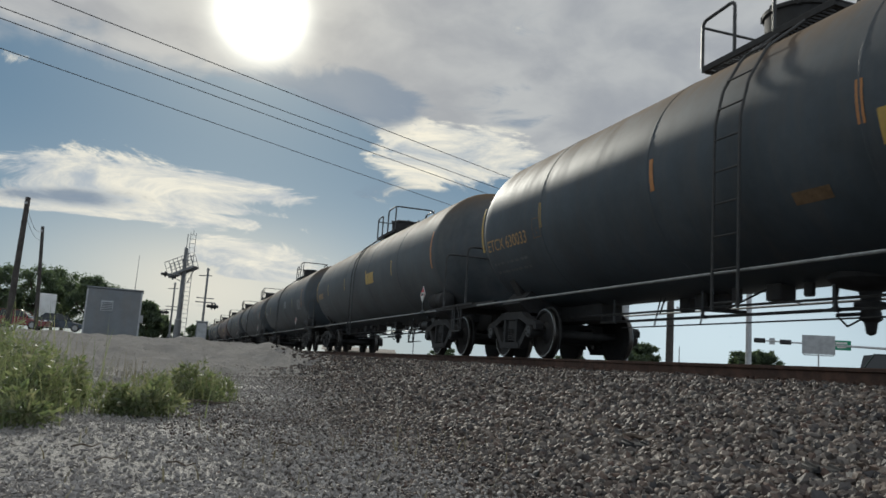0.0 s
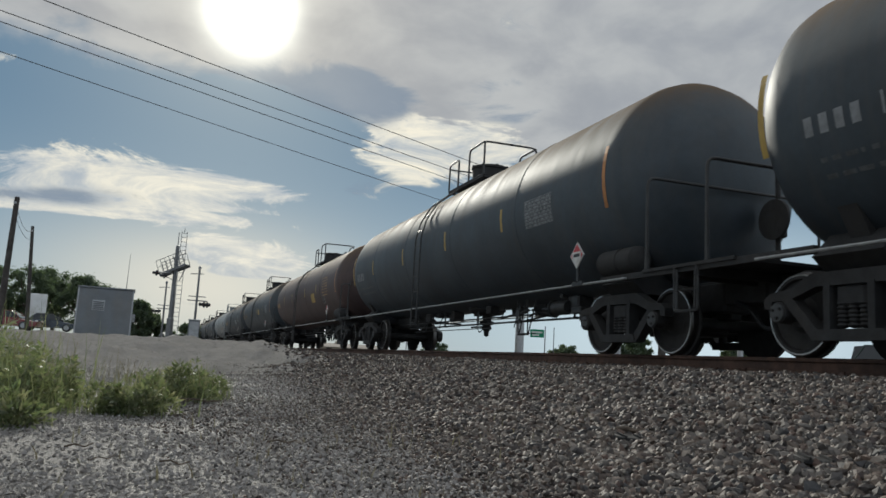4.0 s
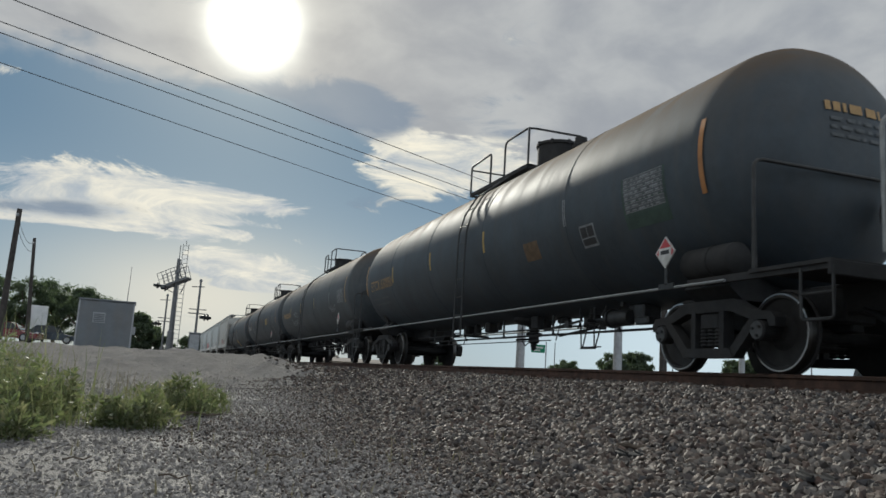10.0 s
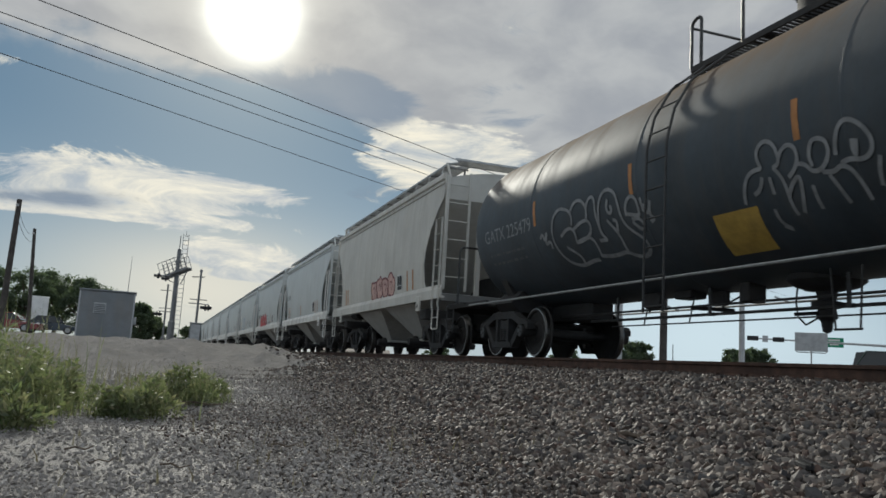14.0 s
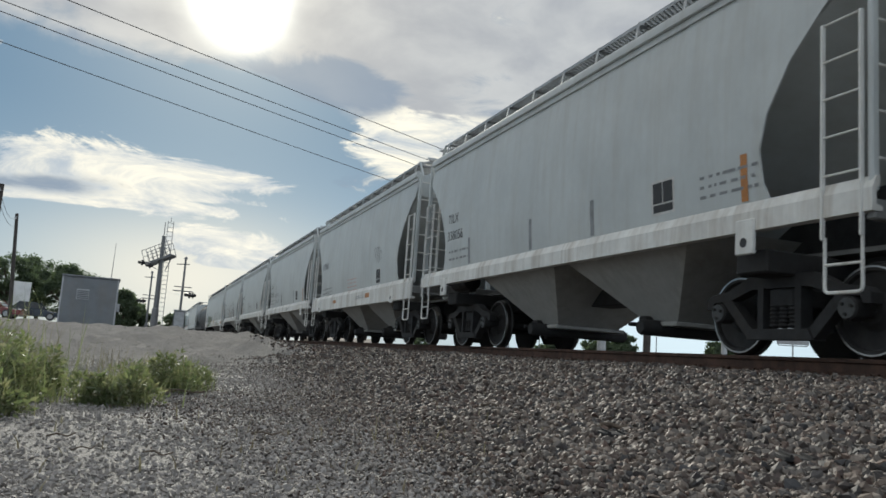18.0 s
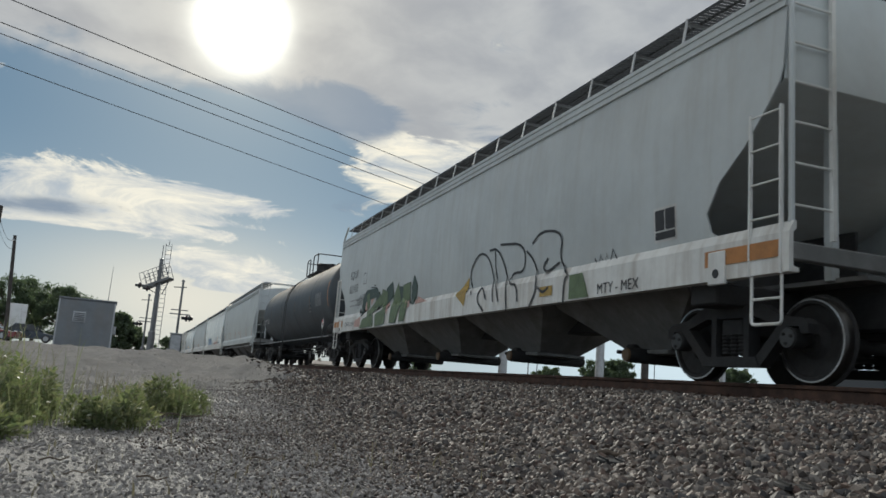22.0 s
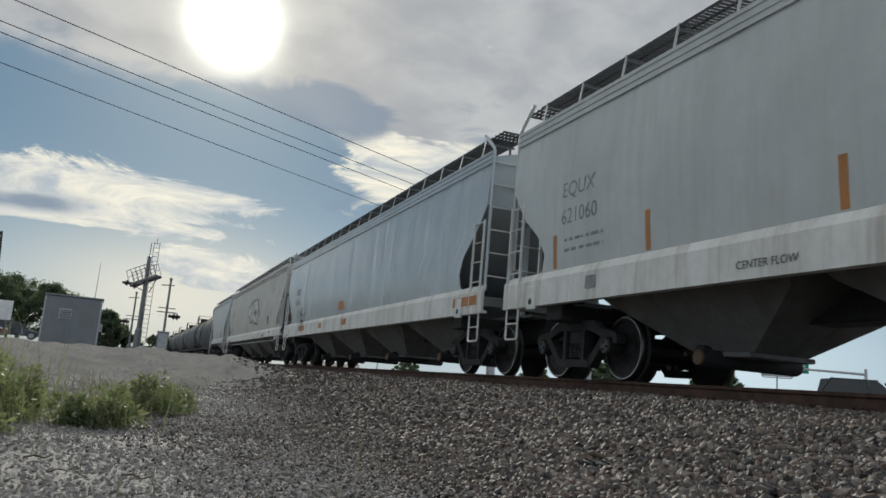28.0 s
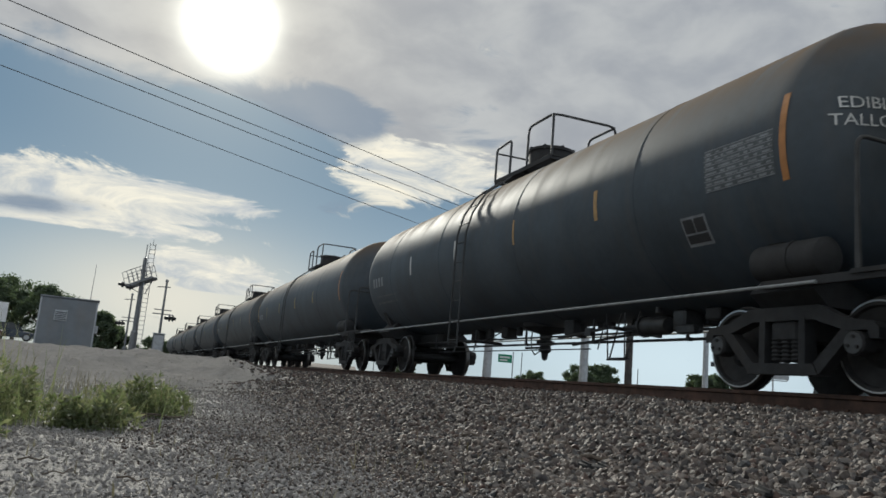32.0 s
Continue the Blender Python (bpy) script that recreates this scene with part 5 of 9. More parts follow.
            if x < 0:
                el = part("end_ladder", kept(("eladder", sill.name), lambda: Shape().box((0.5, 0, 2.75), (0.05, 0.05, 2.7)).mesh("end_ladder", sill)), car, pose(-1.5, s * (h - 0.05), 0))
                for k in range(6):
                    part("rung", kept(("erung", sill.name), lambda: Shape().rod((0, 0, 0), (0.52, 0, 0), 0.015, 6).mesh("rung", sill)), el, pose(0, 0, 1.7 + k * 0.42))
            part("step_ladder", stirrup_mesh(sill), car, pose(x * 1.58, s * (h - 0.32), 1.04))
        for x in (-0.55, 0.55):
            part("slope_post", kept(("sposts", paint.name), lambda: Shape().box((0, 0, 2.0), (0.1, 0.1, 1.8)).mesh("slope_post", paint)), car, pose(x, s * (h - 0.5), 0))
        jack = part("jack_plate", kept(("jack", sill.name), lambda: Shape().box((0, 0, 1.16), (0.05, 0.26, 0.36), bevel=0.01).mesh("jack_plate", sill)), car, pose(-1.61, s * (h - (1.5 if short else 1.0)), 0))
        part("jack_hole", kept("jack_hole", lambda: Shape().lathe([(-0.030, 0.004), (-0.030, 0.05), (-0.026, 0.05), (-0.026, 0.004)], "x", c=(0, 0, 1.10), n=14).mesh("jack_hole", M["ink"], 30)), jack)
    for s in (-1, 1):
        part("bolster", kept("hbolster", lambda: Shape().box((0, 0, 0.93), (2.9, 0.45, 0.24), bevel=0.02).mesh("bolster", M["steel"])), car, pose(0, s * (h - (1.6 if short else 1.42)), 0))
    part("center_sill", kept(("csill", L), lambda: Shape().box((0, 0, 0.92), (0.45, L - 0.2, 0.34), bevel=0.02).mesh("center_sill", M["steel"])), car)
    ends(car, h + 0.10)
    nb = spec.get("bays", 2 if short else 4)
    span = L - (5.2 if short else 3.9)
    wb = 0.6 if short else 0.42
    for k in range(nb):
        y = -span / 2 + span * (k + 0.5) / nb
        bay = part("discharge_bay", hopper_bay(M[spec.get("bay", "bay_pale" if short else "bay_dark")], wb, span / nb - 0.02, 1.02, not short), car, pose(0, y, 0))
        part("outlet_tube", bay_outlet(wb), bay, pose(0, 0, 0.33))
        if not short:
            part("outlet_cap", kept("outlet_cap", lambda: Shape().lathe([(-0.81, 0.01), (-0.81, 0.09), (-0.783, 0.1), (-0.783, 0.01)], "x", n=14).mesh("outlet_cap", M["dim"], 30)), bay, pose(0, 0, 0.33), "dull red-brown outlet cap")
    if spec.get("pipe"):
        part("train_pipe", Shape().rod((-1.48, -h + 2.0, 0.99), (-1.48, h - 2.0, 0.99), 0.028, 8).mesh("train_pipe", M["grab"], 40), car)
    # posts and cross strips that carry the running boards
    nbk = 11 if short else 17
    rise = spec.get("lift", 0)
    for s in (-1, 1):
        for k in range(nbk):
            y = -h + 0.75 + (L - 1.5) * k / (nbk - 1)
            br = part("board_bracket", kept(("bracket", s, rise), lambda: Shape().box((s * 1.455, 0, 4.19 + rise / 2), (0.014, 0.045, 0.46 + rise), Matrix.Rotation(radians(-s * 10), 3, "Y")).mesh("board_bracket", M["galv"])), car, pose(0, y, 0))
            part("cross_strip", kept(("strip_x", s, rise), lambda: Shape().box((s * 1.12, 0, 4.355 + rise), (0.6, 0.05, 0.03)).box((s * 0.9, 0, 4.22 + rise / 2), (0.03, 0.04, 0.3 + rise)).mesh("cross_strip", M["mastgrey"])), br)
    part("brake_cylinder", kept("reservoir", brake_gear_mesh), car, pose(0.35, h - 0.7, 0.1))
    for y, tone in spec.get("strips", [(-h + 2.2, "orange"), (-3.2, "orange"), (0.4, "orange"), (3.6, "orange"), (h - 2.0, "orange")]):
        part("reflector_strip", kept(("hstrip", round(y, 2), tone), lambda: bar(on_hopper, y, 1.80, 0.10, 0.5, "reflector_strip", M[tone], 4)), car)
    for f in spec.get("marks", []):
        f(car, h)
    return car

# ---- which car runs where: kind, place of its rear at the start ----
def marks_of(number, tone="white", at=None, size=0.36, z0=None, bars=4, words=(), owner="", gap=1.25):
    """Reporting mark (plain bars where it is worn off), the car's number, small stencils under it."""
    def f(car, h):
        tank = "tank" in car.name
        surf = on_tank if tank else on_hopper
        y = (h - 1.05 if tank else h - 1.5 if h < 7 else h - 1.75) if at is None else at
        z = (2.1 if tank else 2.45 if h < 7 else 2.58) if z0 is None else z0
        m = M[tone]
        key = ("owner", tank, tone, round(y, 2), size, z)
        def bars_mark():
            sh = Shape()
            for k in range(bars):
                u = y - k * size * 0.62
                sh.sheet([[surf(u, z + size * 0.62 * j / 3), surf(u - size * 0.34, z + size * 0.62 * j / 3)] for j in range(4)])
            return sh.mesh("owner_mark", m, 0, False)
        zz, yy = (z, y - size * 2.75) if tank else (z - size * gap, y)
        if owner and tank:
            part("car_number", lettering(surf, owner + " " + number, y, z, size, "car_number", m), car)
        elif owner:
            part("reporting_mark", lettering(surf, owner, y, z, size, "reporting_mark", m), car)
        else:
            tagged(part("owner_mark", kept(key, bars_mark), car), kind="stuff")
        if number and not (owner and tank):
            part("car_number", kept(("num", number, tank, tone, y), lambda: lettering(surf, number, yy, zz, size, "car_number", m)), car)
        for k, line in enumerate(words):
            part("lettering", lettering(surf, line, y, zz - 0.2 - 0.15 * k, 0.13, "lettering", m), car)
        if words:
            return
        tagged(part("stencil_text", kept(("stl", tank, tone, y, z), lambda: block(surf, y - 0.1, zz - 0.26, 1.5 if tank else 1.0, 2, 0.15, "stencil_text", M["ghost" if tank else "inkfaint"], 3, 0.38)), car), kind="stuff")
    return f


def data_block(y, z=2.55, tone="ghost", w=1.02, lines=7, pitch=0.11):
    def f(car, h):
        surf = on_tank if "tank" in car.name else on_hopper
        if surf is on_tank and tone == "ghost":
            hh = 0.46
            pitch_t = hh / 8
            panel = part("data_panel", kept(("dpanel", y, z, w), lambda: bar(on_tank, y - w / 2, z - hh / 2, w, hh, "data_panel", M["plate"], 6)), car)
            for k in range(9):
                part("rule", kept(("rule", y, z, w, k), lambda: bar(lambda a, b: on_tank(a, b, 0.007), y - w / 2, z - k * pitch_t, w, 0.009, "rule", M["inkfaint"], 1)), panel)
            tagged(part("data_stencil", kept(("data", y, z, w), lambda: block(lambda a, b: on_tank(a, b, 0.007), y - 0.03, z - pitch_t * 0.8, w - 0.06, 8, pitch_t, "data_stencil", M["inkfaint"], 8, 0.5)), panel), kind="stuff")
            return
        tagged(part("data_stencil", kept(("data", "tank" in car.name, y, z, tone, w), lambda: block(surf, y, z, w, lines, pitch, "data_stencil", M["inkfaint" if tone == "ghost" else tone], 8, 0.4)), car), kind="stuff")
    return f


def label_panel(y, z, w, h_, tone, slant=0.0):
    def f(car, h):
        surf = on_tank if "tank" in car.name else on_hopper
        part("label_panel", kept(("panel", surf is on_tank, y, z, w, h_, tone), lambda: bar(surf, y, z, w, h_, "label_panel", M[tone], 4, slant)), car)
    return f


def placard_at(y, number="", z=1.42):
    return lambda car, h: placard(car, -1.50, y, z, number)


def tally_box(y, z):
    """Dark stencil panel of three cells in a white border."""
    def f(car, h):
        tank = "tank" in car.name
        surf = on_tank if tank else on_hopper
        w, t = (0.42, 0.32) if tank else (0.44, 0.42)
        fr = part("tally_frame", kept(("tallyf", tank, y, z), lambda: patch(lambda a, b: surf(a, b, 0.003), [[(y, z + t * j / 3), (y - w, z + t * j / 3)] for j in range(4)], "tally_frame", M["inkfaint" if tank else "white"])), car)
        for a, b, c, d in ((0.03, w / 2 - 0.01, 0.14, t - 0.03), (w / 2 + 0.01, w - 0.03, 0.14, t - 0.03), (0.03, w - 0.03, 0.03, 0.12)):
            part("tally_cell", patch(lambda p, q: surf(p, q, 0.008), [[(y - a, z + c + (d - c) * j / 2), (y - b, z + c + (d - c) * j / 2)] for j in range(3)], "tally_cell", M["ink"]), fr)
    return f


def plate_mark(y, z, tone, e=0.30):
    """Small outlined square with a letter C in it."""
    def f(car, h):
        surf = on_tank if "tank" in car.name else on_hopper
        part("plate_outline", stroke(lambda a, b: surf(a, b, 0.006), [(y, z), (y - e, z), (y - e, z + e * 1.15), (y, z + e * 1.15), (y, z)], 0.018, "plate_outline", M[tone]), car)
        part("plate_letter", lettering(lambda a, b: surf(a, b, 0.006), "C", y - e * 0.34, z + e * 0.22, e * 0.5, "plate_letter", M[tone]), car)
    return f


def words(text, y, z, size, tone):
    def f(car, h):
        surf = on_tank if "tank" in car.name else on_hopper
        part("lettering", kept(("w", text, y, z, size, tone, surf is on_tank), lambda: lettering(surf, text, y, z, size, "lettering", M[tone])), car)
    return f


def sill_words(text, y, z, size, tone):
    """Words on the side sill."""
    def f(car, h):
        part("lettering", kept(("sw", text, y, z, size, tone), lambda: lettering(lambda a, b: (-1.6145, a, b), text, y, z, size, "lettering", M[tone])), car)
    return f


def sill_patch(y, w, tone, z=1.27, hh=0.17):
    def f(car, h):
        part("sill_reflector", kept(("sp", round(y, 2), w, tone, z), lambda: Shape().box((-1.6125, y, z), (0.004, w, hh)).mesh("sill_reflector", M[tone])), car)
    return f


def scrawl(y0, z0, w, hgt, tone, seed, n=7, width=0.05):
    """Unreadable spray-painted tag: slanting strokes, hooks and open loops."""
    def f(car, h):
        surf = on_tank if "tank" in car.name else on_hopper
        rng = random.Random(seed)
        runs = max(1, n // 2)
        for k in range(runs):
            u, span = y0 - w * k / runs, w / runs * rng.uniform(0.85, 1.15)
            b, hh = z0 + hgt * rng.uniform(-0.06, 0.1), hgt * rng.uniform(0.7, 1.0)
            turns, lean = rng.uniform(1.4, 2.6), rng.uniform(0.1, 0.35) * hh
            ph, r = rng.uniform(0, 6.28), span / turns * rng.uniform(0.28, 0.5)
            pts = []
            for j in range(29):
                f1 = j / 28
                a1 = ph + f1 * turns * 2 * math.pi
                v = 0.5 + 0.5 * math.sin(a1) * (0.7 + 0.3 * math.sin(a1 * 0.43 + ph))
                pts.append((u - span * f1 + r * math.cos(a1) + lean * (0.5 - v), b + hh * v))
            part("spray_stroke", stroke(surf, pts, width * 0.75, "spray_stroke", M[tone]), car)
    return f


def bubble(y0, z0, w, hgt, tones, seed, n=5):
    """Unreadable sprayed letters, filled and outlined."""
    def f(car, h):
        surf = on_tank if "tank" in car.name else on_hopper
        rng = random.Random(seed)
        for k in range(n):
            u, cw = y0 - w * (k + 0.5) / n, w / n * 0.60
            zc, hh = z0 + hgt * (0.5 + rng.uniform(-0.08, 0.08)), hgt * rng.uniform(0.40, 0.52)
            pts = []
            for i in range(14):
                t = 2 * math.pi * i / 14
                q = 1 + rng.uniform(-0.16, 0.16)
                pts.append((u + cw * q * math.cos(t), zc + hh * q * math.sin(t)))
            if tones[0]:
                rows = [[((1 - e) * u + e * p[0], (1 - e) * zc + e * p[1]) for p in pts + pts[:1]] for e in (0.02, 0.5, 1.0)]
                part("spray_fill", patch(lambda a, b, kk=k: surf(a, b, 0.004 + 0.001 * (kk % 2)), rows, "spray_fill", M[tones[0]]), car)
            part("spray_outline", stroke(lambda a, b: surf(a, b, 0.008), pts, 0.055, "spray_outline", M[tones[1]], True), car)
            part("spray_outline", stroke(lambda a, b: surf(a, b, 0.008), arc_pts(u, zc, cw * 0.3, hh * 0.35, 30, 250, 8), 0.04, "spray_outline", M[tones[1]]), car)
    return f


def sprayed(lines, width, tone, side=False):
    """Freehand sprayed lines through points (y, z)."""
    def f(car, h):
        surf = on_tank if "tank" in car.name else on_side if side else on_hopper
        for pts in lines:
            part("spray_stroke", stroke(lambda a, b: surf(a, b, 0.010), pts, width, "spray_stroke", M[tone]), car)
    return f


def filled(polys, tone, lift=0.004):
    """Sprayed flat areas with angular outlines, over sheet and sill."""
    def f(car, h):
        for n, pts in enumerate(polys):
            sh = Shape()
            cy, cz = sum(p[0] for p in pts) / len(pts), sum(p[1] for p in pts) / len(pts)
            ring = []
            for a, b in zip(pts, pts[1:] + pts[:1]):
                ring += [(a[0] + (b[0] - a[0]) * k / 6, a[1] + (b[1] - a[1]) * k / 6) for k in range(6)]
            rows = [[on_side(cy + (p[0] - cy) * e, cz + (p[1] - cz) * e, lift + 0.001 * (n % 3)) for p in ring + ring[:1]] for e in (0.02, 0.35, 0.7, 1.0)]
            part("spray_fill", sh.sheet(rows).mesh("spray_fill", M[tone], 0, False), car)
    return f


def throw_up(y0, z0, w, hgt, tone, n, seed, width=0.035):
    """Unreadable two-lobed letters drawn in outline."""
    def f(car, h):
        surf = on_tank if "tank" in car.name else on_side
        rng = random.Random(seed)
        lw = w / n
        for k in range(n):
            u = y0 - lw * (k + 0.5)
            lean = rng.uniform(-0.1, 0.1) * lw
            hh = hgt * rng.uniform(0.85, 1.0)
            zt = z0 + hh
            r = rng.uniform(0.24, 0.42)
            head = arc_pts(u + lean, zt - hh * r * 0.6, lw * r, hh * r * 0.6, rng.uniform(-80, -20), rng.uniform(200, 260), 16)
            body = [(u + lw * 0.22, zt - hh * 0.36)] + arc_pts(u, z0 + hh * 0.30, lw * rng.uniform(0.42, 0.62), hh * rng.uniform(0.24, 0.32), rng.uniform(100, 150), rng.uniform(280, 350), 16) + [(u - lw * 0.1, zt - hh * 0.38)]
            inner = [(u + lw * 0.14, z0 + hh * 0.1), (u + lw * 0.05, z0 + hh * 0.42), (u - lw * 0.16, z0 + hh * 0.12)]
            for pts in (head, body, inner):
                part("spray_stroke", stroke(lambda a, b: surf(a, b, 0.009), pts, width, "spray_stroke", M[tone]), car)
    return f


CROWN = [[(4.55, 2.15), (4.50, 1.98), (4.42, 1.90), (4.32, 1.93), (4.24, 2.05), (4.18, 2.23), (4.16, 2.05), (4.10, 1.93), (4.02, 1.92), (3.93, 2.0), (3.82, 2.16), (3.83, 1.94), (3.64, 1.83)],
         [(4.55, 2.15), (4.62, 1.95), (4.76, 1.74), (4.2, 1.76), (3.66, 1.82)], [(3.78, 1.80), (3.81, 1.56), (3.84, 1.72)], [(3.66, 1.8), (3.62, 1.62), (3.70, 1.42), (3.60, 1.38), (3.66, 1.3)]]
def eased(lines):
    """Rounds the corners of freehand lines."""
    out = []
    for pts in lines:
        for _ in range(2):
            q = [pts[0]]
            for (a, b), (c, d) in zip(pts, pts[1:]):
                q += [(a * 0.75 + c * 0.25, b * 0.75 + d * 0.25), (a * 0.25 + c * 0.75, b * 0.25 + d * 0.75)]
            pts = q + [pts[-1]]
        out.append(pts)
    return out


def data_table(y, z, w, hgt, rows=7):
    """Dark ruled table of unreadable data: cells with light lines between them."""
    def f(car, h):
        def make():
            sh, p = Shape(), hgt / rows
            for k in range(rows):
                for a, b in ((0.0, 0.44), (0.46, 0.62), (0.64, 1.0)):
                    z1 = z - k * p
                    sh.sheet([[on_tank(y - w * a, z1 - p * 0.8 * j), on_tank(y - w * b, z1 - p * 0.8 * j)] for j in (0, 1)])
            return sh.mesh("data_stencil", M["ink"], 0, False)
        tagged(part("data_stencil", kept(("table", y, z, w), make), car), kind="stuff")
    return f


# tall letters drawn in outline, and a small tag beside them
TAG_TALL = [[(-1.83, 1.4), (-1.61, 1.81), (-1.99, 2.14), (-2.39, 2.11), (-2.67, 1.84), (-2.85, 1.19)], [(-2.54, 2.14), (-2.91, 2.14), (-3.27, 1.71), (-3.43, 1.0)], [(-2.79, 2.11), (-2.83, 1.67), (-3.08, 1.18)],
            [(-3.0, 2.19), (-3.96, 2.09), (-3.98, 1.61), (-3.47, 1.65), (-3.46, 1.44), (-3.76, 1.43), (-3.82, 1.13)], [(-4.02, 1.95), (-4.3, 1.76), (-4.52, 1.31), (-4.27, 1.02)],
            [(-4.23, 2.04), (-4.54, 2.21), (-5.24, 2.08), (-5.1, 1.66), (-5.49, 1.4), (-5.35, 1.36), (-5.35, 1.01)], [(-5.11, 1.64), (-4.7, 1.52), (-4.57, 1.63), (-4.75, 1.74)], [(-4.52, 1.31), (-4.7, 1.2), (-4.88, 1.28)], [(-2.45, 1.05), (-2.08, 1.29), (-2.32, 1.54), (-2.53, 1.26)]]
TAG_SMALL = [[(-6.1, 1.58), (-6.17, 1.45), (-6.25, 1.61), (-6.33, 1.45), (-6.4, 1.61), (-6.45, 1.45), (-6.55, 1.65), (-6.68, 1.44), (-6.47, 1.5)]]
# blocky green piece with an arrow at its end
PIECE_DARK = [[(6.33, 1.65), (6.13, 1.38), (6.01, 1.53), (5.93, 1.77), (5.69, 1.85), (5.67, 1.97), (5.83, 2.09), (6.2, 1.88)], [(5.83, 2.09), (4.75, 2.06), (4.7, 1.86), (5.6, 1.83)], [(4.9, 1.5), (4.6, 1.5), (4.5, 1.95), (4.85, 1.95)],
              [(3.9, 1.98), (3.4, 2.12), (3.3, 1.75), (3.85, 1.6)], [(2.9, 1.95), (2.4, 1.9), (2.45, 1.6), (2.95, 1.62)], [(1.7, 2.12), (1.45, 1.85), (1.6, 1.45), (1.9, 1.5), (1.85, 1.85)]]
PIECE_GREEN = [[(5.80, 1.95), (5.55, 2.02), (5.50, 1.62), (5.78, 1.56)], [(5.6, 1.5), (4.3, 1.9), (4.25, 1.62), (5.5, 1.3)], [(6.0, 1.30), (5.0, 1.36), (4.9, 1.08), (6.25, 1.06)], [(4.75, 1.36), (3.9, 1.5), (3.95, 1.08), (4.7, 1.06)],
               [(4.3, 2.0), (3.8, 1.9), (3.85, 1.1), (4.2, 1.1)], [(3.3, 1.7), (2.9, 2.05), (2.6, 1.5), (2.9, 1.08), (3.4, 1.1)], [(2.5, 1.95), (1.95, 1.98), (2.0, 1.6), (2.2, 1.1), (2.6, 1.1)]]
PIECE_PINK = [[(6.0, 1.78), (5.72, 1.84), (5.7, 1.55), (5.98, 1.5)], [(5.4, 1.85), (5.0, 1.9), (5.35, 1.65)], [(5.55, 1.42), (5.2, 1.5), (5.45, 1.33)], [(6.9, 1.30), (6.3, 1.38), (6.3, 1.10), (6.9, 1.12)], [(3.95, 1.6), (3.6, 1.7), (3.7, 1.3)], [(2.3, 1.7), (2.0, 1.75), (1.9, 1.4), (2.25, 1.35)], [(1.45, 1.62), (0.7, 1.46), (1.5, 1.44)]]
# sprayed letters and tags
WHITE_SCRAWL = [[(-4.59, 2.17), (-4.55, 1.89), (-4.77, 2.08), (-4.74, 1.84), (-4.94, 2.08)], [(-4.88, 1.84), (-5.1, 2.08), (-5.11, 1.84)], [(-4.97, 1.94), (-5.15, 1.95)],
    [(-5.15, 1.84), (-5.31, 2.06), (-5.32, 1.85), (-5.49, 2.06)], [(-5.46, 2.05), (-5.69, 2.08)], [(-5.59, 2.06), (-5.55, 1.87)]]
PUFF_HALO = [[(0.41, 2.96), (-0.08, 3.15), (-0.51, 3.19), (-1.11, 3.2), (-1.67, 3.24), (-2.22, 3.19), (-2.66, 2.99), (-2.89, 2.7), (-3.05, 2.43), (-3.08, 2.11), (-3, 1.83), (-2.72, 1.79), (-2.33, 1.86), (-1.92, 1.87), (-1.56, 1.89), (-1.28, 2.02), (-0.96, 1.94), (-0.48, 2.01), (-0.25, 1.92), (0.03, 2.09), (0.28, 2.28), (0.69, 2.44), (0.82, 2.85)]]
PUFF_LETTERS_A = [[(0.69, 2.91), (0.5, 2.95), (0.21, 2.74), (0.09, 2.57), (0.11, 2.4), (0.29, 2.35), (0.53, 2.48), (0.67, 2.71)],
    [(0.08, 2.87), (-0, 3.01), (-0.17, 3.05), (-0.31, 2.95), (-0.44, 2.73), (-0.45, 2.39), (-0.43, 2.15), (-0.31, 2.01), (-0.2, 2.01), (-0.05, 2.15), (0.07, 2.42), (0.13, 2.68)],
    [(-0.45, 2.97), (-0.54, 3.08), (-0.67, 3.03), (-0.83, 2.87), (-0.83, 2.66), (-0.7, 2.51), (-0.54, 2.52), (-0.43, 2.78)],
    [(-0.83, 2.87), (-1.03, 2.75), (-1.19, 2.58), (-1.27, 2.38), (-1.24, 2.13), (-1.09, 2.02), (-0.95, 2.01), (-0.82, 2.14), (-0.85, 2.33), (-0.78, 2.57)],
    [(-0.5, 2.46), (-0.67, 2.43), (-0.74, 2.2), (-0.69, 2.08), (-0.54, 2.1), (-0.48, 2.29)]]
PUFF_LETTERS_B = [[(-0.92, 2.93), (-0.97, 3.06), (-1.09, 3.12), (-1.22, 3.08), (-1.31, 2.81), (-1.42, 2.55), (-1.3, 2.46), (-1.12, 2.66)],
    [(-1.31, 2.42), (-1.45, 2.49), (-1.61, 2.5), (-1.86, 2.29), (-1.67, 2.23), (-1.52, 2), (-1.37, 2.11), (-1.29, 2.26)],
    [(-1.37, 2.8), (-1.38, 3.02), (-1.51, 3.13), (-1.71, 3.14), (-1.86, 3.07), (-1.91, 2.87), (-1.89, 2.69), (-1.7, 2.55), (-1.53, 2.55), (-1.43, 2.63)],
    [(-1.98, 2.65), (-1.95, 2.95), (-2.05, 3.09), (-2.24, 3.12), (-2.4, 3.02), (-2.54, 2.78), (-2.61, 2.58), (-2.51, 2.5), (-2.34, 2.54), (-2.13, 2.5)]]
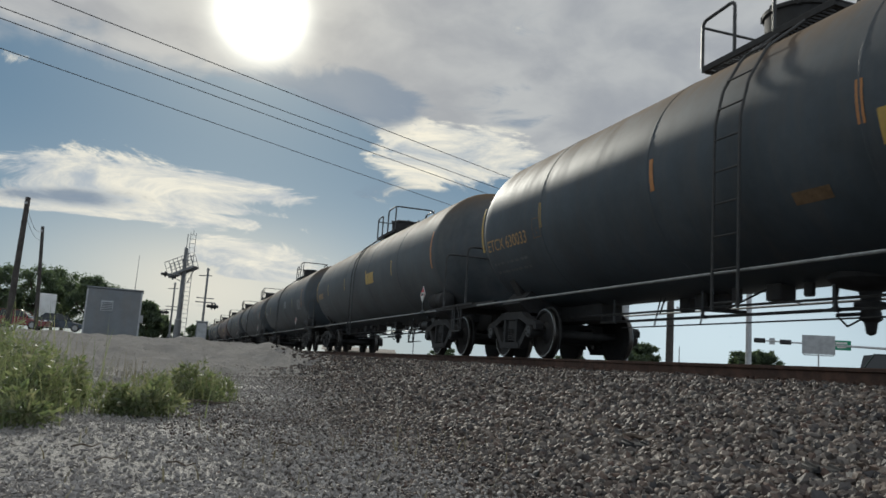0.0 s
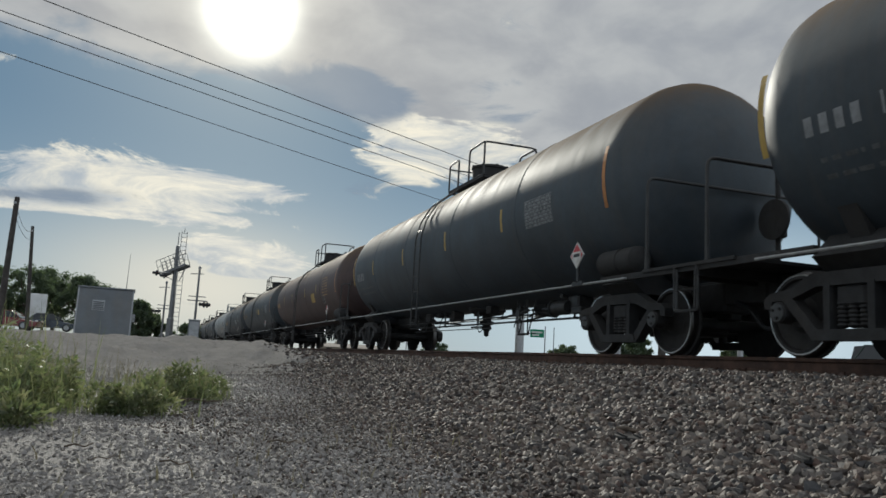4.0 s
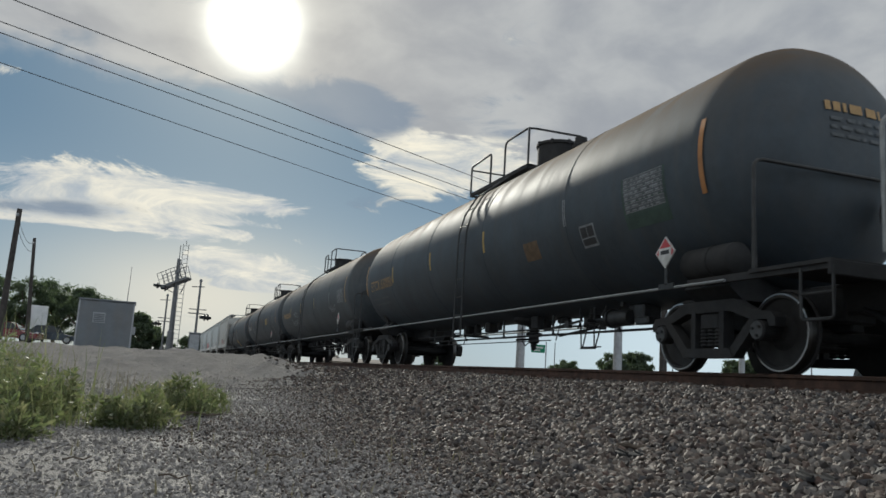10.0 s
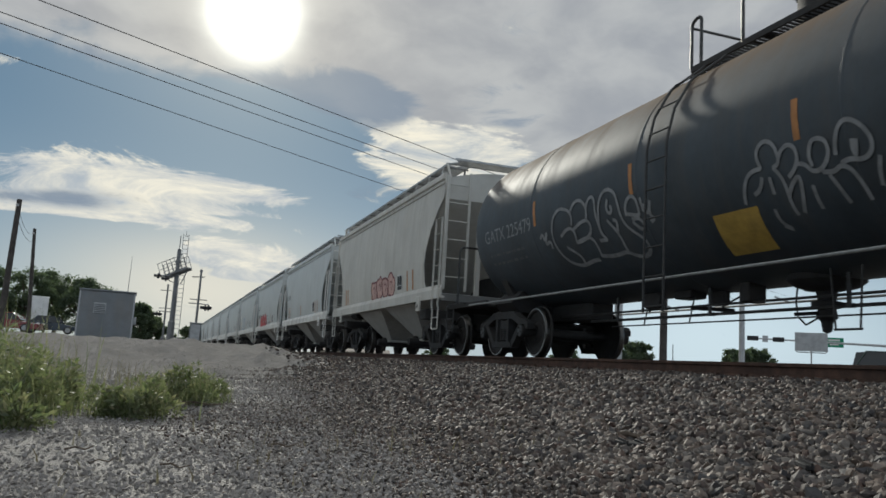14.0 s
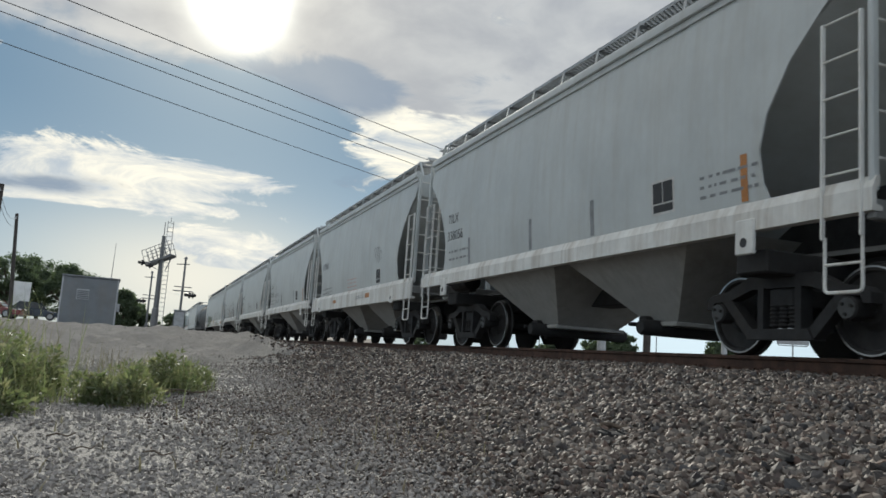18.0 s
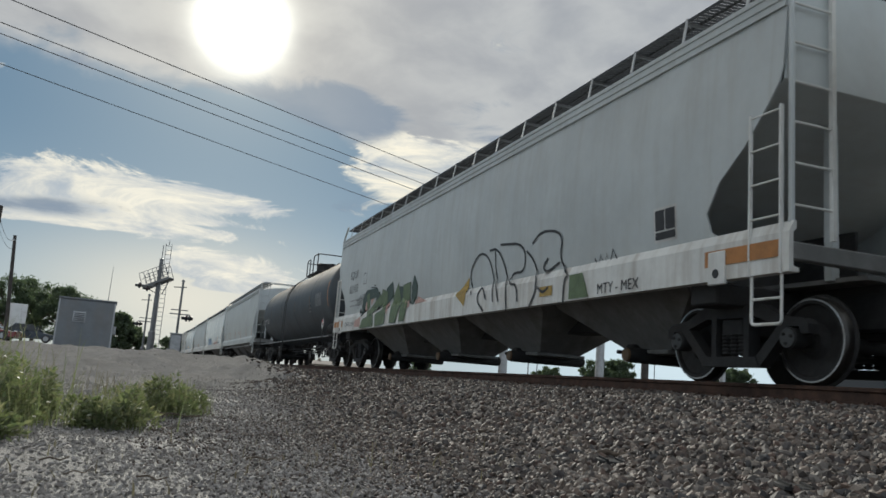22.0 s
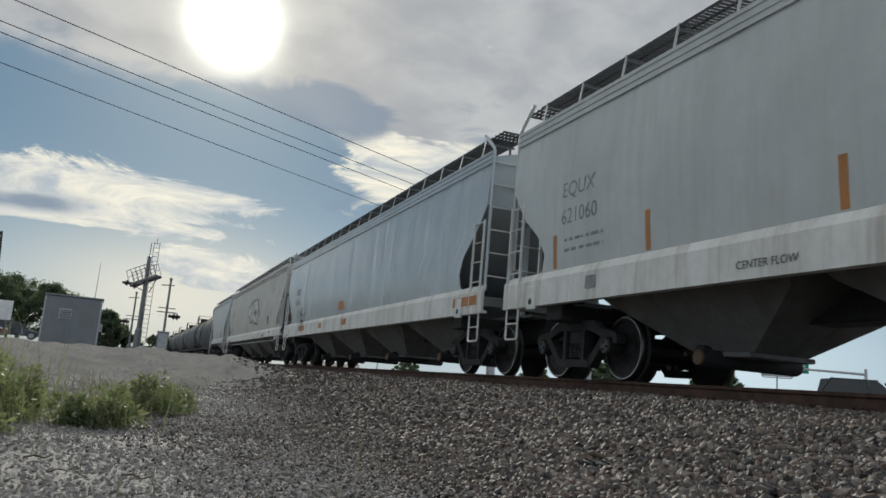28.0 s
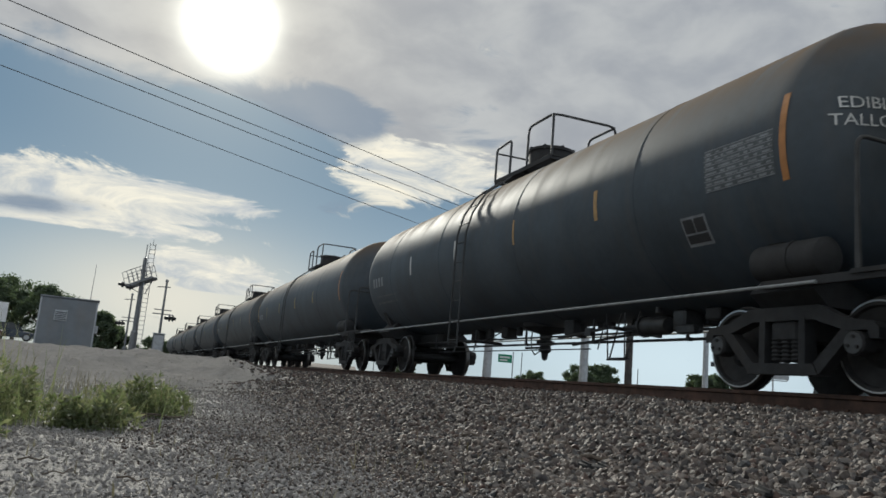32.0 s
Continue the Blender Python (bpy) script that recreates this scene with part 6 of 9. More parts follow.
PUFF_LETTERS_C = [[(-2.62, 2.76), (-2.61, 2.9), (-2.75, 2.8), (-2.87, 2.62), (-2.95, 2.45), (-3.02, 2.23), (-3.01, 2.04), (-2.93, 1.91), (-2.75, 1.89), (-2.6, 2.01), (-2.67, 2.19), (-2.64, 2.51)],
    [(-2.19, 2.4), (-2.35, 2.49), (-2.51, 2.41), (-2.62, 2.2), (-2.53, 2.07), (-2.49, 1.96), (-2.35, 1.94), (-2.23, 2.06), (-2.17, 2.21)],
    [(-1.66, 2.14), (-1.8, 2.24), (-1.98, 2.33), (-2.15, 2.26), (-2.2, 2.1), (-2.13, 1.96), (-1.97, 1.94), (-1.77, 2.02)]]
PUFF_STAR = [[(-3.26, 2.66), (-3.3, 2.19)],
    [(-3.08, 2.41), (-3.51, 2.43)],
    [(-3.16, 2.53), (-3.45, 2.28)],
    [(-3.38, 2.54), (-3.19, 2.31)],
    [(-2.59, 3.02), (-2.62, 3.13)],
    [(-2.69, 2.91), (-2.71, 3.02)]]
CHALK_REAR_A = [[(4.46, 1.89), (4.28, 1.96), (4.11, 1.98), (4.02, 1.91), (4.02, 1.82), (4.07, 1.75), (3.89, 1.75), (3.66, 1.79), (3.54, 1.86), (3.51, 1.95), (3.58, 2.02), (3.72, 2.02), (3.89, 1.98), (4.03, 1.94)],
    [(4.05, 2.01), (4, 2.1), (4.03, 2.21), (4.18, 2.28), (4.36, 2.31), (4.51, 2.26), (4.63, 2.16), (4.71, 2), (4.74, 1.85), (4.69, 1.68), (4.59, 1.55), (4.41, 1.46), (4.19, 1.43), (3.9, 1.47), (3.69, 1.47)],
    [(4.01, 2.22), (3.91, 2.31), (3.76, 2.35), (3.62, 2.3), (3.54, 2.21), (3.55, 2.1), (3.59, 2.04)],
    [(3.55, 2.17), (3.48, 2.28), (3.38, 2.33), (3.3, 2.31), (3.28, 2.2), (3.31, 2.08), (3.3, 1.93), (3.3, 1.78)]]
CHALK_REAR_B = [[(4.4, 1.72), (4.2, 1.61), (4.12, 1.54), (4.15, 1.46)],
    [(4.06, 1.75), (3.82, 1.78), (3.63, 1.78), (3.55, 1.7), (3.55, 1.59), (3.59, 1.49)],
    [(3.26, 1.98), (3.2, 2.15), (3.11, 2.28), (2.99, 2.35), (2.85, 2.34), (2.73, 2.27), (2.69, 2.13), (2.69, 1.98), (2.66, 1.84), (2.55, 1.73), (2.43, 1.65), (2.35, 1.57), (2.37, 1.47), (2.5, 1.41), (2.64, 1.4), (2.79, 1.44), (2.92, 1.5), (3.13, 1.48), (3.34, 1.48), (3.58, 1.51)],
    [(3.26, 1.98), (3.29, 1.9), (3.29, 1.75), (3.18, 1.69), (3.42, 1.7)],
    [(2.93, 2.21), (3, 2.1), (2.97, 2.02), (2.88, 2.02), (2.86, 2.1), (2.91, 2.1)]]
CHALK_REAR_C = [[(3.05, 1.94), (2.95, 1.83), (2.89, 1.74), (2.87, 1.65), (2.89, 1.55), (2.87, 1.5)],
    [(2.91, 1.92), (2.81, 1.9), (2.88, 1.74), (2.93, 1.82)],
    [(2.55, 1.92), (2.54, 2.03), (2.45, 2.13), (2.34, 2.16), (2.25, 2.1), (2.24, 1.99), (2.25, 1.88), (2.39, 1.91), (2.52, 1.94)],
    [(2.45, 1.86), (2.31, 1.86), (2.23, 1.8), (2.25, 1.71), (2.32, 1.71), (2.39, 1.77), (2.45, 1.83)],
    [(2.15, 2.1), (2.15, 1.94), (2.12, 1.91), (2.1, 2.03), (2.09, 1.9), (2.04, 1.88), (1.93, 2.07), (2.02, 1.91), (2.02, 1.76), (1.95, 1.84), (2.06, 1.77)],
    [(5.17, 1.94), (5.03, 2.02), (5.05, 1.87), (4.84, 2.06), (5.06, 1.81), (4.83, 1.88), (4.86, 1.75)]]
CHALK_FRONT_A = [[(0.32, 1.7), (0.27, 1.83), (0.17, 1.96), (0.04, 2.01), (-0.08, 2), (-0.04, 2.09), (-0.05, 2.19), (-0.13, 2.26), (-0.23, 2.26), (-0.31, 2.19), (-0.34, 2.08), (-0.32, 2), (-0.23, 1.98)],
    [(-0.34, 2.06), (-0.4, 2.13), (-0.5, 2.16), (-0.58, 2.1), (-0.58, 2), (-0.51, 1.91), (-0.4, 1.85)],
    [(-0.23, 1.98), (-0.29, 1.91), (-0.32, 1.81), (-0.31, 1.7), (-0.29, 1.59), (-0.3, 1.5)],
    [(-0.05, 1.92), (0.02, 1.81), (0.14, 1.77)],
    [(-0.15, 1.9), (-0.14, 1.78), (-0.13, 1.73)],
    [(-0.3, 1.67), (-0.39, 1.77), (-0.54, 1.86), (-0.51, 1.72), (-0.44, 1.59), (-0.39, 1.51)]]
CHALK_FRONT_B = [[(-0.56, 1.95), (-0.65, 1.93), (-0.71, 1.84), (-0.82, 1.84), (-0.91, 1.9), (-0.97, 1.99), (-0.95, 2.09), (-0.87, 2.13), (-0.78, 2.12), (-0.72, 2), (-0.73, 1.89)],
    [(-0.65, 1.73), (-0.63, 1.59), (-0.63, 1.51)],
    [(-1.03, 1.93), (-1.07, 2.08), (-1.13, 2.18), (-1.21, 2.22), (-1.33, 2.17), (-1.42, 2.06), (-1.45, 1.96), (-1.41, 1.87), (-1.3, 1.83), (-1.17, 1.87), (-1.06, 1.85)],
    [(-1.25, 2.03), (-1.23, 1.95), (-1.24, 1.86), (-1.29, 2.02)],
    [(-0.82, 1.82), (-0.96, 1.79), (-1.05, 1.84), (-1.15, 1.78), (-1.2, 1.64), (-1.2, 1.5)],
    [(-0.89, 1.78), (-0.94, 1.64), (-0.97, 1.51)],
    [(-1.48, 1.83), (-1.42, 1.72), (-1.38, 1.59)],
    [(-0.04, 1.6), (-0.02, 1.47), (-0.14, 1.38), (-0.03, 1.44)]]
RED_BUBBLES = [[(3.07, 1.5), (3.1, 1.78), (2.97, 2), (2.74, 2.13), (2.44, 2.12), (2.15, 2.01), (2.06, 1.83), (2.03, 1.65), (1.95, 1.45)],
    [(1.95, 1.45), (2.1, 1.84), (2.06, 2.05), (1.88, 2.18), (1.61, 2.18), (1.31, 2.11), (1.15, 1.97), (1.07, 1.78), (1.06, 1.48)],
    [(1.11, 1.49), (1.07, 1.78), (0.99, 1.97), (0.76, 2.12), (0.51, 2.19), (0.3, 2.16), (0.06, 2.05), (-0.06, 1.88), (-0.19, 1.72), (-0.31, 1.55), (-0.28, 1.48)]]
RED_HOLES = [[(0.04, 1.66), (0.11, 1.58), (0.25, 1.56), (0.39, 1.62), (0.45, 1.72), (0.38, 1.8), (0.24, 1.82), (0.1, 1.76)],
    [(1.19, 1.69), (1.24, 1.64), (1.35, 1.62), (1.47, 1.67), (1.51, 1.74), (1.46, 1.79), (1.35, 1.81), (1.23, 1.76)]]
HEART = [[(-0.54, 1.8), (-0.41, 1.93), (-0.35, 2.05), (-0.45, 2.08), (-0.54, 1.98), (-0.61, 2.07), (-0.67, 2.01), (-0.63, 1.89), (-0.54, 1.8)],
    [(-0.88, 1.65), (-1.63, 1.64)],
    [(-0.91, 1.6), (-1.6, 1.61)]]
OUTLINE_TAG_A = [[(-0.59, 2.12), (-0.6, 2.45), (-0.91, 2.54), (-1.23, 2.58), (-1.63, 2.52), (-1.85, 2.44), (-2.45, 2.32), (-2.61, 2.16), (-3.02, 1.68), (-3.35, 1.4)],
    [(-2.54, 2.27), (-2.64, 2.02), (-2.72, 1.79), (-2.93, 1.4), (-2.59, 1.56)],
    [(-1.98, 2.2), (-2.21, 2.13), (-2.48, 1.99), (-2.56, 1.82), (-2.65, 1.59)],
    [(-2.41, 2.29), (-2.41, 2.03)],
    [(-1.81, 2.45), (-1.75, 2.02)],
    [(-1.11, 2.54), (-1.13, 1.99)],
    [(-2.28, 1.85), (-2.01, 1.96), (-1.72, 2.06), (-1.49, 2.06), (-1.34, 1.96), (-1.29, 1.76), (-1.48, 1.45)],
    [(-1.11, 1.5), (-0.98, 1.68), (-0.93, 1.89), (-1.1, 1.94), (-1.29, 1.76)],
    [(-1.34, 1.92), (-1.49, 1.99), (-1.67, 1.89), (-1.78, 1.7), (-1.8, 1.54), (-1.82, 1.3), (-1.75, 1.23)]]
OUTLINE_TAG_B = [[(0.22, 2.33), (0.03, 2.42), (-0.24, 2.39), (-0.49, 2.29), (-0.67, 2.15), (-0.85, 1.82), (-1, 1.55), (-1.36, 1.38)],
    [(-0.18, 2.13), (-0.22, 1.64)],
    [(0.06, 1.85), (-0.5, 1.8)],
    [(-0.03, 1.97), (-0.44, 1.66)],
    [(1.72, 2.15), (1.49, 2.38), (1.23, 2.51), (0.9, 2.14), (0.74, 1.74), (0.54, 1.43)],
    [(1.26, 2.07), (0.89, 2.03), (0.61, 2.01), (0.43, 2.08), (0.42, 2.36), (0.36, 1.98), (0.08, 1.49)],
    [(1.35, 1.86), (1.23, 1.7), (1.11, 1.88), (1.46, 1.77)],
    [(-2.16, 1.43), (-2.57, 1.17)]]
CHALK_WORDS_A = [[(4.56, 1.99), (4.66, 1.86), (4.66, 1.74), (4.57, 1.71), (4.45, 1.79), (4.43, 1.93), (4.48, 2.01)],
    [(4.35, 1.83), (4.29, 1.71), (4.46, 1.7)],
    [(4.19, 1.83), (4.14, 1.74), (4.07, 1.7), (3.97, 1.73), (3.93, 1.86)],
    [(4.01, 1.86), (3.87, 1.88), (3.73, 1.9), (3.72, 1.79), (3.7, 1.69)],
    [(3.8, 1.91), (3.91, 1.8)],
    [(3.57, 1.87), (3.38, 1.9), (3.33, 1.82), (3.34, 1.74), (3.53, 1.75), (3.57, 1.87)],
    [(3.44, 1.86), (3.45, 1.78)],
    [(3.1, 1.72), (2.99, 1.79), (2.9, 1.88), (2.99, 1.93), (3.15, 1.93), (3.13, 1.82)],
    [(3.84, 2.12), (3.85, 2.18), (3.76, 2.24), (3.61, 2.25), (3.61, 2.2), (3.72, 2.13), (3.83, 2.11)]]
CHALK_WORDS_B = [[(3.56, 2.18), (3.47, 2.28), (3.36, 2.28), (3.35, 2.21), (3.46, 2.16), (3.39, 2.06), (3.33, 2.05)],
    [(3.46, 2.29), (3.54, 2.05)],
    [(3.27, 2.13), (3.17, 2.29), (3.1, 2.32), (3.08, 2.24), (3.16, 2.16), (3.24, 2.1), (3.1, 2.06)],
    [(3, 2.19), (2.87, 2.23), (2.81, 2.11), (2.89, 2.04), (3.01, 2.04)]]
BLUE_TAG_A = [[(2.09, 1.82), (2.29, 1.98), (2.33, 2.17), (2.31, 2.32), (2.2, 2.36), (2.08, 2.34), (2.01, 2.24), (2, 2.18)],
    [(2, 2.24), (1.96, 2.38), (1.86, 2.43), (1.73, 2.38), (1.63, 2.29), (1.57, 2.1), (1.59, 1.89), (1.67, 1.79), (1.82, 1.75)],
    [(1.62, 2.17), (1.56, 2.33), (1.45, 2.38), (1.36, 2.34), (1.32, 2.21), (1.32, 1.88)],
    [(1.32, 2.23), (1.26, 2.35), (1.16, 2.37), (1.07, 2.3), (1.1, 2.1), (1.15, 1.74)],
    [(1.09, 2.25), (1.01, 2.36), (0.93, 2.39), (0.86, 2.32), (0.87, 2.09), (0.91, 1.89)],
    [(0.85, 2.21), (0.79, 2.32), (0.73, 2.35), (0.64, 2.3), (0.62, 2.17), (0.65, 1.98), (0.7, 1.74)],
    [(2.09, 1.82), (2.26, 1.8), (2.35, 1.69), (2.39, 1.51)]]
BLUE_TAG_B = [[(1.82, 1.75), (1.67, 1.73), (1.53, 1.63), (1.45, 1.5)],
    [(1.15, 1.74), (1.03, 1.72), (0.94, 1.62), (0.89, 1.48)],
    [(0.66, 1.78), (0.55, 1.77), (0.48, 1.69)]]
BLACK_TAG = [[(1.98, 1.74), (1.94, 1.5)],
    [(0.89, 1.78), (0.84, 1.6), (0.8, 1.49)],
    [(0.62, 2.07), (0.71, 1.75)]]
LOOSE_TAG = [[(6.66, 1.9), (6.71, 1.69), (6.63, 1.41), (6.49, 1.13)],
    [(6.53, 1.94), (6.59, 1.68), (6.34, 1.42), (6.54, 1.78)],
    [(6.49, 1.95), (6.41, 2.02), (6.25, 1.99), (6.12, 1.89), (6.14, 1.77), (6.3, 1.75), (6.41, 1.84), (6.45, 1.95)],
    [(6.34, 1.74), (6.39, 1.54), (6.22, 1.36), (6.22, 1.62), (6.1, 1.4), (6.11, 1.61)],
    [(6.06, 1.85), (5.92, 1.42), (5.84, 1.36)],
    [(6.03, 1.7), (5.87, 1.87), (5.84, 1.84), (5.88, 1.72), (5.99, 1.72)],
    [(6.42, 1.33), (6.21, 1.15)],
    [(6.58, 1.32), (6.34, 1.33), (5.88, 1.37)]]
PUFF_LETTERS = PUFF_LETTERS_A + PUFF_LETTERS_B + PUFF_LETTERS_C
CHALK_REAR = CHALK_REAR_A + CHALK_REAR_B + CHALK_REAR_C
CHALK_FRONT = CHALK_FRONT_A + CHALK_FRONT_B
OUTLINE_TAG = OUTLINE_TAG_A + OUTLINE_TAG_B
CHALK_WORDS = CHALK_WORDS_A + CHALK_WORDS_B
BLUE = BLUE_TAG_A + BLUE_TAG_B


def on_head(a, b, h):
    """A point of the dished front head: a across, b up."""
    r2 = min((a * a + (b - SIZE[1]) ** 2) / (SIZE[0] * SIZE[0]), 0.97)
    return (a, -(h - 0.72 + 0.72 * math.sqrt(max(0.0, 1 - r2 ** 1.25))) - 0.014, b)


def head_marks(tone, text=""):
    """Small stencil lines on the front head."""
    def f(car, h):
        surf = lambda a, b: on_head(-a, b, h)
        if text:
            part("lettering", lettering(surf, text, 0.34, 3.05, 0.16, "lettering", M[tone]), car)
        else:
            tagged(part("head_stencil", block(surf, 0.34, 3.05, 0.85, 1, 0.17, "head_stencil", M[tone], 4, 0.9), car), kind="stuff")
        tagged(part("head_stencil", block(surf, 0.28, 2.93, 0.75, 3, 0.10, "head_stencil", M["plate"], 6, 0.6), car), kind="stuff")
    return f


def front_words(car, h):
    """White words on the front head."""
    surf = lambda a, b: on_head(a, b, h)
    for text, x, z in (("EDIBLE", -1.26, 2.68), ("TALLOW", -1.33, 2.50)):
        me = kept(("front", text), lambda: lettering(lambda a, b: surf(-a, b), text, -x, z, 0.17, "lettering", M["white"]))
        part("lettering", me, car, None, "white stencilled word")


BLACK = "black tank car with weathered glossy paint"
TANKS = {
    1: dict(paint="black", label="black tank car with orange stencils and ladder", marks=[marks_of("630033", owner="ETCX", tone="cream", size=0.31, at=7.79, z0=2.0), plate_mark(5.72, 2.03, "dim", 0.28), label_panel(-1.75, 2.1, 0.75, 0.32, "yellow"), label_panel(-0.4, 1.68, 0.5, 0.12, "dim"), placard_at(-6.9)],
            strips=[(-7.6, "orange"), (-4.3, "orange"), (-1.2, "orange"), (2.1, "orange"), (5.4, "yellow"), (8.0, "yellow")], ladder=0.5, rig=1, top=0.78),
    2: dict(paint="charcoal", label="faded charcoal tank car with yellow label panel", marks=[label_panel(-1.4, 2.3, 0.95, 0.34, "yellow"), placard_at(-7.2), marks_of("", "cream")], ladder=0.6),
    3: dict(paint="black", label=BLACK, marks=[data_block(-5.54, 2.43), label_panel(-1.4, 2.39, 0.66, 0.34, "inkfaint"), placard_at(-5.55, "1993"), marks_of("", "inkfaint")], rig=1, front=2.0, radius=1.56, strips=[(-6.97, "orange"), (-3.94, "yellow"), (-1.0, "inkfaint"), (2.1, "inkfaint"), (5.2, "yellow"), (7.9, "yellow")]),
    4: dict(paint="black", label=BLACK + " and white stencils", marks=[data_block(-6.0, 2.58), placard_at(-6.78, "", 1.47), label_panel(-3.5, 2.92, 2.3, 0.7, "maroon"), head_marks("white", "TILX 191621"), marks_of("191621", "inkfaint", size=0.3), label_panel(2.6, 2.2, 0.8, 0.25, "inkfaint")], strips=[(-7.3, "orange"), (-4.67, "orange"), (-1.7, "inkfaint"), (1.4, "inkfaint"), (4.6, "yellow"), (7.7, "yellow")], len=16.38),
    5: dict(paint="black", label=BLACK, marks=[data_block(-5.0), placard_at(-6.9), marks_of("", "inkfaint")]),
    6: dict(paint="maroon", label="dark maroon tank car with yellow label panel", marks=[data_block(-5.1, 2.7, "cream"), label_panel(-3.0, 2.07, 0.7, 0.36, "yellow"), tally_box(-4.95, 1.75), placard_at(-6.6), marks_of("", "cream")],
            strips=[(-7.6, "orange"), (-3.78, "yellow"), (-1.08, "yellow"), (2.6, "yellow"), (5.2, "yellow")], rig=1, radius=1.48),
    7: dict(paint="black", label=BLACK + " and orange stencils", marks=[data_block(-5.3), label_panel(-2.0, 2.25, 0.7, 0.34, "yellow"), placard_at(-6.2), marks_of("", "dim", bars=9)], inset=1.35, top=0.45),
    8: dict(paint="black", label="black tank car with bright orange number", marks=[marks_of("630099", owner="ETCX", tone="cream", size=0.36, at=7.63, z0=2.07), plate_mark(5.22, 2.08, "dim", 0.28), data_block(-5.0), tally_box(-3.6, 1.9), label_panel(-3.0, 2.1, 0.9, 0.3, "inkfaint"), label_panel(0.6, 1.72, 1.1, 0.1, "dim"), placard_at(-6.4)], ladder=0.6, rig=1, strips=[(-7.6, "orange"), (-4.8, "dim"), (-1.6, "dim"), (1.6, "cream"), (4.9, "cream"), (8.0, "yellow")]),
    9: dict(paint="grey_tank", label="light grey tank car with red and white placard", marks=[data_table(-5.63, 2.55, 1.35, 0.5), label_panel(-3.7, 1.85, 0.66, 0.24, "cream"), tally_box(-4.7, 1.32), placard_at(-6.1, "1993", 1.5), marks_of("630112", owner="ETCX", tone="ink", size=0.31, at=8.09, z0=2.28), plate_mark(5.54, 2.24, "ink", 0.25)],
            strips=[(-5.07, "orange"), (-2.9, "orange"), (5.72, "orange")], style=1, ladder=0.78, radius=1.49, tail=1.15, front=1.98, valve=0.67, hang=-2.05, top=0.1),
    10: dict(paint="black", label="black tank car with faded orange number", marks=[marks_of("630050", owner="ETCX", tone="cream", size=0.4), label_panel(-3.3, 1.95, 0.55, 0.3, "dim"), label_panel(-6.75, 2.2, 1.0, 0.68, "dkgreen"), data_block(-6.30, 2.53, w=0.9), tally_box(-5.0, 1.78), placard_at(-7.25), head_marks("cream")], strips=[(-7.95, "orange"), (-4.6, "inkfaint"), (-1.3, "yellow"), (2.0, "yellow"), (5.2, "yellow"), (8.1, "cream")], rig=1, ladder=-0.35, len=17.3, radius=1.54, plan=(1.86, 1.2, -0.12, -1.31, -1.35), valve=-0.57, hang=-3.7, style=1),
    11: dict(paint="charcoal", label="charcoal tank car with pale spray-painted tags", marks=[sprayed(eased(CHALK_WORDS), 0.05, "inkfaint"), scrawl(-0.9, 1.9, 1.4, 0.35, "ghost", 12, 5, 0.04), scrawl(-4.3, 1.85, 1.0, 0.4, "ghost", 13, 4, 0.04), data_block(-6.1, 2.55), sprayed(WHITE_SCRAWL, 0.04, "inkfaint"), placard_at(-6.5, "1993", 1.52), marks_of("", "cream", at=6.95, size=0.38, z0=2.1, bars=9), head_marks("inkfaint")],
            strips=[(-7.43, "cream"), (-4.64, "inkfaint"), (-1.5, "yellow"), (1.9, "yellow"), (4.79, "yellow")], radius=1.55, inset=1.4),
    12: dict(paint="black", label="black tank car with white number and crown tag", marks=[marks_of("215118", owner="GATX", tone="white", size=0.30, at=7.55), label_panel(-2.7, 2.32, 0.66, 0.36, "yellow"), label_panel(-5.6, 2.35, 1.0, 0.42, "plate"), tally_box(-5.2, 1.6), placard_at(-5.56, "1993", 1.47), sprayed(CROWN, 0.035, "inkfaint")],
             strips=[(-6.95, "orange"), (-3.65, "orange"), (-0.6, "orange"), (2.8, "orange"), (5.69, "orange"), (8.1, "orange")], rig=1, radius=1.56, inset=0.85),
    13: dict(paint="black", label="black tank car with white graffiti and yellow panel", marks=[marks_of("225479", owner="GATX", tone="inkfaint", size=0.34, at=7.45, z0=2.12), sprayed(eased(CHALK_REAR), 0.05, "inkfaint"), sprayed(eased(CHALK_FRONT), 0.045, "inkfaint"), label_panel(0.6, 1.46, 0.74, 0.42, "yellow", -0.10)],
             strips=[(-7.7, "orange"), (-3.8, "orange"), (-0.62, "orange"), (2.33, "orange"), (5.26, "orange")], ladder=1.6, plan=(2.19, 0.21, 1.15, -0.6, 0.3), valve=0.5, hang=-0.22, narrow=True),
    24: dict(paint="black", label="black tank car with white number", marks=[marks_of("23261", owner="OXAX", tone="white", size=0.3, at=7.69, z0=2.0), data_block(-5.5, 2.6), tally_box(-4.2, 2.0), placard_at(-7.2)], style=1, rig=1, ladder=0.6, strips=[(-7.6, "orange"), (-4.4, "dim"), (-1.2, "dim"), (2.0, "dim"), (5.2, "dim")]),
}
SH = "short pale grey covered hopper car"
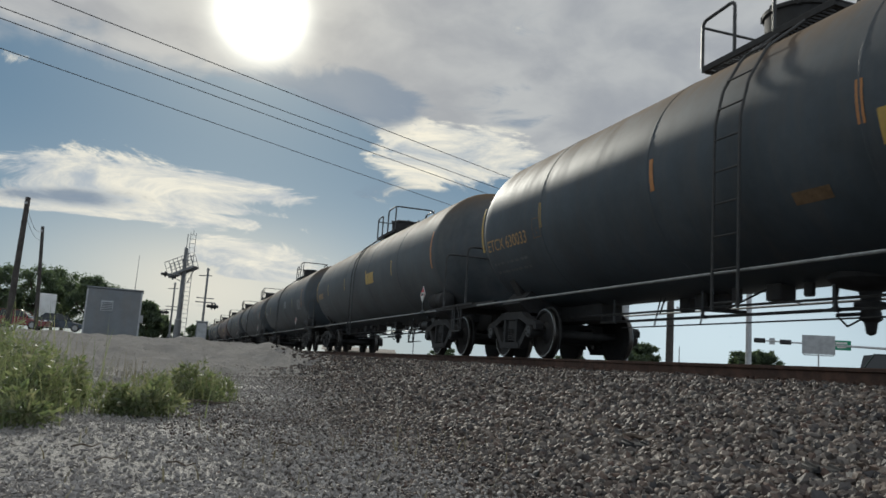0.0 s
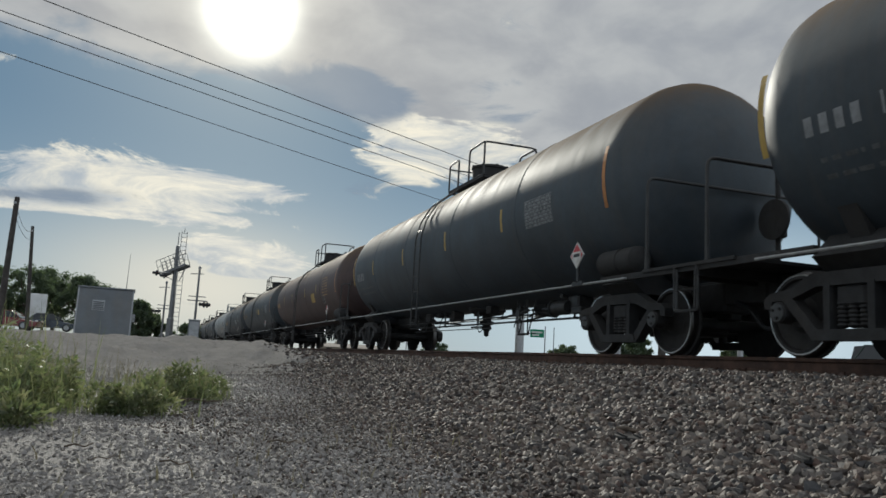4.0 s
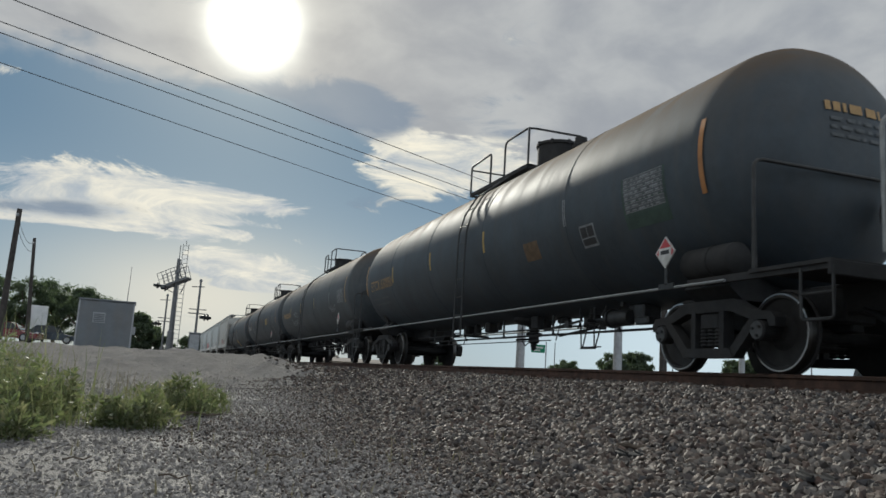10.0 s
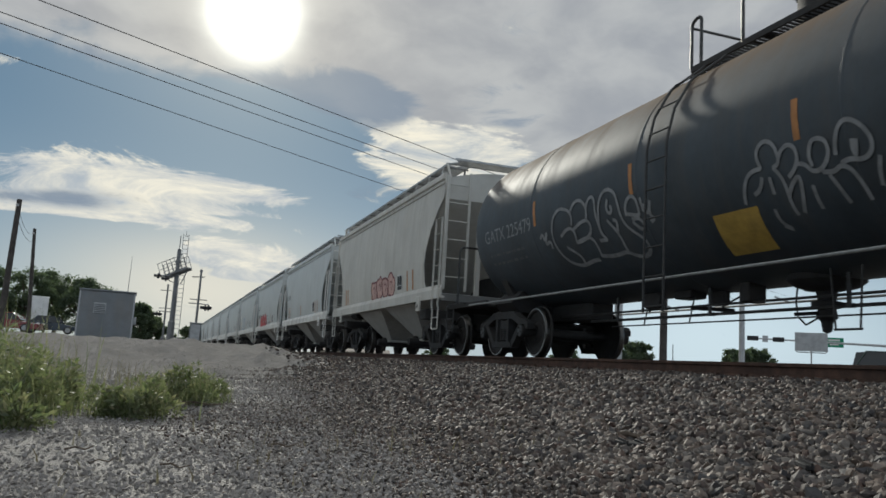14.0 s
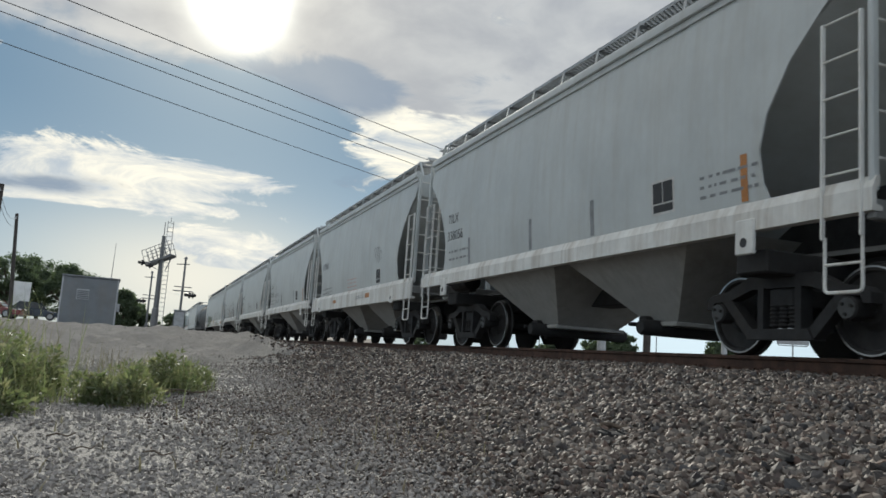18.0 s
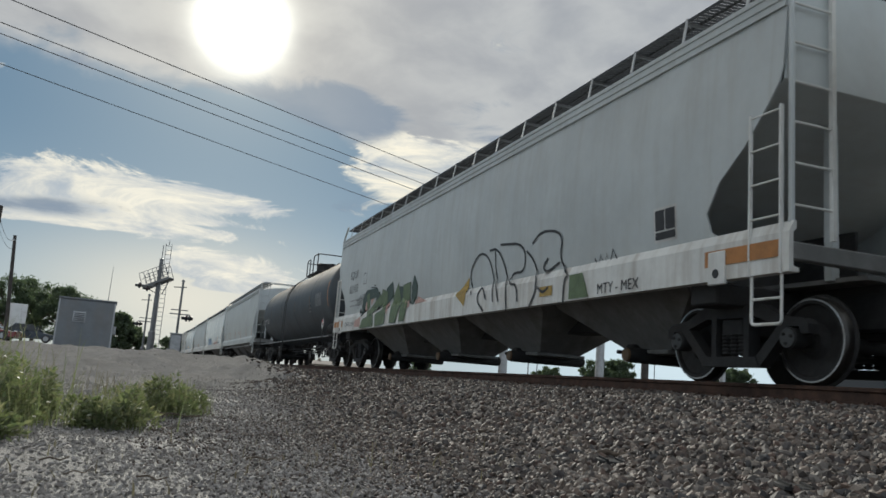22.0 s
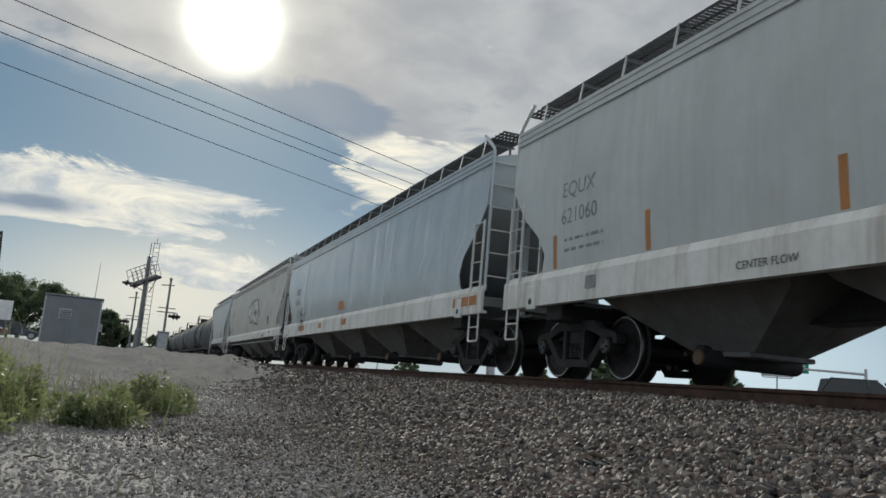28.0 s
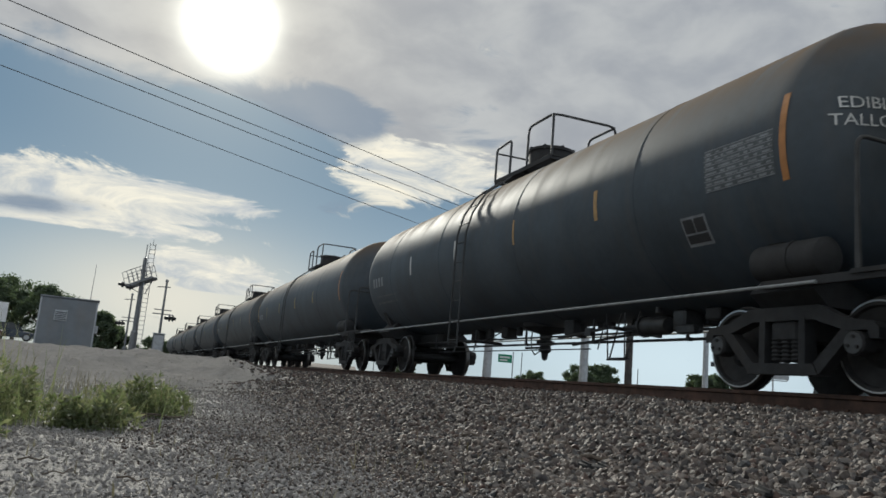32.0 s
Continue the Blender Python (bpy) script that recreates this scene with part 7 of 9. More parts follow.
SHORTS = {
    14: dict(paint="hopper_warm", sill="hopper_warm", label="warm grey hopper car with faded red graffiti", marks=[bubble(0.4, 1.5, 2.4, 0.6, ("pink", "maroonspray"), 3, 4), tally_box(-2.3, 1.6)]),
    15: dict(paint="hopper", label=SH + " with open end platform", marks=[marks_of("", "inkfaint"), tally_box(-2.6, 1.6)]),
    16: dict(paint="hopper", label="short grey hopper car with red graffiti and heart", marks=[filled(RED_BUBBLES, "red", 0.003), filled(RED_HOLES, "hopper", 0.007), sprayed([p + p[:1] for p in RED_HOLES] + [p[:-1] for p in RED_BUBBLES], 0.05, "maroonspray", True), sprayed(HEART, 0.025, "ink"), tally_box(-2.46, 1.58), words("EXW 10-8 H", -3.24, 1.93, 0.12, "inkfaint"), words("CU FT 3281", -3.26, 1.73, 0.12, "inkfaint"), marks_of("334690", owner="TILX", tone="ink", size=0.42, words=("LD LMT", "LT WT"))],
             strips=[(4.53, "orange"), (-1.83, "orange")]),
    17: dict(paint="hopper", label="short grey hopper car with blue and black graffiti", marks=[label_panel(3.9, 2.535, 0.77, 0.26, "hopper_white"), label_panel(3.66, 2.07, 1.2, 0.27, "hopper_white"), marks_of("330994", owner="TILX", tone="ink", size=0.29, at=4.22, z0=2.45, gap=1.62), plate_mark(2.79, 2.2, "inkfaint", 0.22), sprayed(eased(BLUE), 0.06, "blue", True), sprayed(BLACK_TAG, 0.05, "ink", True), data_block(1.48, 1.8, "pink", 0.32, 4, 0.08), scrawl(-0.6, 1.6, 1.8, 0.75, "inkfaint", 18, 7, 0.035), tally_box(-2.85, 1.62)],
             strips=[(4.5, "orange"), (-0.2, "orange"), (-4.38, "orange")]),
    18: dict(paint="hopper", label=SH + " with dark number", marks=[marks_of("338056", owner="TILX", tone="ink", size=0.28), tally_box(-2.7, 1.62), data_block(-3.6, 1.9, "inkfaint", 0.9, 3)], strips=[(3.2, "inkfaint"), (0.6, "inkfaint"), (-1.3, "inkfaint"), (-4.3, "orange")]),
    19: dict(paint="hopper", zs=1.03, label=SH + " with lettered white sill", marks=[marks_of("", "inkfaint"), data_block(0.6, 1.85, "pink", 1.1, 4), data_block(3.6, 1.75, "inkfaint", 0.8, 3), sill_words("CENTER FLOW", -0.75, 1.22, 0.13, "inkfaint"), sill_patch(-2.0, 0.42, "orange", 1.28, 0.12), sill_patch(2.1, 0.4, "orange", 1.26, 0.10), tally_box(-2.65, 1.55), scrawl(-2.4, 2.1, 0.8, 0.6, "inkfaint", 19, 4, 0.03)], strips=[]),
    20: dict(paint="hopper", label=SH + " with dark number", marks=[marks_of("329256", owner="TILX", tone="ink", size=0.31), plate_mark(2.85, 2.25, "inkfaint", 0.22), scrawl(3.1, 1.98, 1.15, 0.24, "inkfaint", 24, 7, 0.035), scrawl(3.0, 1.68, 1.1, 0.22, "inkfaint", 25, 7, 0.035), tally_box(-2.7, 1.62), sill_words("CENTERFLOW", -0.6, 1.28, 0.12, "inkfaint")], strips=[(1.0, "ink"), (-2.2, "inkfaint"), (-4.3, "orange")]),
    21: dict(paint="hopper", label=SH + " with dark number", marks=[marks_of("7891", owner="HWCX", tone="ink", size=0.33), tally_box(-2.7, 1.62), scrawl(1.5, 1.6, 2.0, 0.5, "inkfaint", 27, 5, 0.03)], strips=[(4.5, "orange"), (-4.3, "orange")]),
    22: dict(paint="hopper", label="short grey hopper car with black outlined graffiti", marks=[marks_of("597", "inkfaint", size=0.3), throw_up(3.4, 1.5, 2.2, 0.7, "inkfaint", 3, 41, 0.03), sprayed(eased(OUTLINE_TAG), 0.035, "ink", True), sprayed([[(-1.89, 1.88), (-2.01, 1.48)], [(0.26, 1.87), (0.12, 1.49)]], 0.09, "orange"), tally_box(-2.05, 1.58)], strips=[(0.9, "orange"), (4.2, "inkfaint")]),
    30: dict(paint="hopper", len=10.9, sill="hopper", label=SH + " with faded number", marks=[marks_of("493513", "inkfaint", size=0.3), tally_box(-1.96, 1.56), words("2 INCH", -4.1, 1.75, 0.1, "inkfaint"), data_block(-2.6, 2.1, "inkfaint", 0.5, 3, 0.09), data_block(-0.2, 1.85, "inkfaint", 0.5, 4, 0.09), label_panel(-3.83, 1.95, 0.1, 0.92, "orange", -0.08)], strips=[(2.6, "orange"), (0.42, "orange"), (-1.74, "orange")]),
}
LG = "long pale grey covered hopper car"
LONGS = {
    23: dict(paint="hopper", label="long grey hopper car with green and pink graffiti", marks=[marks_of("621453", owner="EQUX", tone="ink", size=0.34), sill_patch(8.95, 1.1, "orange"), sill_words("CENTERFLOW", 8.1, 1.17, 0.17, "inkfaint"), sprayed([[(6.28, 2.62), (5.98, 2.62), (5.98, 2.32), (6.28, 2.32), (6.28, 2.62)]], 0.02, "ink"),
             filled(PIECE_PINK, "pink", 0.003), filled(PIECE_DARK, "dkgreen", 0.007), filled(PIECE_GREEN, "green", 0.011), sprayed([p + p[:1] for p in PIECE_DARK + PIECE_GREEN], 0.035, "dkgreen", True),
             sprayed([[(5.42, 2.15), (4.8, 2.08)], [(5.14, 2.19), (4.94, 2.16)], [(6.34, 1.85), (6.2, 1.97), (6.05, 2.03)], [(6.49, 1.63), (6.3, 1.45)]], 0.03, "ink", True), sprayed(eased(TAG_TALL), 0.042, "ink", True), filled([[(-5.5, 1.40), (-5.86, 1.40), (-6.05, 1.05), (-5.5, 1.05)]], "green"), filled([[(-1.0, 1.45), (-1.6, 1.75), (-1.5, 1.2)], [(-4.6, 1.3), (-5.0, 1.3), (-5.0, 1.15), (-4.6, 1.15)]], "yellow"),
             sprayed(TAG_SMALL, 0.025, "ink"), sill_words("MTY - MEX", -6.25, 1.07, 0.2, "ink"), tally_box(-7.45, 1.6), sill_patch(-9.0, 1.1, "orange"), scrawl(6.95, 1.65, 0.6, 0.36, "ink", 58, 4, 0.03)], strips=[]),
    25: dict(paint="hopper", zs=1.15, pipe=True, lift=0.13, tall=0.14, dents=0.016, sill="hopper", label=LG + " and open caged ends", board="galv", marks=[marks_of("475099", owner="TCMX", tone="inkfaint", size=0.31, at=7.6, z0=2.67), data_block(-0.9, 1.9, "pink", 1.4, 2)], strips=[(7.92, "orange"), (5.44, "orange"), (-8.1, "pink"), (-5.5, "orange"), (-2.6, "orange"), (0.5, "orange"), (4.0, "orange")]),
    26: dict(paint="hopper_cool", label=LG + " with blue and pink spray paint", dents=0.03, marks=[marks_of("", "ghost"), filled([[(5.0, 1.5), (4.7, 2.05), (3.6, 2.2), (2.6, 1.95), (1.6, 2.15), (0.9, 1.9), (0.8, 1.5)]], "blue"), filled([[(-1.4, 1.5), (-1.8, 1.44), (-5.1, 1.44), (-5.4, 1.5), (-5.0, 1.72), (-3.6, 1.62), (-2.2, 1.75)]], "pink"), sprayed([[(-2.5, 1.52), (-2.45, 1.8), (-2.6, 2.08)], [(-5.75, 1.55), (-5.9, 1.8), (-5.8, 2.12)]], 0.13, "inkfaint", True), sprayed([[(-5.35, 1.55), (-5.15, 1.85), (-5.3, 2.05)]], 0.12, "orange", True), scrawl(-3.0, 1.72, 1.9, 0.3, "inkfaint", 61, 6, 0.05)], strips=[(-7.86, "orange")]),
    27: dict(paint="hopper", label=LG + " and orange label", marks=[marks_of("621060", owner="EQUX", tone="inkfaint", size=0.32), label_panel(-0.4, 1.67, 0.95, 0.30, "orange"), data_block(0.0, 1.73, "ink", 0.8, 3, 0.09), sill_words("CENTER FLOW", 4.25, 1.14, 0.12, "ink"), sill_patch(-5.2, 0.5, "pink"), sill_patch(7.0, 0.25, "inkfaint")], strips=[(8.07, "orange"), (5.81, "orange"), (2.97, "orange"), (0.4, "orange"), (-2.42, "orange")]),
    28: dict(paint="hopper_cool", label=LG + " with dented glossy sides", dents=0.032, marks=[marks_of("41374", owner="SHQX", tone="ink", size=0.32, at=7.72, z0=2.57), plate_mark(6.21, 2.38, "inkfaint", 0.22), sprayed(eased(LOOSE_TAG), 0.035, "ink", True), sill_patch(6.0, 0.7, "orange"), label_panel(0.6, 1.78, 0.7, 0.25, "orange"), sill_patch(0.0, 0.5, "orange"), sill_patch(3.1, 0.4, "orange"), sill_patch(-8.9, 1.1, "orange")], strips=[]),
    29: dict(paint="hopper_warm", zs=1.16, pipe=True, lift=0.13, tall=0.14, board="galv", label=LG + " with spray-painted bubble letters", marks=[marks_of("54", owner="CEFX", tone="ink", size=0.345, at=7.76, z0=2.67), scrawl(8.0, 1.62, 0.75, 0.36, "ink", 75, 7, 0.03), filled(PUFF_HALO, "inkfaint", 0.003), filled(PUFF_LETTERS, "hopper_white", 0.006), sprayed([p + p[:1] for p in PUFF_LETTERS], 0.035, "ghost"), sprayed(PUFF_STAR, 0.04, "ghost"), sill_patch(8.3, 1.1, "orange", 1.23, 0.1), sill_patch(-5.2, 0.45, "orange", 1.25, 0.11), sill_patch(-2.2, 0.3, "pink", 1.23, 0.08), sill_patch(-6.9, 0.28, "inkfaint", 1.36, 0.07), tally_box(-5.9, 1.72), words("EXTERIOR PAINT", -6.62, 2.58, 0.085, "plate"), data_block(-6.58, 2.50, "inkfaint", 0.55, 5, 0.08), data_block(-6.58, 3.30, "inkfaint", 0.7, 3, 0.09)], strips=[]),
}
REARS = {1: 15.04, 2: 34.03, 3: 53.2, 4: 72.2, 5: 91.0, 6: 109.84, 7: 128.53, 8: 147.19, 9: 165.83, 10: 185.95, 11: 204.5, 12: 221.9, 13: 240.65,
         14: 253.56, 15: 266.5, 16: 279.49, 17: 292.31, 18: 305.02, 19: 317.49, 20: 329.99, 21: 342.71, 22: 355.17, 23: 375.69, 24: 393.62, 25: 414.89,
         26: 434.6, 27: 454.41, 28: 474.61, 29: 494.89, 30: 506.72, 31: 523.97, 32: 542.6, 33: 561.2, 34: 579.8, 35: 598.4, 36: 617.0, 37: 635.6}
CARS = []
for i, rear in REARS.items():
    if i in SHORTS:
        ob, half = hopper_car(dict(SHORTS[i], short=2 if i in (22, 30) else 1)), SHORTS[i].get("len", 11.75) / 2
    elif i in LONGS:
        ob, half = hopper_car(dict(LONGS[i], short=0)), 19.3 / 2
    elif i > 30:
        spec = dict(paint="black" if i % 3 else "charcoal", label=BLACK, rig=i % 2, marks=[marks_of("", "inkfaint")])
        if i == 31:
            spec.update(label="black tank car with white stencilled head", marks=[front_words, data_block(-5.96, 2.58), tally_box(-5.44, 1.6), marks_of("", "inkfaint")],
                        strips=[(-7.1, "orange"), (-3.74, "cream"), (-1.23, "cream"), (1.3, "white"), (3.9, "white")])
        if i == 31:
            spec["len"], spec["radius"] = 15.7, 1.49
        ob, half = tank_car(spec), spec.get("len", TANK_L) / 2
    else:
        ob, half = tank_car(TANKS[i]), TANKS[i].get("len", TANK_L) / 2
    CARS.append((ob, rear - half))

# ---- beyond the gravel: crossing signals, shelter, poles, trees, street ----
def at(az, d):
    return d * math.sin(radians(az)), d * math.cos(radians(az))


def zg(x, y):
    return float(ground_z(x, y))


def put(name, label, cat, x, y, turn=0.0, group="", sink=0.0):
    return thing(name, label, cat, pose(x, y, zg(x, y) - sink, 0, 0, turn), group)


def utility_pole(az, d, top, r, lean=0.0, label="weathered wooden utility pole"):
    x, y = at(az, d)
    p = put("utility_pole", label, "pole", x, y, group="utility poles", sink=0.3)
    hgt = top - zg(x, y) + 0.3
    sh = Shape().rod((0, 0, 0), (lean, 0, hgt), r, 14, r * 0.72)
    part("shaft", sh.mesh("shaft", M["pole"], 40), p)
    part("insulator", Shape().rod((lean * 0.97, -r, hgt - 0.35), (lean * 0.97, -r - 0.22, hgt - 0.35), 0.05, 8).lathe([(hgt - 0.42, 0.02), (hgt - 0.42, 0.06), (hgt - 0.3, 0.07), (hgt - 0.28, 0.02)], "z", c=(lean * 0.97, -r - 0.24, 0), n=10).mesh("insulator", M["galv"], 40), p)
    return x + lean, y, top


p1 = utility_pole(-10.0, 45.0, 7.5, 0.17, 0.1)
p2 = utility_pole(-8.35, 58.0, 7.75, 0.14, -0.45)


def cable(pts, r, name="overhead_cable", label="thin dark overhead cable", group="overhead cables"):
    sh = Shape().bend(pts, r, 5, fillet=0.02)
    thing(name, label, "cable", group=group, me=sh.mesh(name, M["wire"], 40))


def sagging(a, b, sag, n=14):
    a, b = Vector(a), Vector(b)
    return [a.lerp(b, k / n) - Vector((0, 0, sag * 4 * (k / n) * (1 - k / n))) for k in range(n + 1)]


cable(sagging((p1[0], p1[1], p1[2] - 0.4), (p2[0], p2[1], p2[2] - 0.3), 0.5), 0.012)
cable(sagging((p1[0], p1[1], p1[2] - 0.9), (p2[0], p2[1], p2[2] - 0.9), 0.35), 0.012)
# four lines over the track, a little slack
for (ax, ay), (bx, by), z in (((-3.7, 21.2), (12.2, 30.8), 8.95), ((-4.95, 22.4), (10.35, 31.7), 8.95), ((-5.3, 23.1), (12.6, 34.4), 8.95), ((-5.8, 25.6), (12.7, 38.5), 8.95)):
    ux, uy = bx - ax, by - ay
    a, b = (ax - 2.4 * ux, ay - 2.4 * uy, z + 0.55), (ax + 3.6 * ux, ay + 3.6 * uy, z + 0.55)
    cable(sagging(a, b, 0.62, 40), 0.014)


def signal_shelter():
    x, y = -3.4, 50.2
    hut = put("signal_shelter", "grey metal signal shelter with flat roof", "shelter", x, y, 2.0)
    w, dp, hh = 2.95, 2.4, 2.72
    part("wall_body", Shape().box((0, 0, hh / 2 - 0.05), (w, dp, hh + 0.1), bevel=0.03).mesh("wall_body", M["hut"]), hut)
    part("roof", Shape().box((0, 0, hh + 0.05), (w + 0.12, dp + 0.12, 0.09), bevel=0.02).mesh("roof", M["hut"]), hut)
    vent = part("vent_panel", Shape().box((-0.35, -dp / 2 - 0.02, 1.75), (0.66, 0.04, 0.6), bevel=0.01).mesh("vent_panel", M["galv"]), hut)
    for k in range(5):
        part("louvre", kept("louvre", lambda: Shape().box((0, 0, 0), (0.56, 0.03, 0.05), Matrix.Rotation(radians(30), 3, "X")).mesh("louvre", M["hut"])), vent, pose(-0.35, -dp / 2 - 0.05, 1.54 + 0.1 * k))
    for xx in (-w / 2 + 0.02, w / 2 - 0.02):
        part("corner_trim", Shape().box((xx, -dp / 2 - 0.008, hh / 2), (0.08, 0.03, hh - 0.05)).mesh("corner_trim", M["galv"]), hut)
    door = part("door", Shape().box((w / 2 + 0.02, 0.1, 1.05), (0.04, 0.95, 2.0), bevel=0.01).mesh("door", M["hut"]), hut)
    part("handle", Shape().box((w / 2 + 0.06, -0.25, 1.05), (0.04, 0.05, 0.16)).mesh("handle", M["galv"]), door)
    part("meter_box", Shape().box((w / 2 + 0.1, -0.85, 1.15), (0.18, 0.3, 0.45), bevel=0.02).mesh("meter_box", M["galv"]), hut)
    part("antenna", Shape().rod((w / 2 - 0.45, -0.6, hh), (w / 2 - 0.42, -0.6, hh + 2.2), 0.022, 6, 0.01).mesh("antenna", M["mastgrey"]), hut)


signal_shelter()


def flasher(parent, x, y, z, face=180):
    """Round red crossing lamp with its hood and dark backing disc."""
    m = pose(x, y, z, 0, 0, face)
    f = part("flasher", kept("flash", lambda: Shape().lathe([(-0.03, 0.02), (-0.03, 0.2), (0.0, 0.2), (0.0, 0.02)], "y", n=20).lathe([(0.0, 0.09), (0.0, 0.10), (0.28, 0.10), (0.28, 0.09)], "y", n=16).lathe([(-0.2, 0.02), (-0.2, 0.09), (-0.03, 0.12), (-0.03, 0.02)], "y", n=14).mesh("flasher", M["plastic"], 30)), parent, m)
    part("lens", kept("flash_lens", lambda: Shape().lathe([(0.005, 0.005), (0.02, 0.1), (0.012, 0.1), (0.002, 0.005)], "y", n=16).mesh("lens", M["lens"])), f)


def signal_tower():
    x, y = 0.31, 60.0
    t = put("signal_tower", "tall grey railway signal mast with railed platform", "signal mast", x, y, 0)
    z0 = zg(x, y)
    part("mast", Shape().lathe([(0, 0.05), (0, 0.26), (1.6, 0.24), (1.7, 0.17), (6.9, 0.13), (6.95, 0.03)], "z", n=16).mesh("mast", M["mastgrey"], 30), t)
    part("mast_base", Shape().box((0, 0, 0.12), (0.9, 0.9, 0.24), bevel=0.03).mesh("mast_base", M["galv"]), t)
    lad = part("ladder", Shape().box((0.18, -0.28, 4.0), (0.04, 0.04, 8.0)).box((0.56, -0.28, 4.0), (0.04, 0.04, 8.0)).mesh("ladder", M["mastgrey"]), t)
    for k in range(24):
        part("rung", kept("trung", lambda: Shape().rod((0, 0, 0), (0.38, 0, 0), 0.016, 6).mesh("rung", M["mastgrey"])), lad, pose(0.18, -0.28, 0.5 + k * 0.32))
    # platform runs obliquely, so its far end stands higher in view
    pl = part("platform", Shape().box((0, 0, 0.02), (2.05, 0.8, 0.07)).box((0, -0.4, -0.04), (2.05, 0.06, 0.14)).box((0, 0.4, -0.04), (2.05, 0.06, 0.14)).mesh("platform", M["mastgrey"]), t, pose(-0.05, 0, 5.15, 0, -22, -30))
    for s in (-0.4, 0.4):
        part("guard_rail", Shape().rod((-1.02, s, 1.0), (1.02, s, 1.0), 0.022, 6).rod((-1.02, s, 0.52), (1.02, s, 0.52), 0.018, 6).mesh("guard_rail", M["mastgrey"]), pl)
        for k in range(7):
            part("stanchion", kept("stanch", lambda: Shape().rod((0, 0, 0), (0, 0, 1.02), 0.022, 6).mesh("stanchion", M["mastgrey"])), pl, pose(-1.02 + k * 2.05 / 6, s, 0))
    part("brace", Shape().rod((-1.0, 0, -0.02), (-0.1, 0, -0.9), 0.03, 6).rod((1.0, 0, -0.02), (0.1, 0, -0.9), 0.03, 6).mesh("brace", M["mastgrey"]), pl)
    arm = part("lamp_arm", Shape().rod((-1.15, -0.5, 4.85), (-0.2, -0.3, 4.85), 0.04, 8).mesh("lamp_arm", M["mastgrey"]), t)
    flasher(t, -1.25, -0.55, 4.78, 120)
    flasher(t, -0.72, -0.55, 4.62, 110)
    part("finial", Shape().rod((0, 0, 6.9), (0, 0, 7.9), 0.03, 6).rod((0.37, -0.28, 7.9), (0.37, -0.28, 8.25), 0.02, 6).mesh("finial", M["mastgrey"]), t)


signal_tower()


def crossing_mast(x, y, top, side, label, cross=True):
    t = put("crossing_signal", label, "crossing signal", x, y, 0, "crossing signals")
    hgt = top - zg(x, y)
    part("mast", Shape().lathe([(0, 0.03), (0, 0.17), (0.5, 0.15), (0.55, 0.075), (hgt, 0.06), (hgt + 0.02, 0.01)], "z", n=12).mesh("mast", M["mastgrey"], 30), t)
    part("cross_arm", Shape().rod((-0.5, 0, hgt - 0.35), (0.25, 0, hgt - 0.3), 0.03, 6).mesh("cross_arm", M["mastgrey"]), t)
    zl = hgt * 0.56
    part("lamp_bar", Shape().rod((-0.55, 0, zl), (0.6, 0, zl), 0.035, 8).rod((-0.5, 0, zl + 0.25), (0.5, 0, zl + 0.25), 0.03, 8).mesh("lamp_bar", M["mastgrey"]), t)
    flasher(t, side * 0.42, -0.14, zl - 0.22, 105)
    flasher(t, side * 0.62, 0.16, zl - 0.2, 70)
    if cross:
        part("bell", Shape().lathe([(hgt, 0.02), (hgt, 0.1), (hgt + 0.12, 0.08), (hgt + 0.16, 0.02)], "z", n=12).mesh("bell", M["mastgrey"], 30), t)
    return t


crossing_mast(-0.2, 64.0, 5.2, -1, "grey crossing signal mast with red flashers")
crossing_mast(1.66, 50.0, 5.2, 1, "grey crossing signal mast with cross arms and flashers")
rc = put("relay_case", "grey metal relay cabinet beside the signal", "cabinet", 1.62, 49.2)
part("body", Shape().box((0, 0, 0.62), (0.64, 0.5, 1.25), bevel=0.02).mesh("body", M["hut"]), rc)
part("lid", Shape().box((0, 0, 1.27), (0.72, 0.58, 0.06), bevel=0.02).mesh("lid", M["galv"]), rc)
part("door", Shape().box((0, -0.265, 0.65), (0.54, 0.03, 1.05), bevel=0.008).mesh("door", M["galv"]), rc)


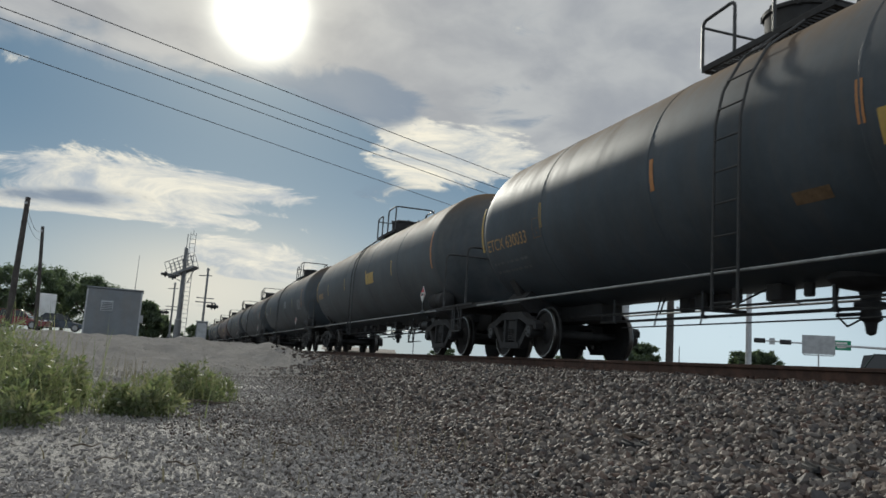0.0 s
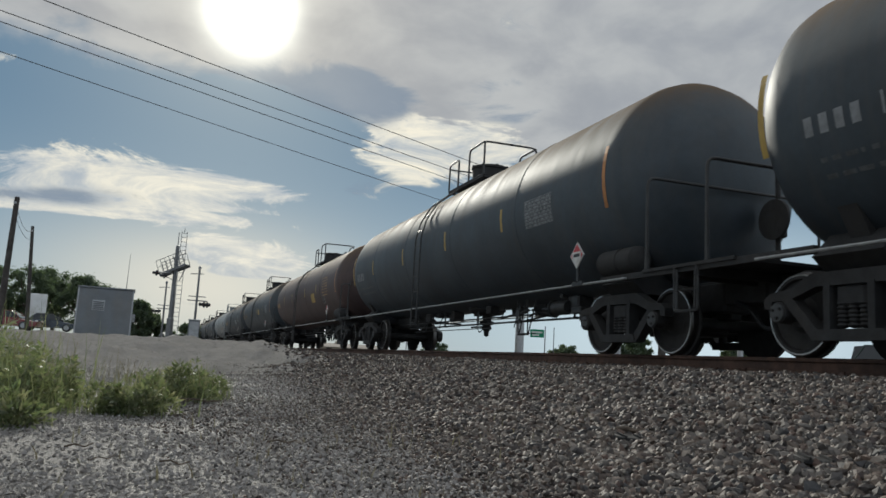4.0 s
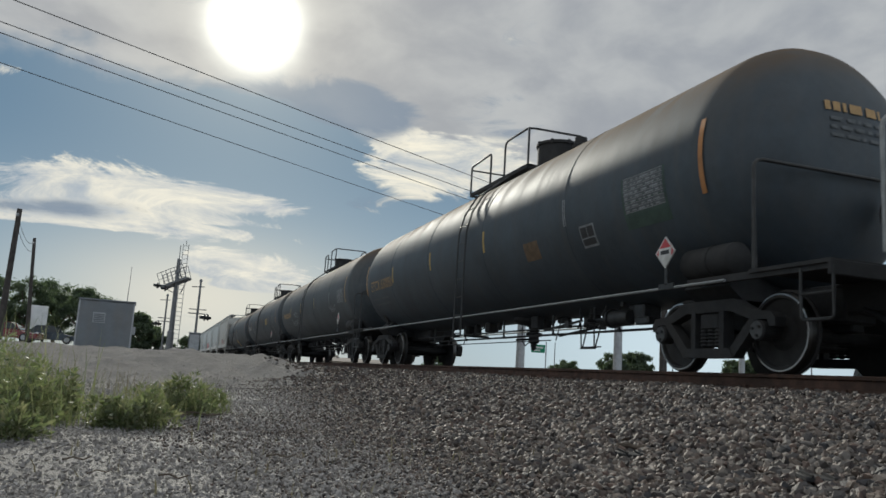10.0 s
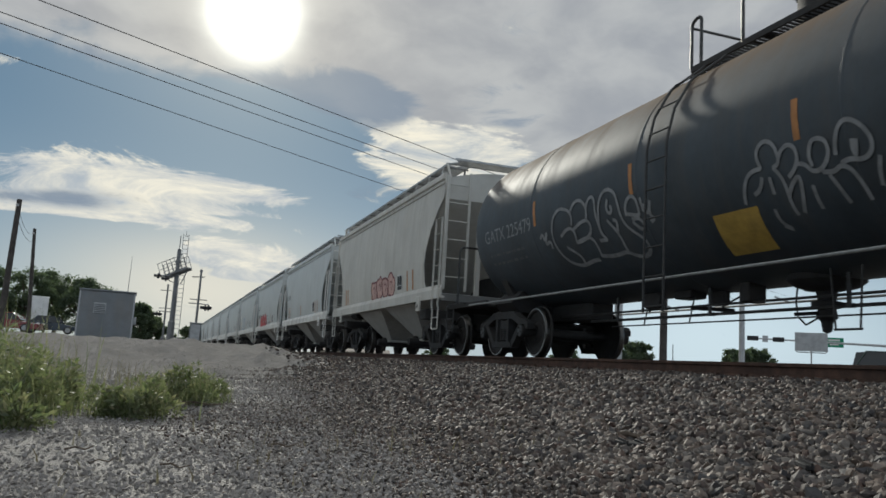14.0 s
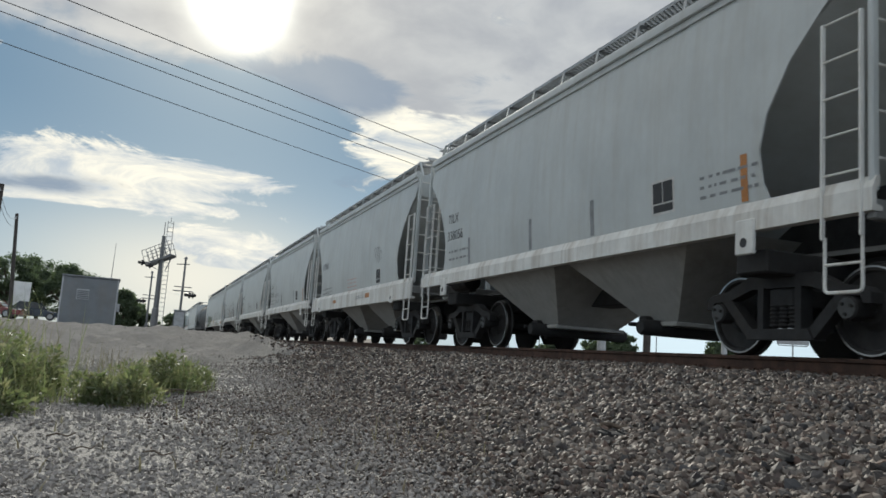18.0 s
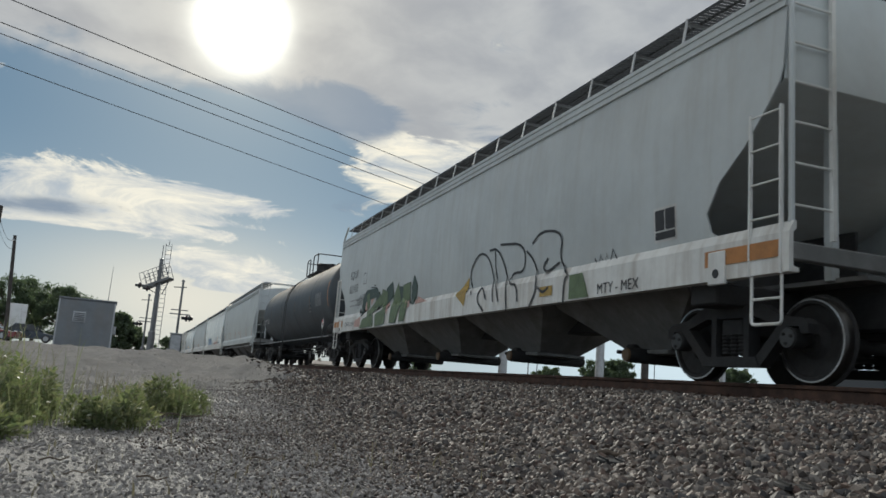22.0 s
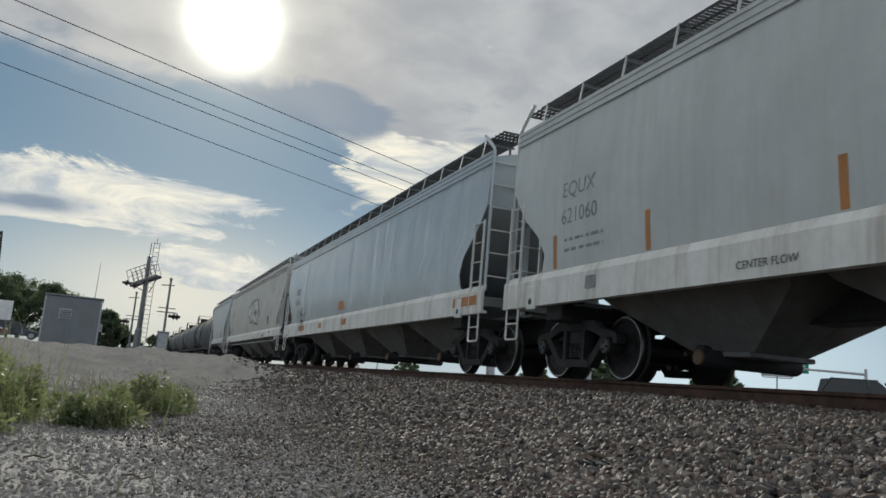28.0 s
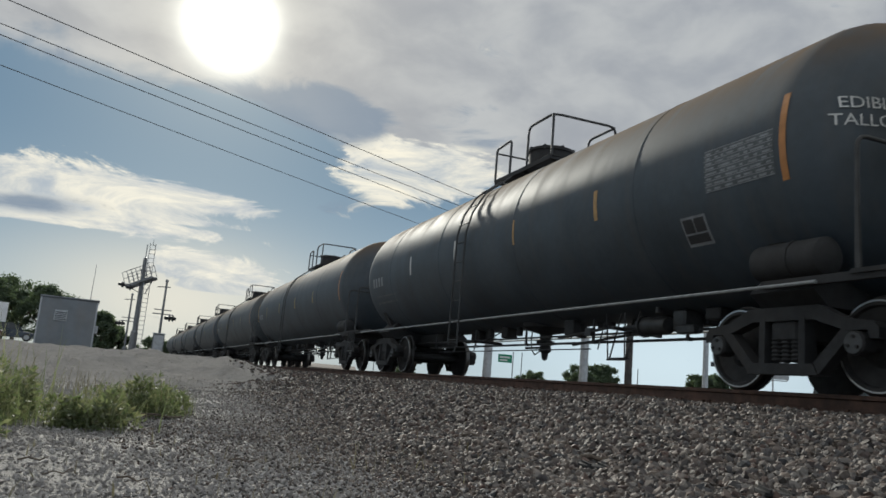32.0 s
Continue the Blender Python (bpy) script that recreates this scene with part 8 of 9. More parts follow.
# ---- vehicles ----
def vehicle(name, label, cat, x, y, turn, paint, suv):
    """Closed car: lofted lower body, glasshouse, roof, wheels, lamps. Front at +x."""
    c = put(name, label, cat, x, y, turn, "vehicles")
    p = M[paint]
    hood, belt, top = (0.98, 1.05, 1.74) if suv else (0.80, 0.92, 1.42)
    L, W = 4.6, 0.92
    prof = [(-L / 2, 0.55), (-L / 2 + 0.02, belt - 0.05), (-L / 2 + 0.25, belt + 0.02), (0.95, belt), (1.25, hood), (L / 2 - 0.25, hood - 0.12), (L / 2, 0.72), (L / 2, 0.40), (L / 2 - 0.1, 0.28), (-L / 2 + 0.1, 0.28)]
    sh = Shape()
    rows = []
    for yy, sc, dz in ((-W, 0.985, -0.03), (-W * 0.93, 1.0, 0.0), (0, 1.012, 0.03), (W * 0.93, 1.0, 0.0), (W, 0.985, -0.03)):
        rows.append([(a * sc, yy, b + (dz if b > 0.6 else 0)) for a, b in prof + prof[:1]])
    sh.sheet(rows)
    n = len(prof)
    sh.add([(a * 0.985, -W, b - (0.03 if b > 0.6 else 0)) for a, b in prof], [tuple(range(n))])
    sh.add([(a * 0.985, W, b - (0.03 if b > 0.6 else 0)) for a, b in prof], [tuple(range(n))])
    body = part("body", sh.mesh("body", p, 40), c)
    back = -L / 2 + (0.28 if suv else 0.75)
    cab = [(back, belt), (back + (0.15 if suv else 0.45), top - 0.06), (back + 0.7, top), (0.15, top), (0.42, top - 0.05), (1.12, belt)]
    gl = Shape()
    gl.sheet([[(a, s * (W - 0.06) * (1 if b < belt + 0.1 else 0.80), b) for a, b in cab] for s in (-1, 1)])
    for s in (-1, 1):
        gl.add([(a, s * (W - 0.06) * (1 if b < belt + 0.1 else 0.80), b) for a, b in cab], [tuple(range(len(cab)))])
    part("glasshouse", gl.mesh("glasshouse", M["glass"], 30), c, None, "dark tinted windows")
    part("roof", Shape().box((-0.55 if suv else -0.35, 0, top + 0.005), (1.9 if suv else 1.35, 1.42, 0.05), bevel=0.02).mesh("roof", p), c)
    for xx in ((back + 0.1, 0.1, 1.1) if suv else (back + 0.3, 0.0, 1.0)):
        for s in (-1, 1):
            part("pillar", Shape().rod((xx, s * (W - 0.05), belt), (xx * 0.72 - 0.1, s * 0.735, top - 0.02), 0.035, 6).mesh("pillar", p), c)
    for xx in (-1.4, 1.4):
        for s in (-1, 1):
            w = part("wheel", kept("carwheel", lambda: Shape().lathe([(-0.11, 0.02), (-0.11, 0.29), (-0.08, 0.335), (0.08, 0.335), (0.11, 0.29), (0.11, 0.02)], "y", n=24).mesh("wheel", M["tyre"], 30)), c, pose(xx, s * 0.82, 0.335))
            part("rim", kept("carrim", lambda: Shape().lathe([(-0.118, 0.02), (-0.118, 0.2), (-0.1, 0.215), (0.1, 0.215), (0.118, 0.2), (0.118, 0.02)], "y", n=20).mesh("rim", M["galv"], 30)), w)
    for s in (-1, 1):
        part("headlight", Shape().box((L / 2 - 0.06, s * 0.66, 0.72), (0.16, 0.36, 0.13), bevel=0.03).mesh("headlight", M["lamp"]), c)
        part("tail_light", Shape().box((-L / 2 + 0.02, s * 0.76, 0.85), (0.1, 0.22, 0.22), bevel=0.03).mesh("tail_light", M["taillamp"]), c)
        part("mirror", Shape().box((0.75, s * 1.0, belt + 0.08), (0.12, 0.18, 0.13), bevel=0.03).mesh("mirror", p), c)
    return c


x, y = at(-7.15, 75)
vehicle("sedan", "dark blue sedan waiting on the road", "car", x, y, 5, "darkcar", False)
x, y = at(-9.5, 69)
vehicle("sedan", "red sedan on the road by the crossing", "car", x, y, -8, "redcar", False)
x, y = at(49.6, 40)
vehicle("van", "dark green van on the street behind the track", "van", x, y, -48, "greencar", True)
x, y = at(-8.0, 90)
bx = put("box_trailer", "plain white box trailer beside the road", "trailer", x, y, 10)
part("box", Shape().box((0, 0, 2.3), (1.75, 3.6, 2.9), bevel=0.04).mesh("box", M["whitebox"]), bx)
part("frame", Shape().box((0, 0, 0.6), (1.3, 3.5, 0.5)).mesh("frame", M["steel"]), bx)
for s in (-1, 1):
    part("wheel", kept("carwheel2", lambda: Shape().lathe([(-0.11, 0.02), (-0.11, 0.29), (0.11, 0.29), (0.11, 0.02)], "x", n=20).mesh("wheel", M["tyre"], 30)), bx, pose(s * 0.8, 0.2, 0.29))


# ---- trees and shrubs ----
def leaf_cloud(rng, centres, radii, per, size, squash=0.8):
    """Small bent leaf faces spread round clump centres."""
    vs, fs = [], []
    for c, r in zip(centres, radii):
        n = int(per * (r / np.mean(radii)) ** 2)
        d = rng.normal(size=(n, 3))
        d /= np.linalg.norm(d, axis=1)[:, None]
        rr = r * np.abs(rng.normal(0.55, 0.42, n))
        p = np.array(c) + d * rr[:, None] * np.array([1, 1, squash])
        u = rng.normal(size=(n, 3))
        u /= np.linalg.norm(u, axis=1)[:, None]
        v = np.cross(u, rng.normal(size=(n, 3)))
        v /= np.linalg.norm(v, axis=1)[:, None]
        s = size * rng.uniform(0.6, 1.3, n)[:, None]
        o = len(vs) * 4
        quad = np.stack([p - u * s, p - v * s * 0.5, p + u * s, p + v * s * 0.5], 1)
        vs.append(quad.reshape(-1, 3))
    V = np.concatenate(vs)
    F = np.arange(len(V)).reshape(-1, 4)
    return V, F


def tree(x, y, hgt, spread, seed, label, name="tree", low=0.35, leaf=0.13, per=230):
    rng = np.random.default_rng(seed)
    t = put(name, label, "tree" if name == "tree" else "shrub", x, y, 0, "trees and shrubs", sink=0.05)
    sh = Shape()
    trunk = hgt * 0.55
    sh.rod((0, 0, 0), (0.05, 0, trunk * 0.6), hgt * 0.03, 10, hgt * 0.022)
    tips = []
    for k in range(7):
        a = 2 * math.pi * k / 7 + rng.uniform(-0.3, 0.3)
        z0 = trunk * rng.uniform(0.35, 0.6)
        r = spread * rng.uniform(0.35, 0.7)
        z1 = hgt * rng.uniform(0.5, 0.85)
        mid = (r * 0.5 * math.cos(a), r * 0.5 * math.sin(a), (z0 + z1) / 2 - 0.1)
        sh.rod((0.03, 0, z0), mid, hgt * 0.014, 7, hgt * 0.010)
        sh.rod(mid, (r * math.cos(a), r * math.sin(a), z1), hgt * 0.010, 6, hgt * 0.004)
        tips.append((r * math.cos(a), r * math.sin(a), z1))
    part("trunk", sh.mesh("trunk", M["bark"], 40), t)
    cs, rs = [], []
    for k in range(60):
        a, q = rng.uniform(0, 2 * math.pi), rng.uniform(0, 1) ** 0.6
        zz = rng.uniform(low, 0.93)
        w = spread * (1 - 0.75 * max(0, zz - 0.55) / 0.45) * q
        cs.append((w * math.cos(a), w * math.sin(a), hgt * zz))
        rs.append(hgt * rng.uniform(0.05, 0.12))
    cs += tips
    rs += [hgt * 0.11] * len(tips)
    V, F = leaf_cloud(rng, cs, rs, per, leaf)
    part("crown", raw_mesh("crown", V, F, M["leaves"]), t)


GT = "leafy green tree with dense uneven crown"
for k, (az, d, h, s) in enumerate(((-13.5, 96, 6.9, 4.1), (-11.0, 98, 7.2, 3.9), (-8.7, 97, 7.4, 3.6), (-6.9, 100, 7.7, 3.4), (-5.3, 95, 6.5, 2.9), (-4.0, 98, 6.1, 2.3), (-1.75, 72, 3.5, 1.3), (-0.9, 76, 2.7, 1.2))):
    tree(*at(az, d), h, s, 10 + k, GT, low=0.15)
for k, (az, d, h, s) in enumerate(((1.6, 150, 4.2, 3.0), (2.4, 140, 3.4, 2.6))):
    tree(*at(az, d), h, s, 30 + k, "small distant leafy tree beyond the crossing", low=0.15, leaf=0.2, per=80)
for k, (az, d, h, s) in enumerate(((31.6, 58, 2.5, 1.3), (33.1, 60, 2.75, 1.3), (39.8, 58, 2.5, 1.3), (41.0, 60, 2.6, 1.4), (28.2, 75, 2.4, 1.6), (19.0, 90, 2.2, 1.8))):
    tree(*at(az, d), h, s, 40 + k, "round green roadside shrub behind the track", "shrub", low=0.1, leaf=0.09)


# ---- street behind the track ----
def street_pole(az, d, top, r, mat, label):
    x, y = at(az, d)
    p = put("street_pole", label, "pole", x, y, 0, "street poles", sink=0.2)
    part("shaft", Shape().rod((0, 0, 0), (0, 0, top), r, 14, r * 0.75).mesh("shaft", M[mat], 40), p)
    part("base_collar", Shape().lathe([(0.2, r), (0.2, r + 0.08), (0.5, r + 0.06), (0.55, r)], "z", n=14).mesh("base_collar", M[mat], 40), p)


street_pole(24.95, 42, 8.0, 0.24, "galv", "pale grey concrete street pole")
street_pole(31.8, 40, 9.0, 0.22, "galv", "pale grey concrete street pole")
street_pole(34.9, 36, 9.0, 0.17, "pole", "dark wooden street pole")
street_pole(40.03, 42, 9.0, 0.15, "galv", "pale grey metal street pole")
for az, d, top in ((35.55, 60, 2.7), (38.96, 60, 2.6), (16.8, 70, 5.4), (27.4, 60, 3.2)):
    street_pole(az, d, top, 0.04, "mastgrey", "thin grey metal sign post")


def traffic_signal():
    px, py = at(49.5, 101)
    t = put("traffic_signal", "grey mast arm with two dark signal heads", "traffic signal", px, py)
    z = 5.45 - zg(px, py)
    ex, ey = at(40.4, 100)
    d = Vector((ex - px, ey - py, 0.35))
    part("pole", Shape().rod((0, 0, 0), (0, 0, z + 0.6), 0.2, 14, 0.16).mesh("pole", M["galv"], 40), t)
    part("mast_arm", Shape().rod((0, 0, z), (d.x, d.y, z + d.z), 0.15, 12, 0.07).mesh("mast_arm", M["galv"], 40), t)
    u = d.normalized()
    ang = math.degrees(math.atan2(u.y, u.x))
    L = d.length
    for q in (0.965, 0.79):
        hd = part("signal_head", kept("sighead", lambda: Shape().box((0, 0, 0), (1.25, 0.35, 0.55), bevel=0.04).mesh("signal_head", M["plastic"])), t, Matrix.Translation(d * q + Vector((0, 0, z))) @ pose(0, 0, 0, 0, 0, ang))
        for k in (-0.38, 0, 0.38):
            part("visor", kept("visor", lambda: Shape().lathe([(0, 0.14), (0, 0.16), (0.25, 0.16), (0.25, 0.14)], "y", n=12).mesh("visor", M["plastic"], 40)), hd, pose(k, 0.18, 0))
    part("small_sign", Shape().box((0, 0, 0), (0.6, 0.04, 0.75)).mesh("small_sign", M["galv"]), t, Matrix.Translation(d * 0.88 + Vector((0, 0, z))) @ pose(0, 0, 0, 0, 0, ang))
    gs = part("street_name_sign", Shape().box((0, 0, 0), (1.75, 0.05, 1.1), bevel=0.02).mesh("street_name_sign", M["signgreen"]), t, Matrix.Translation(d * 0.42 + Vector((0, 0, z + 0.05))) @ pose(0, 0, 0, 0, 0, ang), "green street name sign")
    for zz, w in ((0.25, 1.2), (-0.2, 0.9)):
        part("sign_line", Shape().box((0.1, 0.032, zz), (w, 0.008, 0.22)).box((0.1, -0.032, zz), (w, 0.008, 0.22)).mesh("sign_line", M["white"]), gs)


traffic_signal()
x, y = at(44.3, 35)
sg = put("road_sign", "back of a grey metal road sign on a post", "road sign", x, y, -44)
zz = 2.25 - zg(x, y)
part("panel", Shape().box((0, 0, zz), (1.2, 0.02, 0.75), bevel=0.008).mesh("panel", M["galv"]), sg)
part("post", Shape().rod((0, 0.03, 0), (0, 0.03, zz + 0.3), 0.03, 8).mesh("post", M["galv"]), sg)
part("frame_tube", Shape().bend([(-0.56, 0.02, zz + 0.3), (-0.56, 0.02, zz - 0.42), (0.56, 0.02, zz - 0.42), (0.56, 0.02, zz + 0.3)], 0.02, 6).mesh("frame_tube", M["galv"]), sg)
x, y = at(26.2, 55)
sg = put("guide_sign", "green guide sign on two slim posts", "road sign", x, y, -26)
zz = 2.7 - zg(x, y)
gp = part("panel", Shape().box((0, 0, zz), (0.95, 0.03, 0.55), bevel=0.01).mesh("panel", M["signgreen"]), sg)
part("sign_line", Shape().box((0, -0.019, zz + 0.08), (0.7, 0.008, 0.12)).box((-0.1, -0.019, zz - 0.12), (0.5, 0.008, 0.1)).mesh("sign_line", M["white"]), gp)
part("post", Shape().rod((0.55, 0.03, 0), (0.55, 0.03, zz + 0.5), 0.04, 8).mesh("post", M["galv"]), sg)


def far_house():
    x, y = at(12.9, 180)
    hs = put("house", "low tan house with brown gabled roof", "house", x, y, -12, sink=0.1)
    part("wall", Shape().box((0, 0, 0.95), (15, 8, 1.9)).mesh("wall", M["stucco"]), hs)
    part("roof", Shape().prism([(-4.6, 1.85), (4.6, 1.85), (0.0, 2.75)], "x", -8.2, 8.2).mesh("roof", M["roof"]), hs)
    part("chimney", Shape().box((-3.5, 0.8, 2.8), (0.7, 0.7, 0.9), bevel=0.02).mesh("chimney", M["stucco"]), hs)
    for k in (-5, -1.5, 2, 5.5):
        part("window", kept("hwin", lambda: Shape().box((0, -4.02, 1.2), (1.2, 0.06, 0.9)).mesh("window", M["glass"])), hs, pose(k, 0, 0))


far_house()


# ---- loose cover: stones, weeds, sticks ----
ICO_G = (1 + 5 ** 0.5) / 2
FORMS = {
    "lump": (np.array([(-1, ICO_G, 0), (1, ICO_G, 0), (-1, -ICO_G, 0), (1, -ICO_G, 0), (0, -1, ICO_G), (0, 1, ICO_G), (0, -1, -ICO_G), (0, 1, -ICO_G), (ICO_G, 0, -1), (ICO_G, 0, 1), (-ICO_G, 0, -1), (-ICO_G, 0, 1)]) / 1.9,
             np.array([(0, 11, 5), (0, 5, 1), (0, 1, 7), (0, 7, 10), (0, 10, 11), (1, 5, 9), (5, 11, 4), (11, 10, 2), (10, 7, 6), (7, 1, 8), (3, 9, 4), (3, 4, 2), (3, 2, 6), (3, 6, 8), (3, 8, 9), (4, 9, 5), (2, 4, 11), (6, 2, 10), (8, 6, 7), (9, 8, 1)])),
    "block": (np.array([(x, y, z) for x in (-0.72, 0.72) for y in (-0.72, 0.72) for z in (-0.72, 0.72)]),
              np.array([(0, 1, 3), (0, 3, 2), (4, 6, 7), (4, 7, 5), (0, 4, 5), (0, 5, 1), (2, 3, 7), (2, 7, 6), (0, 2, 6), (0, 6, 4), (1, 5, 7), (1, 7, 3)])),
    "chip": (np.array([(1, 0, 0), (-1, 0, 0), (0, 1, 0), (0, -1, 0), (0, 0, 1), (0, 0, -1)]) * 1.05,
             np.array([(0, 2, 4), (2, 1, 4), (1, 3, 4), (3, 0, 4), (2, 0, 5), (1, 2, 5), (3, 1, 5), (0, 3, 5)])),
}


def stones(name, label, cat, pts, size, mat, seed, lo=0.55, hi=1.5, sink=0.25, form="lump"):
    """Broken stones: squashed, jittered lumps, blocks or chips."""
    rng = np.random.default_rng(seed)
    base, tri = FORMS[form]
    k = len(base)
    n = len(pts)
    s = (size(pts) if callable(size) else size) * rng.uniform(lo, hi, (n, 1))
    ax = np.stack([rng.uniform(0.7, 1.35, n), rng.uniform(0.6, 1.1, n), rng.uniform(0.4, 0.85, n)], 1)
    v = base[None] * (1 + rng.uniform(-0.36, 0.36, (n, k, 1))) * (s * ax)[:, None, :] * 0.5
    q = rng.normal(size=(n, 4))
    q[:, 1:3] *= 0.45
    q /= np.linalg.norm(q, axis=1)[:, None]
    w, x, y, z = q.T
    Rm = np.stack([np.stack([1 - 2 * (y * y + z * z), 2 * (x * y - z * w), 2 * (x * z + y * w)], 1), np.stack([2 * (x * y + z * w), 1 - 2 * (x * x + z * z), 2 * (y * z - x * w)], 1), np.stack([2 * (x * z - y * w), 2 * (y * z + x * w), 1 - 2 * (x * x + y * y)], 1)], 1)
    v = np.einsum("nij,nkj->nki", Rm, v)
    c = np.stack([pts[:, 0], pts[:, 1], ground_z(pts[:, 0], pts[:, 1]) + s[:, 0] * (0.5 - sink) * 0.55 + rng.uniform(-0.25, 0.55, n) * s[:, 0]], 1)
    V = (v + c[:, None]).reshape(-1, 3)
    F = (tri[None] + k * np.arange(n)[:, None, None]).reshape(-1, 3)
    thing(name, label, cat, kind="stuff", me=raw_mesh(name, V, F, mat))


def scatter(n, az0, az1, d0, d1, seed, power=1.0, keep=None):
    rng = np.random.default_rng(seed)
    az = np.radians(rng.uniform(az0, az1, n))
    d = d0 + (d1 - d0) * rng.uniform(0, 1, n) ** power
    p = np.stack([d * np.sin(az), d * np.cos(az)], 1)
    if keep is not None:
        p = p[keep(p, rng)]
    return p


def ballast_share(p, rng):
    edge = 0.55 + 0.35 * np.sin(p[:, 1] * 0.8) + 0.03 * p[:, 1]
    return (rng.uniform(0, 1, len(p)) < sm(edge - 0.9, edge + 1.0, p[:, 0])) & (p[:, 0] < 6.28)


def graded(p):
    """Coarse by the track, fine towards the dirt path."""
    return (0.014 + 0.027 * sm(0.6, 2.3, p[:, 0] - 0.04 * p[:, 1]))[:, None]


def gritty(p, rng):
    patch = 0.5 + 0.5 * np.sin(p[:, 0] * 3.1 + 1.2 * np.sin(p[:, 1] * 1.7)) * np.sin(p[:, 1] * 2.3 + 0.8 * np.sin(p[:, 0] * 2.1))
    return rng.uniform(0, 1, len(p)) < (0.25 + 0.75 * patch) * (1 - 0.85 * sm(0.8, 2.2, p[:, 0]))


stones("ballast", "loose grey-brown crushed stone ballast", "ballast", scatter(60000, -2, 53, 1.9, 6.0, 1, 1.25, ballast_share), graded, M["stones"], 1, 0.5, 1.45)
stones("ballast", "loose grey-brown crushed stone ballast", "ballast", scatter(80000, 1, 56, 5.4, 17, 2, 1.25, ballast_share), graded, M["stones"], 2, 0.5, 1.5, form="lump")
stones("ballast", "loose grey-brown crushed stone ballast", "ballast", scatter(34000, 2, 24, 15, 44, 3, 1.2, lambda p, r: (r.uniform(0, 1, len(p)) < sm(2.4, 4.2, p[:, 0])) & (p[:, 0] < 6.28)), 0.052, M["stones"], 3, form="block")
def strip(n, x0, x1, y0, y1, seed, keep=None):
    rng = np.random.default_rng(seed)
    p = np.stack([rng.uniform(x0, x1, n), rng.uniform(y0, y1, n)], 1)
    return p if keep is None else p[keep(p)]


def out_of_wedge(p):
    az = np.degrees(np.arctan2(p[:, 0], p[:, 1]))
    return (az > 52) | (np.hypot(p[:, 0], p[:, 1]) < 1.95)


# the bed goes on behind, between the rails and beyond them
stones("ballast", "loose grey-brown crushed stone ballast", "ballast", strip(20000, 0.3, 6.25, -22, 5, 7, lambda p: out_of_wedge(p) & (p[:, 0] > 0.3 + 3.2 * np.modf(np.abs(np.sin(p[:, 0] * 12.9 + p[:, 1] * 78.2)) * 437.5)[0] ** 1.5)), 0.05, M["stones"], 7, 0.5, 1.6, form="block")
stones("ballast", "loose grey-brown crushed stone ballast", "ballast", strip(14000, 8.1, 10.3, -22, 45, 8), 0.06, M["stones"], 8, 0.5, 1.6, form="block")
stones("gravel", "fine grey gravel and grit over dirt", "gravel", strip(14000, -4, 1.2, -12, 3, 9, lambda p: (np.hypot(p[:, 0], p[:, 1]) < 1.8) | (p[:, 1] < 1.0) | (p[:, 0] < -0.25 * p[:, 1])), 0.016, M["chips"], 9, 0.4, 2.0, 0.35, "chip")
stones("gravel", "fine grey gravel and grit over dirt", "gravel", scatter(76000, -14, 26, 1.8, 10, 4, 1.3, gritty), 0.0105, M["chips"], 4, 0.4, 2.4, 0.35, "chip")
stones("gravel", "fine grey gravel and grit over dirt", "gravel", scatter(16000, -9, 16, 8, 15, 5, 1.0, lambda p, r: p[:, 0] < 3.0), 0.018, M["chips"], 5, 0.4, 1.9, 0.35, "chip")
stones("dirt_clods", "crumbly grey-brown lumps of soil on the rise", "soil", scatter(4500, -15, 12, 14.5, 30, 6, 0.9, lambda p, r: (p[:, 0] < 2.8) & (r.uniform(0, 1, len(p)) < 0.35 + 0.65 * sm(-0.3, 0.5, np.sin(p[:, 0] * 1.9 + p[:, 1]) * np.sin(p[:, 1] * 1.3)))), 0.022, M["clods"], 6, 0.3, 2.0, 0.8, "lump")


def blades(name, label, cat, clumps, mat, seed, width=0.006):
    """Grass: bent blades of three pieces. clumps: x, y, spread, count, height."""
    rng = np.random.default_rng(seed)
    Vs, Fs, o = [], [], 0
    for cx, cy, sp, n, hg in clumps:
        x = cx + rng.normal(size=n) * sp
        y = cy + rng.normal(size=n) * sp * 1.3
        h = hg * rng.uniform(0.45, 1.15, n)
        a = rng.uniform(0, 2 * np.pi, n)
        lean = rng.uniform(0.05, 0.6, n) * h
        z = ground_z(x, y)
        wdt = width * rng.uniform(0.6, 1.6, n)
        pa = a + np.pi / 2 + rng.uniform(-0.5, 0.5, n)
        rows = []
        for t, k in ((0, 1.0), (0.45, 0.8), (0.8, 0.5), (1.0, 0.08)):
            px, py, pz = x + np.cos(a) * lean * t * t, y + np.sin(a) * lean * t * t, z - 0.01 + h * (t - 0.12 * t * t)
            ox, oy = np.cos(pa) * wdt * k, np.sin(pa) * wdt * k
            rows += [np.stack([px - ox, py - oy, pz], 1), np.stack([px + ox, py + oy, pz], 1)]
        V = np.stack(rows, 1).reshape(-1, 3)
        base = (np.arange(n) * 8)[:, None] + o
        for k in (0, 2, 4):
            Fs.append(base + np.array([k, k + 1, k + 3, k + 2]))
        Vs.append(V)
        o += len(V)
    thing(name, label, cat, kind="stuff", me=raw_mesh(name, np.concatenate(Vs), np.concatenate(Fs), mat))


